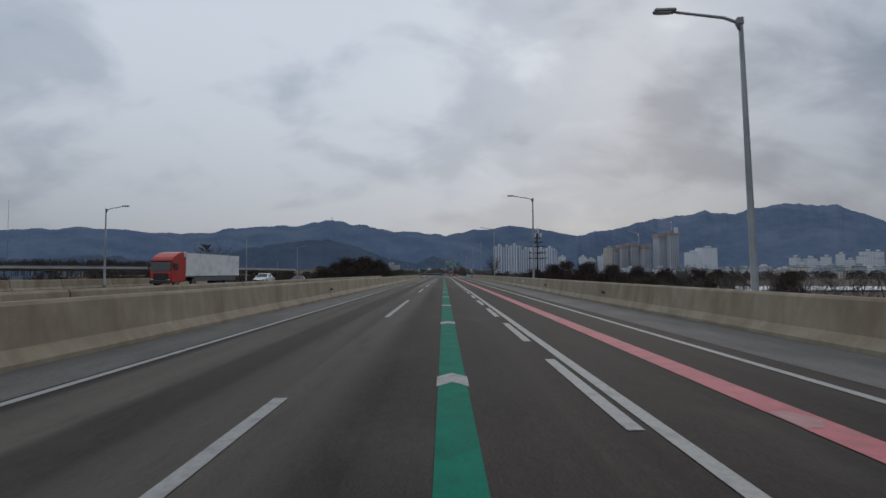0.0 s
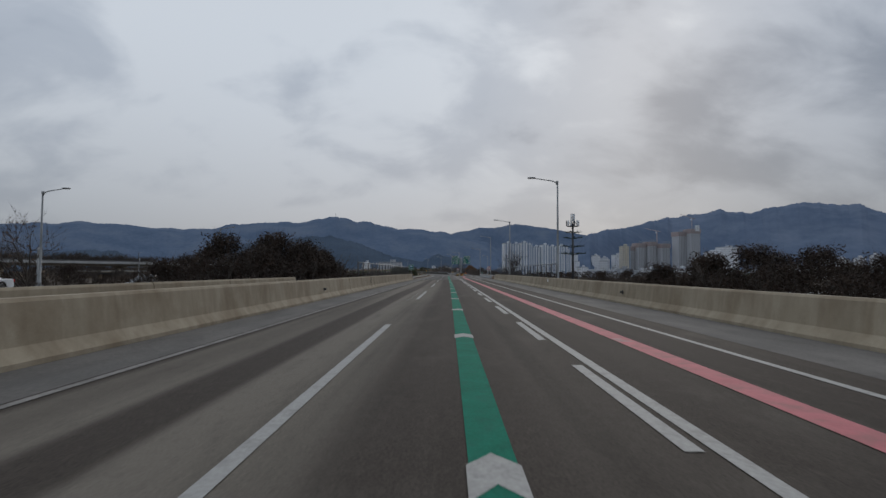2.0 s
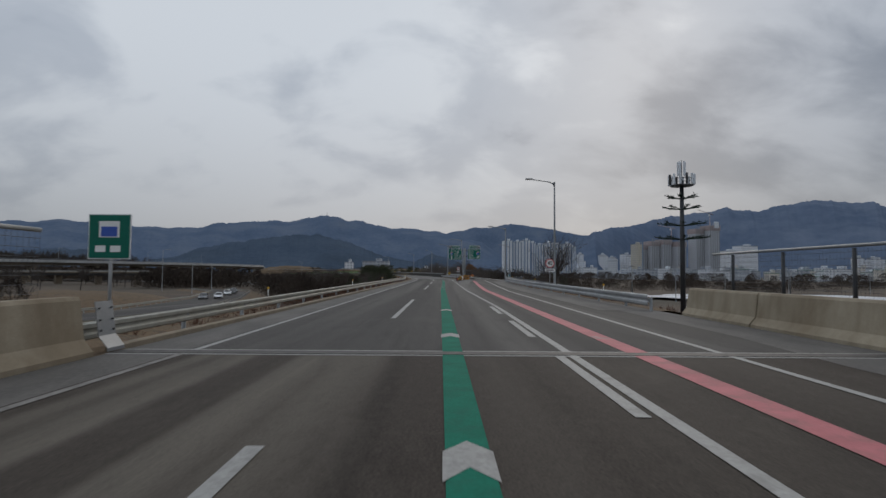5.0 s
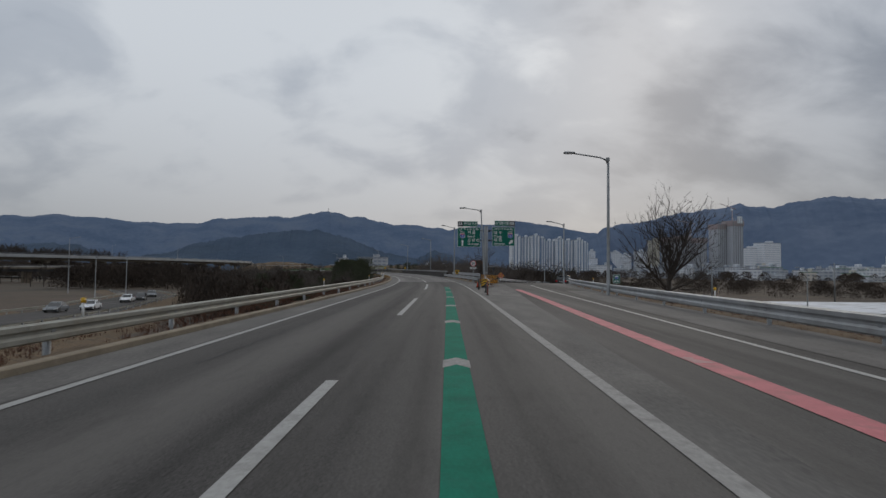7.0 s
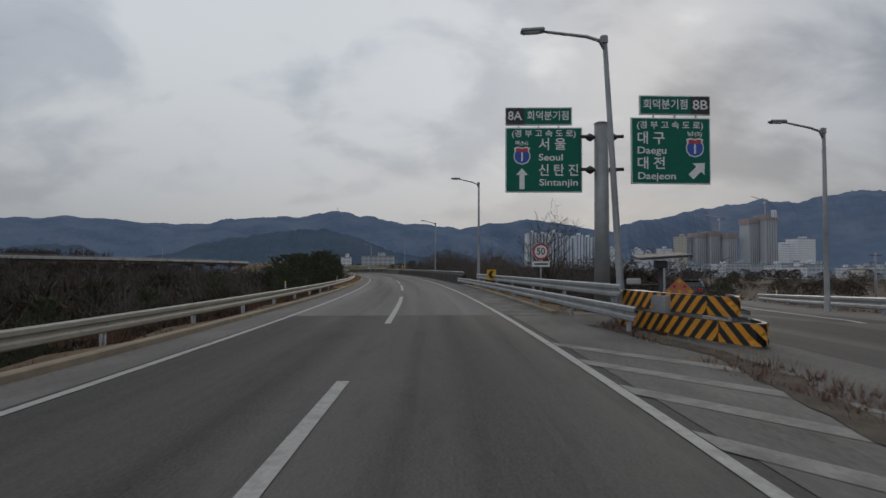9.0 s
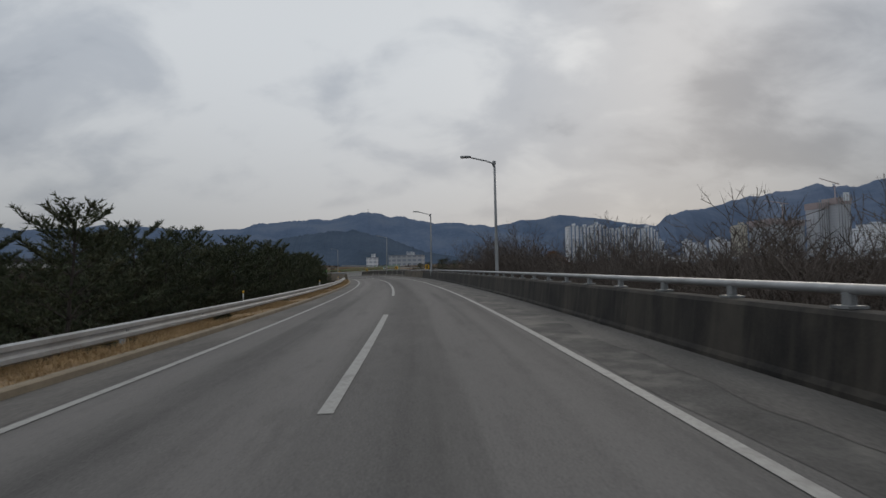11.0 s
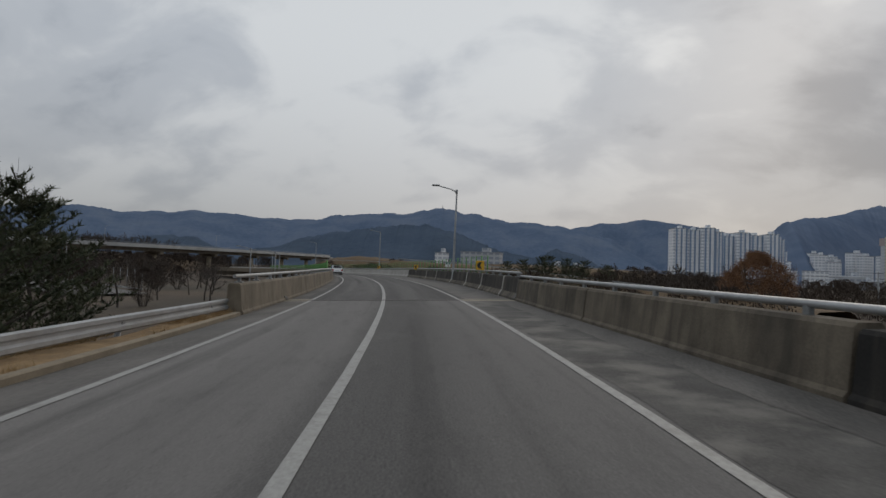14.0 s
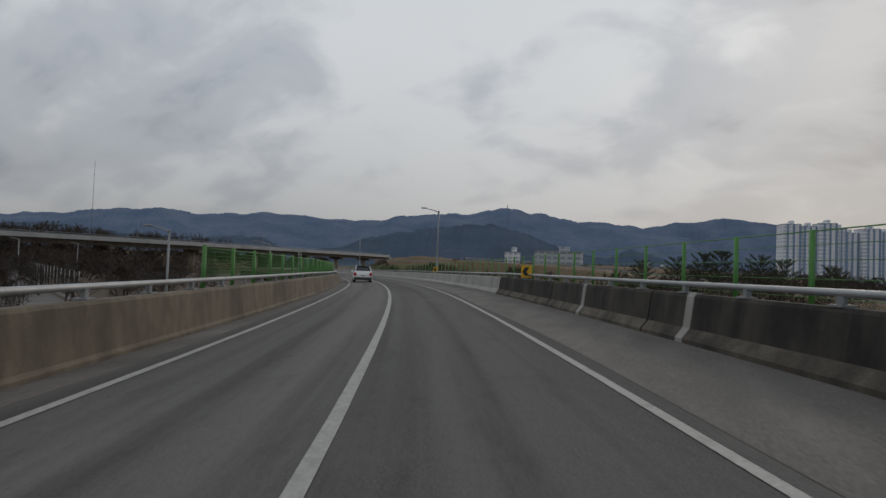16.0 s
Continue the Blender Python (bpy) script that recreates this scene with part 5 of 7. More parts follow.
for s in range(150, 340, 19):
    reflector(main, s, -5.16 if s < 260 else -5.1, 0.58, "white stub with a yellow cap on the guard rail")
for s in range(156, 320, 20):
    reflector(ramp, s, 2.95, 0.66, "white stub with a yellow cap on the guard rail")


# ---- plants ----
class Wood:
    """Gathers tapered branches into one mesh."""

    def __init__(self):
        self.v, self.f = [], []

    def limb(self, a, b, r0, r1, n=4):
        r0, r1 = max(r0, 0.008), max(r1, 0.006)
        d = (b - a)
        if d.length < 1e-4:
            return
        q = d.to_track_quat("Z", "Y").to_matrix()
        i = len(self.v)
        for p, r in ((a, r0), (b, r1)):
            for k in range(n):
                t = k * math.tau / n
                self.v.append(p + q @ Vector((r * math.cos(t), r * math.sin(t), 0)))
        for k in range(n):
            self.f.append((i + k, i + (k + 1) % n, i + n + (k + 1) % n, i + n + k))

    def tip(self, a, b, r):
        d = b - a
        q = d.to_track_quat("Z", "Y").to_matrix()
        i = len(self.v)
        for k in range(3):
            t = k * math.tau / 3
            self.v.append(a + q @ Vector((r * math.cos(t), r * math.sin(t), 0)))
        self.v.append(b)
        self.f += [(i, i + 1, i + 3), (i + 1, i + 2, i + 3), (i + 2, i, i + 3)]

    def mesh(self, name, mat):
        return mesh_of(name, self.v, self.f, mat)


def grow(trunk, crown, rng, a, d, length, r, level, top_level, kids, spread, bend, droop=0.0, fine=0.0085):
    if level == top_level:
        e = (d + bend * Vector((rng.uniform(-1, 1), rng.uniform(-1, 1), rng.uniform(-0.6, 0.9) - droop))).normalized()
        crown.tip(a, a + e * length * 0.62, min(max(r, fine), fine * 1.5))
        return
    steps = 3 if level < 2 else 2
    p, dirn, rad = a.copy(), d.copy(), r
    for i in range(steps):
        dirn = (dirn + bend * Vector((rng.uniform(-1, 1), rng.uniform(-1, 1), rng.uniform(-0.6, 0.9) - droop))).normalized()
        q = p + dirn * length / steps
        r2 = rad * 0.82
        (trunk if level < 1 else crown).limb(p, q, rad, r2, 6 if level == 0 else 4 if level == 1 else 3)
        p, rad = q, r2
        if level < top_level and (i > 0 or level > 0):
            for _ in range(kids if i == steps - 1 else max(1, kids - 1)):
                side = Vector((rng.uniform(-1, 1), rng.uniform(-1, 1), rng.uniform(-0.25, 0.8))).normalized()
                nd = (dirn * (1 - spread) + side * spread).normalized()
                grow(trunk, crown, rng, p - dirn * rng.uniform(0, length / steps * 0.6), nd, length * rng.uniform(0.52, 0.74), rad * rng.uniform(0.5, 0.66), level + 1, top_level, kids, spread, bend, droop, fine)


def bare_tree(height, seed, label, kids=3, levels=4, spread=0.55, stems=1, mat=None, leaf=None, category="tree", fine=0.0085, fan=0.35):
    """Height along the trunk's axis; returns the thing, which stands at its origin."""
    rng = random.Random(seed)
    trunk, crown = Wood(), Wood()
    for k in range(stems):
        a = Vector((rng.uniform(-0.3, 0.3), rng.uniform(-0.3, 0.3), -0.3)) * (stems > 1) + Vector((0, 0, -0.3 if stems == 1 else 0))
        lean = 0.05 if stems == 1 else fan
        d = Vector((rng.uniform(-lean, lean), rng.uniform(-lean, lean), 1)).normalized()
        grow(trunk, crown, rng, a, d, height * (0.42 if stems == 1 else 0.4) * rng.uniform(0.85, 1.1), height * 0.016 / (1 if stems == 1 else 1.6), 0, levels, kids, spread, 0.16, 0.0, fine)
    zs = max(v.z for v in crown.v)
    k = height / zs
    for w in (trunk, crown):
        w.v = [v * k for v in w.v]
    top = thing("tree" if category == "tree" else "shrub", label, category, Matrix(), "trees and shrubs")
    part_of("trunk", trunk.mesh("trunk", bark), None, top)
    part_of("crown", crown.mesh("crown", mat or twig), None, top)
    if leaf:
        lv, lf = [], []
        for _ in range(leaf):
            c = crown.v[rng.randrange(len(crown.v))]
            if c.z < height * 0.45:
                continue
            for _ in range(2):
                i = len(lv)
                u, w = (Vector((rng.uniform(-1, 1), rng.uniform(-1, 1), rng.uniform(-1, 1))) * 0.11 for _ in range(2))
                lv += [c, c + u, c + u + w, c + w]
                lf.append((i, i + 1, i + 2, i + 3))
        part_of("foliage", mesh_of("foliage", lv, lf, leaf_brown), None, top)
    return top


def crown_tree(height, radius, fork, limbs, seed, label, top_level=4, mat=None, fine=0.009, kids=3, category="tree", bend=0.2):
    """A bare tree that forks low into limbs fanned out to a rounded crown."""
    rng = random.Random(seed)
    trunk, crown = Wood(), Wood()
    p, r = Vector((0, 0, -0.3)), height * 0.017
    steps = 5
    for i in range(steps):
        q = Vector((rng.uniform(-0.02, 0.02) * height, rng.uniform(-0.02, 0.02) * height, fork * (i + 1) / steps))
        trunk.limb(p, q, r, r * 0.95, 8)
        p, r = q, r * 0.95
    rise = height - fork
    for k in range(limbs):
        a = k * 2.4 + rng.uniform(-0.35, 0.35)
        f = ((k + 0.5) / limbs) ** 0.7
        out, up = radius * f, rise * math.sqrt(max(0.06, 1 - 0.93 * f * f))
        v = Vector((math.cos(a) * out, math.sin(a) * out, up))
        start = p - Vector((0, 0, fork * 0.3 * rng.random() * f))
        grow(trunk, crown, rng, start, v.normalized(), v.length * 0.46, r * rng.uniform(0.5, 0.72), 1, top_level, kids, 0.5, bend, 0.0, fine)
    zs = max(v.z for v in crown.v)
    for w in (trunk, crown):
        w.v = [Vector((v.x, v.y, v.z if v.z < fork else fork + (v.z - fork) * rise / (zs - fork))) for v in w.v]
    top = thing("tree" if category == "tree" else "shrub", label, category, Matrix(), "trees and shrubs")
    part_of("trunk", trunk.mesh("trunk", bark), None, top)
    part_of("crown", crown.mesh("crown", mat or twig), None, top)
    return top


def thicket(height, width, seed):
    """A low tangle of twigs and dry leaves for far belts of scrub."""
    rng = random.Random(seed)
    v, f = [], []
    for _ in range(560):
        a, k = rng.uniform(0, math.tau), rng.random() ** 0.7
        reach = width * 0.5 * math.sqrt(max(0.06, 1 - k ** 2.4)) * rng.uniform(0.2, 1.0) ** 0.5
        c = Vector((reach * math.cos(a), reach * math.sin(a), height * k * 0.9))
        d = Vector((rng.uniform(-0.5, 0.5), rng.uniform(-0.5, 0.5), rng.uniform(0.3, 1.0))) * rng.uniform(0.5, 1.3)
        w = d.cross(Vector((rng.uniform(-1, 1), rng.uniform(-1, 1), rng.uniform(-1, 1)))).normalized() * rng.uniform(0.05, 0.17)
        i = len(v)
        v += [c - w, c + w, c + d]
        f.append((i, i + 1, i + 2))
    return np.array(v), f


def thickets(name, places, mat, label):
    """A belt of scrub that nobody could count, as one object; places: x, y, z, height."""
    kinds = [thicket(1.0 * 8, 9, 300 + i) for i in range(4)]
    verts, faces, base = [], [], 0
    for x, y, z, h in places:
        v, f = kinds[rng.randrange(4)]
        a, k = rng.uniform(0, 6.28), h / 8
        c, n_ = math.cos(a), math.sin(a)
        g = max(k, 0.8)
        verts.append(np.stack([x + g * (v[:, 0] * c - v[:, 1] * n_), y + g * (v[:, 0] * n_ + v[:, 1] * c), z + k * v[:, 2]], 1))
        faces += [tuple(base + i for i in t) for t in f]
        base += len(v)
    tagged(new(name, mesh_of(name, np.concatenate(verts).tolist(), faces, mat)), label, "scrub", kind="stuff")


leaf_brown = material("withered_leaves", (0.075, 0.035, 0.016), (0.19, 0.09, 0.035), 0.9, 1.2, 20.0, 0.0, 0.01)
dark_leaf = material("dark_dry_foliage", (0.022, 0.015, 0.011), (0.062, 0.040, 0.028), 0.95, 0.8, 12.0, 0.0, 0.01)


def bush(height, width, seed, label, mat, clumps=220, leaves=34, size=0.13):
    """A dense thicket shrub: stems, twigs and many small clumps of dry leaves with gaps between."""
    rng = random.Random(seed)
    top = thing("shrub", label, "shrub", Matrix(), "trees and shrubs")
    stems, twigs = Wood(), Wood()
    for k in range(8):
        a = rng.uniform(0, math.tau)
        d = Vector((math.cos(a) * 0.45, math.sin(a) * 0.45, 1)).normalized()
        p = Vector((math.cos(a), math.sin(a), 0)) * width * 0.1
        r = height * 0.012
        for i in range(4):
            d = (d + 0.22 * Vector((rng.uniform(-1, 1), rng.uniform(-1, 1), rng.uniform(-0.3, 0.6)))).normalized()
            q = p + d * height * 0.22
            stems.limb(p, q, r, r * 0.75, 5)
            for _ in range(7):
                e = (d + 0.9 * Vector((rng.uniform(-1, 1), rng.uniform(-1, 1), rng.uniform(-0.4, 0.8)))).normalized()
                b = p.lerp(q, rng.random())
                twigs.tip(b, b + e * height * rng.uniform(0.1, 0.22), 0.02)
            p, r = q, r * 0.72
    lv, lf = [], []
    for k in range(clumps):
        a, f = rng.uniform(0, math.tau), rng.random() ** 0.6
        reach = width * 0.5 * math.sqrt(max(0.05, 1 - (2 * f - 0.85) ** 2)) * (1 + 0.25 * noise.noise(Vector((math.cos(a) * 1.6, math.sin(a) * 1.6, f * 2 + seed))))
        rr = reach * rng.uniform(0.35, 1.0) ** 0.5
        c = Vector((rr * math.cos(a), rr * math.sin(a), height * (0.12 + 0.85 * f)))
        s = height * rng.uniform(0.03, 0.05)
        twigs.tip(c - Vector((c.x * 0.25, c.y * 0.25, height * 0.08)), c + Vector((rng.gauss(0, s), rng.gauss(0, s), s * 2.6)), 0.016)
        for _ in range(leaves):
            g = c + Vector((max(-1.6, min(1.6, rng.gauss(0, 1))), max(-1.6, min(1.6, rng.gauss(0, 1))), max(-1.4, min(1.2, rng.gauss(0, 0.8))))) * s
            u = Vector((rng.uniform(-1, 1), rng.uniform(-1, 1), rng.uniform(-0.7, 0.7))).normalized() * size * rng.uniform(0.5, 1.2)
            w = u.cross(Vector((rng.uniform(-1, 1), rng.uniform(-1, 1), rng.uniform(-1, 1)))).normalized() * size * rng.uniform(0.35, 0.75)
            i = len(lv)
            lv += [g - u, g + w, g + u]
            lf.append((i, i + 1, i + 2))
    part_of("trunk", stems.mesh("trunk", bark), None, top)
    part_of("crown", twigs.mesh("crown", twig), None, top)
    part_of("foliage", mesh_of("foliage", lv, lf, mat), None, top)
    return top


def pine(height, width, seed, label):
    """A bushy young pine: whorls of rising branches set with needle sprays, with bare leaders at the top."""
    rng = random.Random(seed)
    top = thing("pine_tree", label, "pine tree", Matrix(), "trees and shrubs")
    trunk, limbs = Wood(), Wood()
    nv, nf = [], []

    def spray(c, d, l, n=11):
        for _ in range(n):
            e = (d * 0.7 + Vector((rng.uniform(-1, 1), rng.uniform(-1, 1), rng.uniform(-0.4, 1.0)))).normalized()
            w = e.cross(Vector((rng.uniform(-1, 1), rng.uniform(-1, 1), rng.uniform(-1, 1)))).normalized() * l * 0.13
            b = c + d * l * rng.uniform(-0.9, 0.9)
            i = len(nv)
            nv.extend((b - w, b + w, b + e * l * rng.uniform(0.7, 1.25)))
            nf.append((i, i + 1, i + 2))

    p = Vector((0, 0, -0.2))
    n = 13
    for i in range(n):
        f = i / n
        q = Vector((rng.uniform(-0.08, 0.08), rng.uniform(-0.08, 0.08), height * (i + 1) / n))
        trunk.limb(p, q, 0.14 * (1 - f) + 0.02, 0.14 * (1 - (i + 1) / n) + 0.016, 6)
        if f > 0.06:
            reach = width * 0.5 * min(1.0, 0.7 + 1.6 * f) * (1 - f) ** 0.55 + 0.3
            for k in range(7):
                a = k * math.tau / 7 + rng.uniform(-0.4, 0.4)
                rise = 0.15 + 0.65 * f
                d = Vector((math.cos(a), math.sin(a), rise)).normalized()
                L = reach * rng.uniform(0.65, 1.15)
                e = q + d * L + Vector((0, 0, 0.08 * L))
                limbs.tip(q, e, 0.03 * (1 - f) + 0.01)
                m = max(3, int(L / 0.38))
                for j in range(m):
                    t = 0.25 + 0.75 * (j + 1) / m
                    c = q.lerp(e, t)
                    spray(c, d, 0.19, 12)
                    for s in (-1, 1):
                        g = (d * 0.6 + s * Vector((-d.y, d.x, 0)) * 0.8 + Vector((0, 0, 0.35))).normalized()
                        g2 = c + g * L * 0.24 * rng.uniform(0.5, 1.1)
                        limbs.tip(c, g2, 0.01)
                        spray(g2, g, 0.19, 14)
        p = q
    spray(p, Vector((0, 0, 1)), 0.3, 16)
    for k in range(5):
        a = k * 1.25
        d = Vector((math.cos(a) * 0.35, math.sin(a) * 0.35, 1)).normalized()
        e = p - Vector((0, 0, 0.5)) + d * 0.6
        limbs.limb(p - Vector((0, 0, 0.5)), e, 0.012, 0.006, 3)
        spray(e, d, 0.2, 10)
    part_of("trunk", trunk.mesh("trunk", bark), None, top)
    part_of("crown", limbs.mesh("crown", bark), None, top)
    part_of("foliage", mesh_of("foliage", nv, nf, needle), None, top)
    return top


rng = random.Random(11)


def tall(ob):
    return max(v.co.z for ch in ob.children for v in ch.data.vertices)



def spread_out(kinds, places):
    """Copies of the kinds at (x, y, z, size); the first use of each kind moves the pattern itself."""
    used = set()
    for x, y, z, k, s in places:
        src = kinds[k % len(kinds)]
        s = s if s < 3 else s / tall(src)
        m = pose(x, y, z, rng.uniform(-3, 3), rng.uniform(-3, 3), rng.uniform(0, 360)) @ Matrix.Diagonal((s, s, s, 1))
        if src.name not in used:
            used.add(src.name)
            src.matrix_world = m
        else:
            ob = copy_thing(src, Matrix())
            ob.matrix_basis = m


def joined(name, kinds, places, label):
    """Far trees that nobody could count, as one object."""
    verts, faces, base = [], [], 0
    for x, y, z, k, s in places:
        for ch in kinds[k % len(kinds)].children:
            me = ch.data
            co = np.empty(len(me.vertices) * 3)
            me.vertices.foreach_get("co", co)
            a = rng.uniform(0, 6.28)
            co = co.reshape(-1, 3) * s
            c, n_ = math.cos(a), math.sin(a)
            verts.append(np.stack([x + co[:, 0] * c - co[:, 1] * n_, y + co[:, 0] * n_ + co[:, 1] * c, z + co[:, 2]], 1))
            faces += [tuple(base + i for i in f.vertices) for f in me.polygons]
            base += len(co)
    return tagged(new(name, mesh_of(name, np.concatenate(verts).tolist(), faces, kinds[0].children[1].data.materials[0])), label, "woods", kind="stuff")


# patterns
bare = [bare_tree(9, 21 + i, "bare winter tree with fine dark twigs", 3, 4, 0.55) for i in range(3)]
bare_small = [bare_tree(9, 31 + i, "bare winter tree in a far belt", 3, 3, 0.55, 1, fine=0.022) for i in range(3)]
scrub = [crown_tree(7, 3.3 - 0.2 * i, 2.4, 10, 41 + i, "slender bare tree with fine grey-brown twigs", 5, twig_pale, 0.006, 2, "shrub", 0.3) for i in range(5)]
redwood = [bare_tree(8, 61 + i, "bare reddish-brown tree in a far row", 3, 3, 0.45, 1, red_wood, None, "tree", 0.07) for i in range(2)]
thick = [bush(8, 6, 71 + i, "dense dark bush with withered leaves below the bridge", dark_leaf) for i in range(3)]
pines = [pine(8.5, 6.0, 81 + i, "dense young pine with upright pale shoots") for i in range(3)]

# the lone tree beside the slip road
lone = crown_tree(15.6, 7.0, 6.2, 11, 7, "large bare tree with a wide rounded crown", 4, bark, 0.012, 3, "tree", 0.3)
lone.matrix_world = pose(21.0, 229.5, -5.4, 0, 0, 40)
fork_tree = crown_tree(8.4, 2.6, 3.0, 9, 9, "bare leafless tree with rising boughs", 5, bark, 0.009, 2)
fork_tree.matrix_world = pose(4.6, 252.5, -2.6, 0, 0, 10)
leafy = bare_tree(14, 12, "tall tree with a few orange leaves still hanging", 3, 4, 0.5, 1, None, 260)
leafy.matrix_world = pose(-44.6, 107, -5.6)
fir = pine(11.5, 5.5, 90, "dark pointed conifer beside the far carriageway")
fir.matrix_world = pose(-42.8, 96, -5.6)
far_bare = bare_tree(6.4, 15, "bare spreading tree on the river plain", 3, 4, 0.6)
far_bare.matrix_world = pose(24, 262, -5.5)

willow = material("orange_brown_twigs", (0.12, 0.058, 0.03), (0.27, 0.14, 0.07), 0.95, 0.8, 12.0, 0.0, 0.01)
willow_bush = bush(11.6, 11, 95, "broad orange-brown willow bare of green leaves", willow, 460, 60, 0.17)
willow_bush.matrix_world = pose(14.5, 423, LOW)

P_ = []
# bushes below the bridge, both sides
for x, y, top in ((-10.6, 93.5, 2.6), (-11.6, 90.5, 3.4), (-13.5, 91.5, 3.9), (-16.5, 88.5, 3.6), (-11.5, 95.5, 3.0), (-15.5, 94.5, 3.6), (-18.5, 92, 2.8), (-10.8, 97, 1.9), (-20, 88, 1.8), (-22, 95, 2.2), (-13, 87, 2.6), (-12.5, 98.5, 2.2), (-17.5, 97, 2.6)):
    P_.append((x, y, -5.9, rng.randrange(3), top + 7.0))
for x, y, top in ((15.4, 90, 2.6), (17.5, 88, 3.4), (20, 86, 3.9), (23, 84.5, 3.7), (26, 83, 3.2), (29, 80, 3.0), (19, 92, 3.3), (32, 78, 2.6), (23.5, 90, 3.5), (28, 88, 3.0), (36, 76, 2.4), (15.0, 94, 1.5)):
    P_.append((x, y, -5.9, rng.randrange(3), max(3.1, top + 5.9)))
for i in range(22):
    y = rng.uniform(35, 190)
    x = rng.uniform(26, 95)
    P_.append((x, y, LOW, rng.randrange(3), rng.uniform(0.72, 1.0)))
for i in range(14):
    y = rng.uniform(130, 215)
    P_.append((-rng.uniform(56, 95), y, LOW, rng.randrange(3), rng.uniform(6.5, 9.0)))
for i in range(20):
    p = main.at(rng.uniform(398, 475), -rng.uniform(30, 85))
    P_.append((p.x, p.y, LOW, rng.randrange(3), rng.uniform(6.0, 8.2)))
spread_out(thick, P_)
# low woods beyond: bare trees over the plain
P_ = []
for i in range(40):
    y, x = rng.uniform(40, 185), rng.uniform(28, 75)
    P_.append((x, y, LOW, rng.randrange(3), rng.uniform(0.75, 1.05)))
for i in range(30):
    s, lat = rng.uniform(252, 305), -rng.uniform(12, 30)
    p = main.at(s, lat)
    if p.x < -0.45 * (p.y - 178):
        continue
    P_.append((p.x, p.y, LOW, rng.randrange(3), rng.uniform(0.7, 0.98)))
for i in range(20):
    s, lat = rng.uniform(395, 470), rng.uniform(14, 40)
    p = main.at(s, lat)
    P_.append((p.x, p.y, LOW, rng.randrange(3), rng.uniform(0.6, 0.85)))
W_ = []
for i in range(60):
    W_.append((rng.uniform(70, 260), rng.uniform(40, 200), LOW, rng.randrange(3), rng.uniform(0.75, 1.1)))
for i in range(70):
    p = main.at(rng.uniform(282, 345), -rng.uniform(18, 60))
    if p.x < -0.45 * (p.y - 178):
        continue
    W_.append((p.x, p.y, LOW, rng.randrange(3), rng.uniform(0.75, 1.0)))
for i in range(60):
    y = rng.uniform(262, 420)
    W_.append((rng.uniform(10, 0.26 * (y - 178)), y, LOW, rng.randrange(3), rng.uniform(0.7, 0.95)))
for i in range(80):
    p = main.at(rng.uniform(410, 540), -rng.uniform(22, 110))
    W_.append((p.x, p.y, LOW, rng.randrange(3), rng.uniform(0.65, 0.9)))
for i in range(50):
    p = main.at(rng.uniform(262, 345), rng.uniform(17, 30))
    W_.append((p.x, p.y, LOW, rng.randrange(3), rng.uniform(0.85, 1.1)))
for i in range(60):
    p = main.at(rng.uniform(400, 600), rng.uniform(30, 160))
    W_.append((p.x, p.y, LOW, rng.randrange(3), rng.uniform(0.7, 1.0)))
joined("far_bare_woods", bare_small, W_, "far belt of bare grey-brown trees")
spread_out(bare, P_)
# belts of brown scrub: beside the loop road, inside the bend, below the flyover, along the river
T_ = []
for i in range(90):
    y = rng.uniform(40, 150)
    T_.append((-rng.uniform(42, 120), y, LOW, rng.uniform(5.5, 7.6)))
for i in range(110):
    y = rng.uniform(238, 335)
    near = -9 - (y - 225) * 0.22
    T_.append((near + (-0.47 * (y - 178) - near) * rng.random(), y, LOW, rng.uniform(4.5, 7.3)))
for i in range(50):
    T_.append((rng.uniform(-128, -84), rng.uniform(345, 378), LOW, rng.uniform(7.0, 9.0)))
for i in range(90):
    x = rng.uniform(-330, -130)
    T_.append((x, 442 - (x + 130) * 0.28 + rng.uniform(0, 30), LOW, rng.uniform(6.5, 8.5)))
for i in range(60):
    p = main.at(rng.uniform(262, 340), rng.uniform(10.5, 24))
    T_.append((p.x, p.y, LOW + 0.5, rng.uniform(5.4, 7.4)))
for i in range(170):
    y = rng.uniform(470, 690)
    T_.append((rng.uniform(-330, -222), y, LOW, rng.uniform(9.0, 11.5)))
for i in range(90):
    T_.append((rng.uniform(-120, 60), rng.uniform(545, 620), LOW, rng.uniform(6.0, 9.5)))
for i in range(150):
    y = rng.uniform(330, 480)
    T_.append(((y - 178) * rng.uniform(0.14, 1.0), y, LOW, rng.uniform(2.2, 5.0)))
for i in range(170):
    az = radians(rng.uniform(6, 43))
    d = rng.uniform(520, 700)
    T_.append((d * math.sin(az), d * math.cos(az), LOW, rng.uniform(5.0, 9.0)))
for i in range(150):
    p = main.at(rng.uniform(385, 545), rng.uniform(26, 120))
    T_.append((p.x, p.y, LOW, rng.uniform(5.0, 8.0)))
for i in range(60):
    T_.append((rng.uniform(-150, 40), rng.uniform(690, 760), LOW, rng.uniform(9.0, 13.0)))
thickets("brown_thickets", T_, thicket_brown, "tangled brown belts of bare winter scrub")
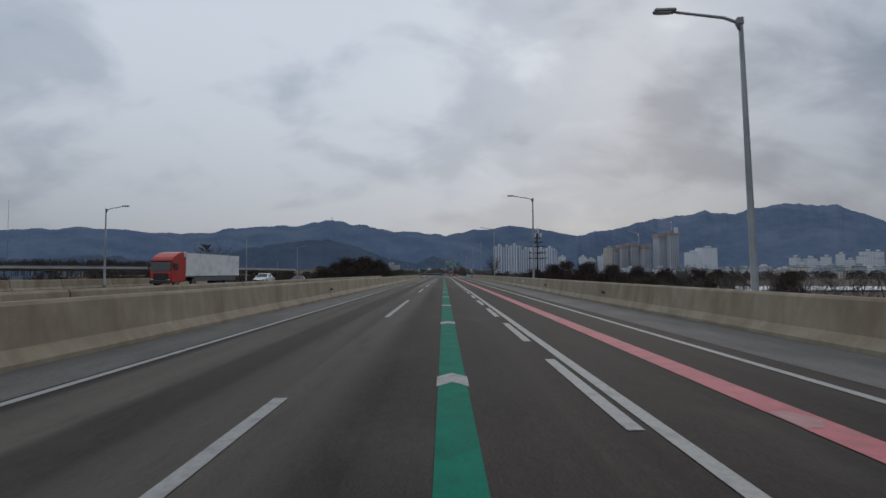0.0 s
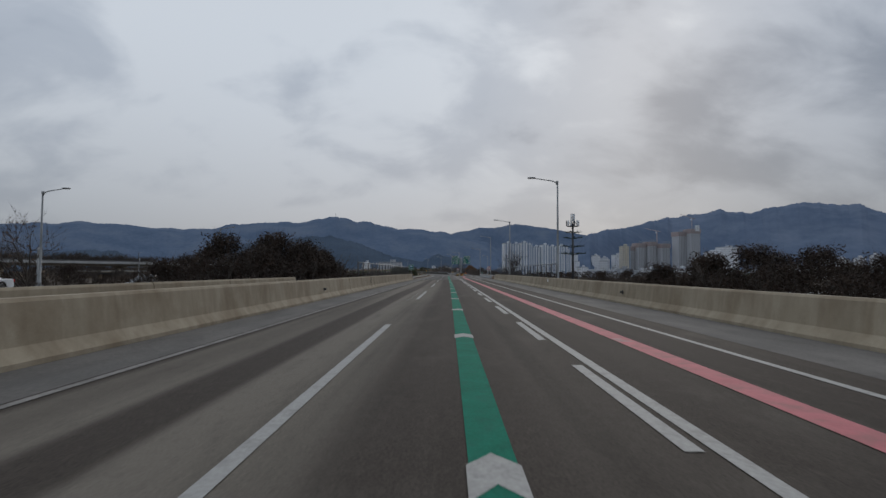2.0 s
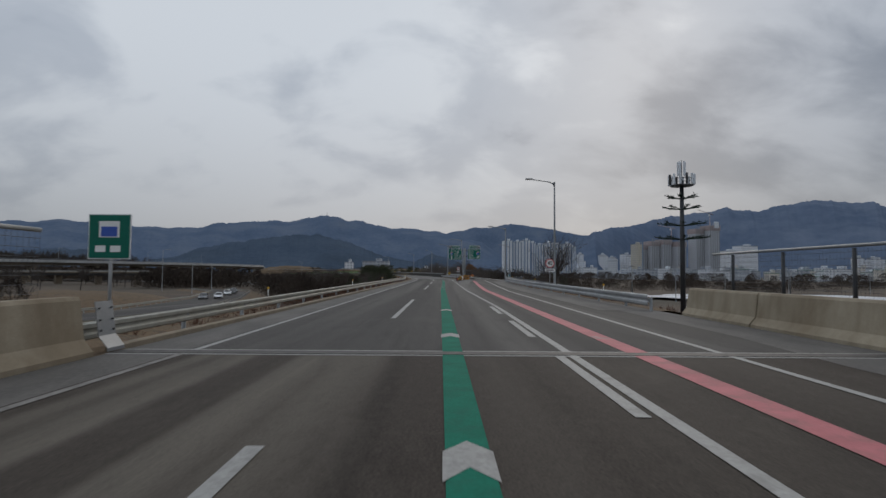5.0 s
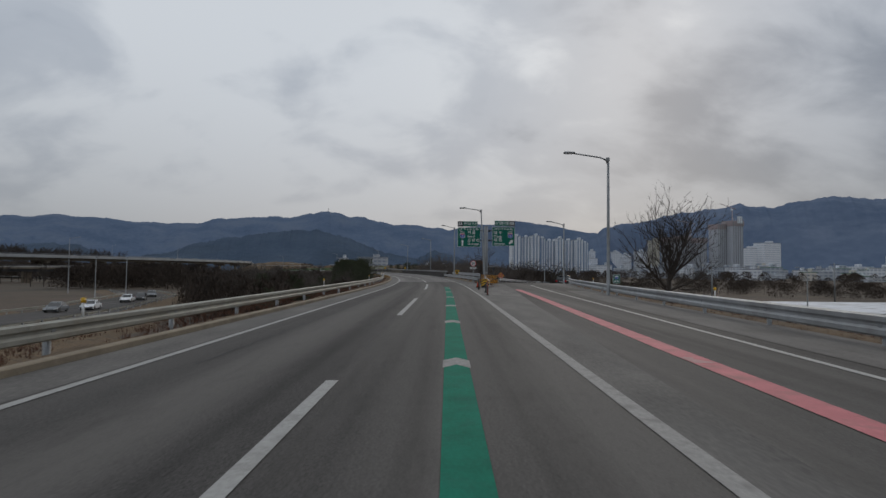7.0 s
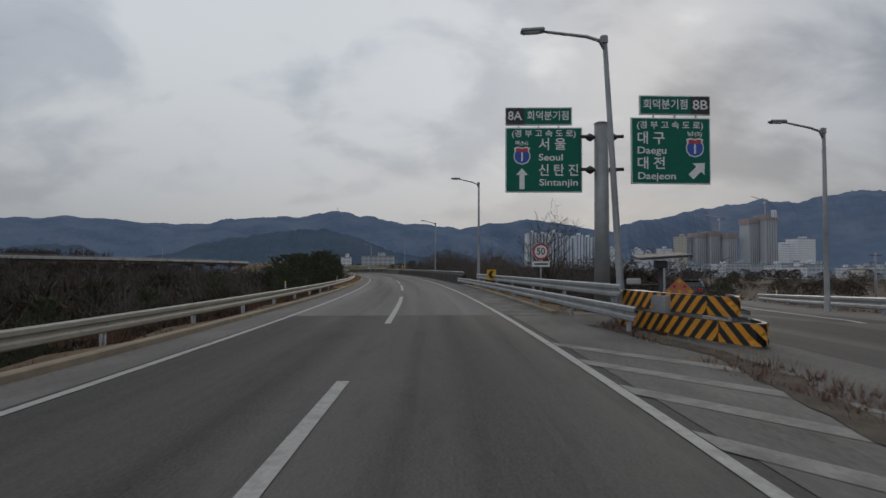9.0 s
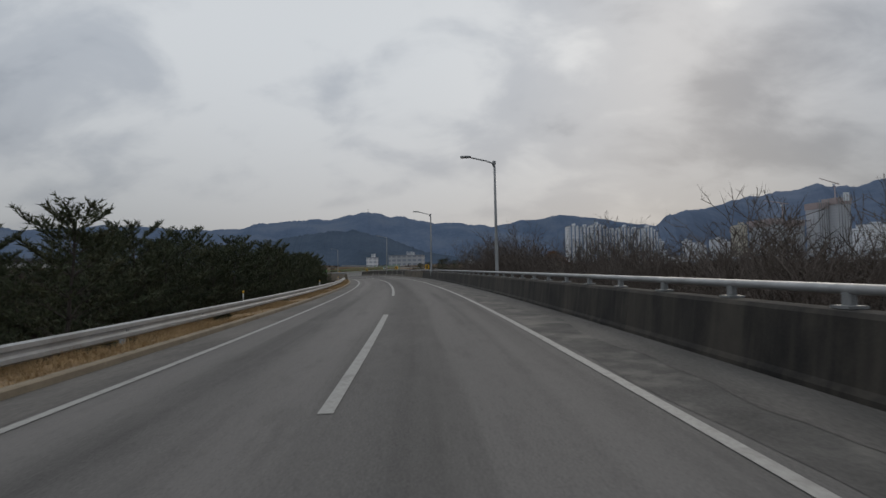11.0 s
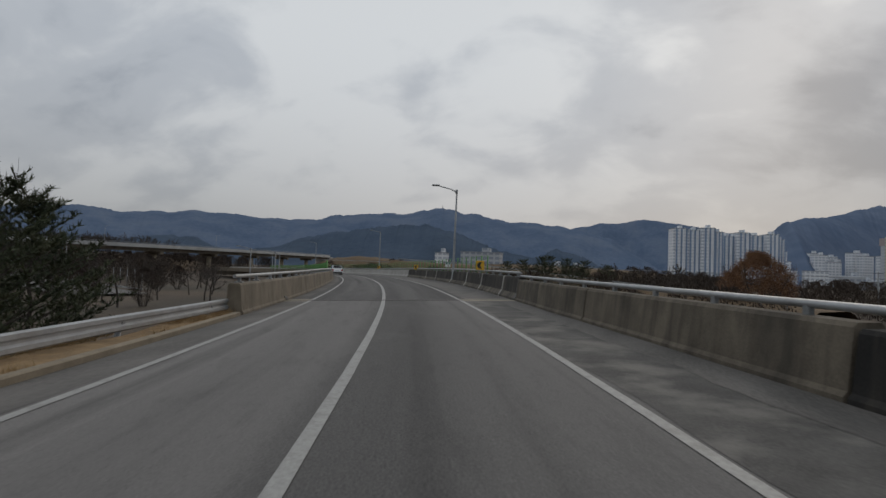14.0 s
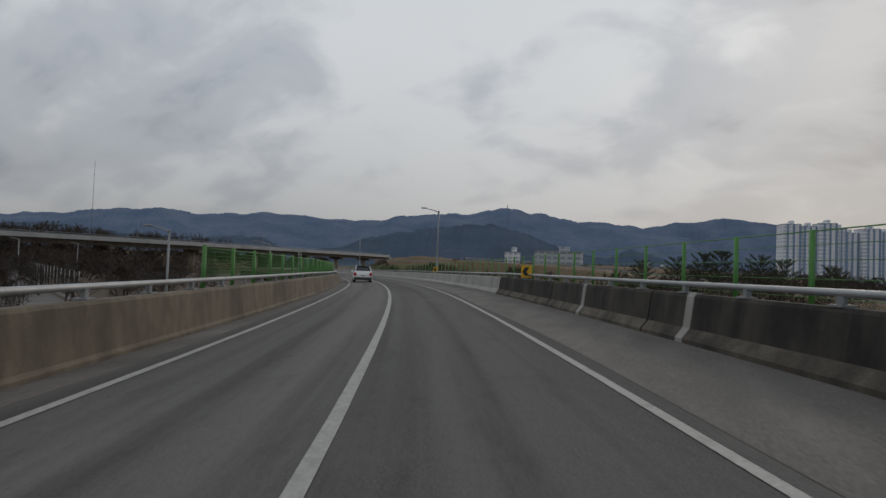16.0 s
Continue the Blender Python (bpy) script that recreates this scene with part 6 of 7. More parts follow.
# scrub outside the bend
P_ = []
for i in range(104):
    s, lat = rng.uniform(262, 333), 8.8 + 9 * rng.random() ** 1.4
    p = main.at(s, lat)
    top = (rng.uniform(1.8, 3.7) if s < 299 else rng.uniform(2.8, 5.9)) - 0.08 * max(0.0, 12 - lat)
    P_.append((p.x, p.y, -4.6, rng.randrange(5), top + 4.6))
for i in range(20):
    s, lat = rng.uniform(242, 292), -rng.uniform(8.5, 16)
    p = main.at(s, lat)
    P_.append((p.x, p.y, -5.0, rng.randrange(3), rng.uniform(0.72, 0.95)))
for i in range(14):
    s, lat = rng.uniform(248, 270), rng.uniform(8.5, 16)
    p = main.at(s, lat)
    P_.append((p.x, p.y, -4.8, rng.randrange(3), rng.uniform(0.7, 0.95)))
spread_out(scrub, P_)
# pines inside the bend
P_ = []
for i in range(48):
    s = 277 + 61 * (i + rng.uniform(-0.5, 0.5)) / 48
    lat = -(rng.uniform(8.0, 9.2) if i % 2 else rng.uniform(9.5, 14))
    p = main.at(s, lat)
    top = float(np.interp(s, (279, 300, 318, 330, 338), (3.4, 3.6, 3.6, 3.6, 3.1))) + rng.uniform(-0.9, 0.3) 
    P_.append((p.x, p.y, -4.6 - 0.06 * (-lat - 7), rng.randrange(3), top + 4.6 + 0.06 * (-lat - 7)))
for s, lat, top in ((341.5, -8.5, 3.6), (344, -9.8, 3.2), (262, -8.5, 1.6), (266, -9.5, 1.9), (270, -9, 2.0), (256, -12, 1.0), (249, -13, 0.4), (244, -15, 0.2), (240, -12.5, -0.4), (252, -17, 0.7), (234, -16, -0.6), (246, -20, 0.8)):
    p = main.at(s, lat)
    P_.append((p.x, p.y, -5.0, rng.randrange(3), top + 5.0))
for x, y, top in ((-19, 442, 4.8), (-24, 440, 3.8), (-15.5, 439, 4.2), (-21, 446, 4.6), (-12, 444, 4.0), (-28, 446, 3.4), (-8, 442, 3.2), (62, 470, 1.5), (70, 474, 2.0), (55, 150, 1.5), (95, 210, 1.5), (38, 300, 0.5)):
    P_.append((x, y, LOW, rng.randrange(3), top + 6))
spread_out(pines, P_)
# far reddish rows
P_ = []
for i in range(230):
    P_.append((rng.uniform(-470, -292), rng.uniform(470, 680), 1.0, rng.randrange(2), rng.uniform(1.6, 2.1)))
for i in range(60):
    P_.append((rng.uniform(-330, -120), rng.uniform(240, 420), LOW, rng.randrange(2), rng.uniform(0.9, 1.3)))
for i in range(50):
    P_.append((rng.uniform(-100, 60), rng.uniform(560, 700), LOW, rng.randrange(2), rng.uniform(1.0, 1.6)))
joined("far_red_woods", redwood, P_, "far rows of reddish-brown bare trees")
for ob in bare_small + redwood:
    for ch in list(ob.children):
        bpy.data.objects.remove(ch)
    bpy.data.objects.remove(ob)
tufts("plain_reeds", main, 160, 330, 13, 38, 4200, 1.5, grass, "straw-coloured reeds over the river plain", 18, LOW + 0.1)
tufts("plain_weeds", main, 60, 330, 14, 44, 5200, 1.0, twig_red, "brown weeds over the river plain", 17, LOW + 0.1)

# old snow and ice on the river flat
bm = bmesh.new()
for (cx, cy, rx, ry, sd) in ((97, 283, 38, 21, 1), (150, 215, 60, 26, 2), (70, 236, 22, 6, 3), (170, 120, 70, 30, 4)):
    c = bm.verts.new((cx, cy, LOW + 0.9))
    ring = []
    for k in range(40):
        a = k * math.tau / 40
        r = 1 + 0.35 * noise.noise(Vector((math.cos(a) * 1.7, math.sin(a) * 1.7, sd)))
        ring.append(bm.verts.new((cx + rx * r * math.cos(a), cy + ry * r * math.sin(a), LOW + 0.75)))
    for k in range(40):
        bm.faces.new((c, ring[k], ring[(k + 1) % 40]))
tagged(part("snow_patches", bm, snow), "old snow and ice on the river flat", "snow", kind="stuff")


# ---- the opposite carriageway ----
def opposite(y):
    return float(np.interp(y, (-120, 84, 150, 200, 258, 300, 330), (-22.5, -22.5, -28, -38, -55, -68, -92))), float(np.interp(y, (-120, 84, 150, 200, 258, 300, 330), (0, 0, -2.2, -4.0, -5.4, -5.4, -5.5)))


bm = bmesh.new()
lane = bm.loops.layers.uv.new("lane")
rows = []
for y in along(-120, 330, 6):
    c, z = opposite(y)
    w = 13.2 if y < 84 else float(np.interp(y, (84, 110, 330), (13.2, 6.5, 5.5)))
    rows.append([bm.verts.new((c + x, y, z)) for x in (-w, -w / 2, 0, w / 2, w)])
for r, q in zip(rows, rows[1:]):
    for k in range(4):
        f = bm.faces.new((r[k], r[k + 1], q[k + 1], q[k]))
        for lp in f.loops:
            lp[lane].uv = (lp.vert.co.x, lp.vert.co.y)
tagged(part("road_opposite", bm, asphalt), "grey asphalt of the opposite carriageway", "road", kind="structure")
opp = Way(-9.3, -120, 0.0, (-120, 600), (0, 0), 214, start=-120)
opp.banked = 0.0
barrier("barrier_opposite", -1, -118, 84, 6.0, lambda s: -0.25, 1.0, concrete, "stained concrete parapet of the opposite bridge", opp)
barrier("barrier_opposite_far", -1, -118, 84, 6.0, lambda s: -26.3, 0.95, concrete, "far concrete parapet of the opposite bridge", opp)
bm = bmesh.new()
add_box(bm, (-22.5, -18, -0.7), (27.2, 204, 1.3))
tagged(part("deck_opposite", bm, grey_concrete), "concrete deck of the opposite bridge", "bridge", kind="structure")
# banks below the road beyond the bridge
for side, nm in ((-1, "bank_outer"), (1, "bank_inner")):
    bm = bmesh.new()
    rows = []
    for y in along(84, 330, 5):
        c, z = opposite(y)
        w = float(np.interp(y, (84, 110, 330), (13.2, 6.5, 5.5)))
        row = []
        for k, (d, zz) in enumerate(((0, -0.02), (1.5, -0.2), (5, -1.2 if z > -3 else -0.6), (12, LOW - z - 0.4))):
            v = Vector((c + side * (w + d), y, z + zz))
            v.z += 0.25 * k * noise.noise(v / 3.1)
            row.append(bm.verts.new(v))
        rows.append(row)
    for r, q in zip(rows, rows[1:]):
        for k in range(3):
            f = bm.faces.new((r[k], r[k + 1], q[k + 1], q[k]))
            f.smooth = True
    bmesh.ops.recalc_face_normals(bm, faces=bm.faces[:])
    tagged(part(nm, bm, soil), "bank of brown withered grass beside the lower road", "verge", kind="structure")


class Bend:
    """The lower road's edge, for rails."""

    banked = 0.0

    def at(self, s, lat=0.0, z=0.0):
        c, zz = opposite(s)
        return Vector((c + lat, s, zz + z))

    def put(self, s, lat=0.0, z=0.0, rz=0.0):
        return Matrix.Translation(self.at(s, lat, z))


lower = Bend()
guard_rail("guard_rail_lower", 1, 112, 320, lambda s: 6.0, 0.5, "grey guard rail of the lower road", cream_steel, lower)
guard_rail("guard_rail_lower_far", -1, 112, 320, lambda s: -6.0, 0.5, "far guard rail of the lower road", cream_steel, lower)


# ---- wire fences on the bridge ----
def wire_fence(name, side, s0, s1, edge, top_z, step, label, mat, rail_mat, wires, thick=0.045, way=main):
    top = thing(name, label, "fence", Matrix())
    bm = tube((0, 0, 0), (0, 0, top_z - 0.5), thick, n=8)
    me = bpy.data.meshes.new("post")
    bm.to_mesh(me)
    bm.free()
    me.materials.append(mat)
    s = s0
    while s <= s1:
        ob = part_of("post", me, None, top)
        ob.matrix_world = way.put(s, edge(s), 0.5)
        s += step
    for z, r in wires:
        bm = pipe([way.at(q, edge(q), z) for q in along(s0, s1, step)], r, 5)
        part("rail" if r > 0.02 else "wire", bm, rail_mat if r > 0.02 else mat, top)
    return top


FENCE = [(2.05, 0.04), (0.75, 0.03)] + [(0.9 + 0.145 * k, 0.004) for k in range(8)]
wire_fence("fence_west", -1, 90, 138, lambda s: left_edge(s) - 0.62, 2.07, 2.4, "dark steel fence with a pale top rail on the parapet", dark_steel, pole_steel, FENCE)
wire_fence("fence_east", 1, 93, 147, lambda s: right_edge(s) + 0.62, 2.0, 2.4, "dark steel fence with a pale top rail on the parapet", dark_steel, pole_steel, FENCE)
# mesh between the fence posts: upright wires
for nm, side, s0, s1, edge in (("fence_mesh_west", -1, 90, 138, lambda s: left_edge(s) - 0.62), ("fence_mesh_east", 1, 93, 147, lambda s: right_edge(s) + 0.62)):
    vs, fs = [], []
    for q in along(s0, s1, 0.11):
        i = len(vs)
        a, b = main.at(q - 0.003, edge(q), 0.75), main.at(q + 0.003, edge(q), 2.03)
        vs += [a, a + Vector((0, 0.007, 0)), b + Vector((0, 0.007, 0)), b]
        fs.append((i, i + 1, i + 2, i + 3))
    tagged(new(nm, mesh_of(nm, vs, fs, dark_steel)), "fine upright wires of the bridge fence", "fence", kind="stuff")

fence_green = material("fence_green_paint", (0.045, 0.17, 0.03), (0.08, 0.26, 0.05), 0.5, 3.0, 40.0, 0.05, 0.003)
wire_fence("green_fence_east", 1, 363, 505, lambda s: right_edge(s) + 1.15, 2.1, 2.0, "green steel posts strung with wires beside the viaduct", fence_green, fence_green, [(2.08, 0.012), (1.85, 0.006), (1.6, 0.006), (1.3, 0.006), (1.0, 0.006)], 0.045)
wire_fence("green_fence_inner", -1, 384.75, 505, lambda s: left_edge(s) - 0.75, 1.98, 2.35, "green steel fence with close mesh inside the bend", fence_green, fence_green, [(1.9, 0.015), (1.1, 0.012)] + [(1.1 + 0.1 * k, 0.006) for k in range(1, 8)], 0.055)
vs, fs = [], []
for q in along(384.75, 505, 0.09):
    i = len(vs)
    a, b = main.at(q, left_edge(q) - 0.75, 1.1), main.at(q, left_edge(q) - 0.75, 1.9)
    d = Vector((0.003, 0.009, 0))
    vs += [a, a + d, b + d, b]
    fs.append((i, i + 1, i + 2, i + 3))
tagged(new("green_mesh", mesh_of("green_mesh", vs, fs, fence_green)), "fine green mesh of the inner fence", "fence", kind="stuff")

# pale repaired joints on the dark barrier
for s in (354.0, 360.0, 365.5, 372.3, 381.0, 387.2):
    bm = sweep(main, [(-a, z + (0.012 if z > 0.9 else 0)) for a, z in [(0.015, 0.0), (0.015, 0.08), (-0.145, 0.285), (-0.225, 0.9), (-0.27, 0.965), (-0.4, 0.965), (-0.4, 0.0)]], s - 0.13, s + 0.13, 0.3, shift=lambda q: right_edge(q))
    tagged(part("joint_patch", bm, pale_concrete), "pale mortar patch over a barrier joint", "patch", "joint patches", "structure")


class Line:
    """A straight or bent line through given points, for rails and banks."""

    banked = 0.0

    def __init__(self, *pts):
        self.p = [Vector(p) for p in pts]
        self.u = [0.0]
        for a, b in zip(self.p, self.p[1:]):
            self.u.append(self.u[-1] + (b - a).length)

    def at(self, s, lat=0.0, z=0.0):
        c = Vector([float(np.interp(s, self.u, [q[k] for q in self.p])) for k in range(3)])
        d = self.p[-1] - self.p[0]
        d.z = 0
        d.normalize()
        return c + Vector((d.y, -d.x, 0)) * lat + Vector((0, 0, z))

    def put(self, s, lat=0.0, z=0.0, rz=0.0):
        return Matrix.Translation(self.at(s, lat, z))


# ---- the flyover ----
def flyover():
    top = thing("flyover", "long concrete flyover with steel parapets on round piers", "bridge", Matrix(), kind="structure")
    path = Line((-330, 300, 0), (-268, 400, 0), (-234, 480, 0), (-217, 545, 0), (-209, 620, 0), (-209, 700, 0), (-213, 745, 0))
    end = path.u[-1]

    def run(w0, w1, z0, z1, name, mat):
        part(name, sweep(path, ((w0, z0), (w1, z0), (w1, z1), (w0, z1)), 0, end, 12.0), mat, top)

    run(-6, 6, 5.7, 6.5, "deck", fly_concrete)
    for w in (-4, -1.4, 1.4, 4):
        run(w - 0.4, w + 0.4, 4.0, 5.7, "girder", grey_concrete)
    run(5.6, 6.0, 6.5, 7.35, "parapet", fly_concrete)
    run(-6.0, -5.6, 6.5, 7.35, "parapet", fly_concrete)
    for z in (7.5, 7.95):
        run(5.75, 5.85, z, z + 0.12, "handrail", galvanised)
    for q in along(3, end - 3, 5.0):
        p = path.at(q, 5.8, 7.6)
        part("rail_post", box(p, (0.12, 0.12, 0.8)), galvanised, top)
    for q in along(20, end - 40, 36.0):
        p = path.at(q)
        part("pier", tube((p.x, p.y, LOW - 1), (p.x, p.y, 2.6), 1.3, 1.3, 16), concrete, top)
        part("cap", box((p.x, p.y, 3.3), (9.5, 2.4, 1.4), 0.1), grey_concrete, top)
    p = path.at(end - 4)
    part("abutment", box((p.x, p.y + 3, 0.5), (12.5, 6, 11), 0.1), pale_concrete, top)
    return path


fly_path = flyover()
plain_line = Way(-96, 408, radians(62), (0, 400), (0, 0), 260, start=0)
plain_line.banked = 0.0
bm = bmesh.new()
lane = bm.loops.layers.uv.new("lane")
rows = [[bm.verts.new(plain_line.at(q, a, LOW + 0.45)) for a in (-7, 0, 7)] for q in along(0, 250, 5)]
for r, q in zip(rows, rows[1:]):
    for k in range(2):
        f = bm.faces.new((r[k], r[k + 1], q[k + 1], q[k]))
        for lp in f.loops:
            lp[lane].uv = (lp.vert.co.x, lp.vert.co.y)
tagged(part("road_plain", bm, pale_asphalt), "grey asphalt road crossing the plain below", "road", kind="structure")
guard_rail("guard_rail_plain", 1, 4, 240, lambda s: 7.2, LOW + 0.95, "pale guard rail of the road on the plain", galvanised, plain_line)
for q in (120, 190, 260, 330):
    p = fly_path.at(q, -5.3)
    street_lamp(8.5, 1.8, "grey street lamp on the flyover", p.x, p.y, 6.5, 0)
street_lamp(14.5, 2.2, "tall grey street lamp beside the loop road", -99, 317, LOW, 0)
for x, y in ((-80, 299), (-76, 304)):
    street_lamp(9.4, 1.8, "grey street lamp beside the loop road", x, y, LOW, 0)
for x, y in ((-70, 420), (-84, 446), (-60, 396), (-100, 470), (-150, 455), (-130, 430)):
    street_lamp(8.6, 1.8, "grey street lamp beside the lower road", x, y, LOW + 0.5, 180)


def mound(name, cx, cy, rx, ry, h, mat, label):
    bm = bmesh.new()
    rows = []
    for j in range(13):
        f = j / 12
        row = []
        for k in range(48):
            t = k * math.tau / 48
            r = 1 - f
            x, y = cx + rx * r * math.cos(t), cy + ry * r * math.sin(t)
            z = LOW - 0.4 + h * (1 - r ** 2.2) * (1 + 0.12 * noise.noise(Vector((x / 9, y / 9, 1))))
            row.append(bm.verts.new((x, y, z)))
        rows.append(row)
    for r, q in zip(rows, rows[1:]):
        for k in range(48):
            f = bm.faces.new((r[k], r[(k + 1) % 48], q[(k + 1) % 48], q[k]))
            f.smooth = True
    tagged(part(name, bm, mat), label, "bank", kind="structure")


mound("bank_abutment", -172, 738, 60, 44, 13.6, soil, "brown earth bank where the flyover lands")
mound("bank_far_road", -40, 650, 150, 26, 10.3, soil, "long brown bank carrying a far road")
far_road = Way(-170, 640, radians(-88), (0, 900), (0, 0), 360, start=0)
far_road.banked = 0.0
guard_rail("guard_rail_far", 1, 2, 300, lambda s: 0.0, 3.2, "pale guard rail of the far road on its bank", galvanised, far_road, 8.0)
mound("bank_loop", -75, 235, 22, 30, 3.6, soil, "low mound of brown grass inside the loop road")


mound("bank_red_woods", -340, 610, 130, 110, 10, soil, "wooded rise beyond the flyover")


# ---- a low viaduct over the loop road, and a side road on its bank ----
low_line = Line((-262, 425, 0.2), (-215, 405, 0.5), (-170, 396, 0.7), (-136, 391, 0.8))
top = thing("low_viaduct", "low concrete viaduct with a pale steel railing", "bridge", Matrix(), kind="structure")
part("deck", sweep(low_line, ((-4, -0.9), (4, -0.9), (4, -0.2), (-4, -0.2)), 0, 125, 6.0), grey_concrete, top)
part("girder", sweep(low_line, ((-2.5, -2.0), (2.5, -2.0), (2.5, -0.9), (-2.5, -0.9)), 0, 125, 6.0), dark_steel, top)
part("parapet", sweep(low_line, ((3.7, -0.2), (4, -0.2), (4, 0.3), (3.7, 0.3)), 0, 125, 6.0), pale_concrete, top)
part("handrail", sweep(low_line, ((3.8, 0.55), (3.9, 0.55), (3.9, 0.66), (3.8, 0.66)), 0, 125, 6.0), galvanised, top)
for s in along(2, 123, 3.0):
    p = low_line.at(s, 3.85, 0.45)
    part("rail_post", box(p, (0.08, 0.08, 0.36)), galvanised, top)
for s in (22, 46, 70, 94, 116):
    p = low_line.at(s)
    part("pier", box((p.x, p.y, (LOW - 1 + p.z - 2.0) / 2), (1.2, 4.5, p.z - 2.0 - LOW + 1), 0.1), grey_concrete, top)
side_line = Line((-70, 506, 3.3), (-44, 495, 2.4), (-23, 470, 1.0), (-4, 445, -0.6), (20, 410, -2.5))
bm = bmesh.new()
rows = []
for s in along(0, side_line.u[-1], 4.0):
    row = []
    for k, (d, z) in enumerate(((-14, -8.0), (-4.2, -0.3), (4.2, -0.3), (5.5, -0.7), (16, -8.0))):
        v = side_line.at(s, d, z)
        v.z = max(v.z + 0.2 * noise.noise(v / 2.7), LOW - 0.6)
        row.append(bm.verts.new(v))
    rows.append(row)
for r, q in zip(rows, rows[1:]):
    for k in range(4):
        bm.faces.new((r[k], r[k + 1], q[k + 1], q[k])).smooth = True
bmesh.ops.recalc_face_normals(bm, faces=bm.faces[:])
tagged(part("bank_side_road", bm, soil), "bank of withered grass below a side road", "verge", kind="structure")
guard_rail("guard_rail_bank", 1, 2, side_line.u[-1] - 4, lambda s: 4.4, 0.35, "pale guard rail of the side road on its bank", galvanised, side_line)


# ---- buildings ----
def facade(name, wall, pane, floor=2.9, bay=3.2, frac=(0.45, 0.55)):
    """A wall for far buildings: recessed-looking rows of panes by the building's own measure."""
    mt = bpy.data.materials.new(name)
    mt.use_nodes = True
    nt = mt.node_tree
    n, ln = nt.nodes.new, nt.links.new
    bs = nt.nodes["Principled BSDF"]
    tc = n("ShaderNodeTexCoord")
    sep = n("ShaderNodeSeparateXYZ")
    ln(tc.outputs["Object"], sep.inputs[0])

    def m(op, a, b=None):
        q = n("ShaderNodeMath")
        q.operation = op
        for i, v in enumerate((a, b)):
            if v is None:
                continue
            if isinstance(v, (int, float)):
                q.inputs[i].default_value = v
            else:
                ln(v, q.inputs[i])
        return q.outputs[0]

    across = m("ADD", sep.outputs[0], sep.outputs[1])
    u = m("FRACT", m("DIVIDE", m("ADD", across, 500.0), bay))
    v = m("FRACT", m("DIVIDE", m("ADD", sep.outputs[2], 0.01), floor))
    inside = m("MULTIPLY", m("LESS_THAN", m("ABSOLUTE", m("SUBTRACT", u, 0.5)), frac[0] / 1.0 * 0.5 + 0.12), m("LESS_THAN", m("ABSOLUTE", m("SUBTRACT", v, 0.5)), frac[1] * 0.5))
    nz = n("ShaderNodeTexNoise")
    nz.inputs["Scale"].default_value = 0.12
    ln(tc.outputs["Object"], nz.inputs["Vector"])
    a = n("ShaderNodeMixRGB")
    a.inputs[1].default_value, a.inputs[2].default_value = (*wall, 1), (*(c * 0.8 for c in wall), 1)
    ln(nz.outputs["Fac"], a.inputs[0])
    mx = n("ShaderNodeMixRGB")
    mx.inputs[2].default_value = (*pane, 1)
    ln(inside, mx.inputs[0])
    ln(a.outputs[0], mx.inputs[1])
    ln(mx.outputs[0], bs.inputs["Base Color"])
    bs.inputs["Roughness"].default_value = 0.7
    return mt


# Most of these colours carry distance haze: lightened, bluish walls with washed-out panes.
white_wall = facade("white_apartment_wall_hazed", (0.88, 0.90, 0.93), (0.48, 0.53, 0.60), 2.9, 3.2, (0.3, 0.5))
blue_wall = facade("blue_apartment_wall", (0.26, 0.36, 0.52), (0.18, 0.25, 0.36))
grey_wall = facade("scaffolded_wall_hazed", (0.56, 0.58, 0.62), (0.44, 0.47, 0.52), 3.0, 4.0, (0.6, 0.5))
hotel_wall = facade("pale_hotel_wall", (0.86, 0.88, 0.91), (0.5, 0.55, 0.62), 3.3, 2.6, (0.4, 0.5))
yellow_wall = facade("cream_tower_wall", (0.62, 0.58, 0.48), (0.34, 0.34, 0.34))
town_wall = facade("pale_town_wall_hazed", (0.78, 0.80, 0.83), (0.42, 0.46, 0.52), 3.0, 3.4)
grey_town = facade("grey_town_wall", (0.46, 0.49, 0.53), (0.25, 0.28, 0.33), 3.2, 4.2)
beige_town = facade("beige_town_wall", (0.66, 0.62, 0.56), (0.24, 0.25, 0.27), 3.4, 3.8, (0.3, 0.45))
net_red = plain("pale_red_net", (0.38, 0.32, 0.32), 0.9)
roof_grey = plain("flat_roof_grey", (0.25, 0.27, 0.3), 0.9)
roof_green = plain("green_flat_roof", (0.09, 0.2, 0.13), 0.9)
plain_white = plain("far_white_panel", (0.70, 0.74, 0.78), 0.7)


def block(name, label, x, y, w, d, h, mat, rz=0.0, roof=None, group="", steps=0, base=LOW):
    """A far building: wall, roof slab, lift house and, for slabs of flats, stair cores and edge fins."""
    top = thing(name, label, "building", pose(x, y, base, 0, 0, rz), group)
    part("wall", box((0, 0, h / 2), (w, d, h)), mat, top)
    part("roof", box((0, 0, h + 0.3), (w + 0.5, d + 0.5, 0.6)), roof or roof_grey, top)
    part("roof_house", box((w * 0.12, 0, h + 2.0), (max(2.5, w * 0.2), d * 0.5, 3.0)), mat, top)
    for k in range(steps):
        u = (k + 0.5) / steps - 0.5
        part("fin", box((u * w, -d / 2 - 0.5, h / 2 + 0.6), (0.5, 0.9, h + 1.2)), mat, top)
        part("core", box((u * w + w / steps * 0.5 - 0.6, -d / 2 - 0.3, h / 2 + 0.2), (1.3, 0.5, h)), blue_wall, top)
    return top


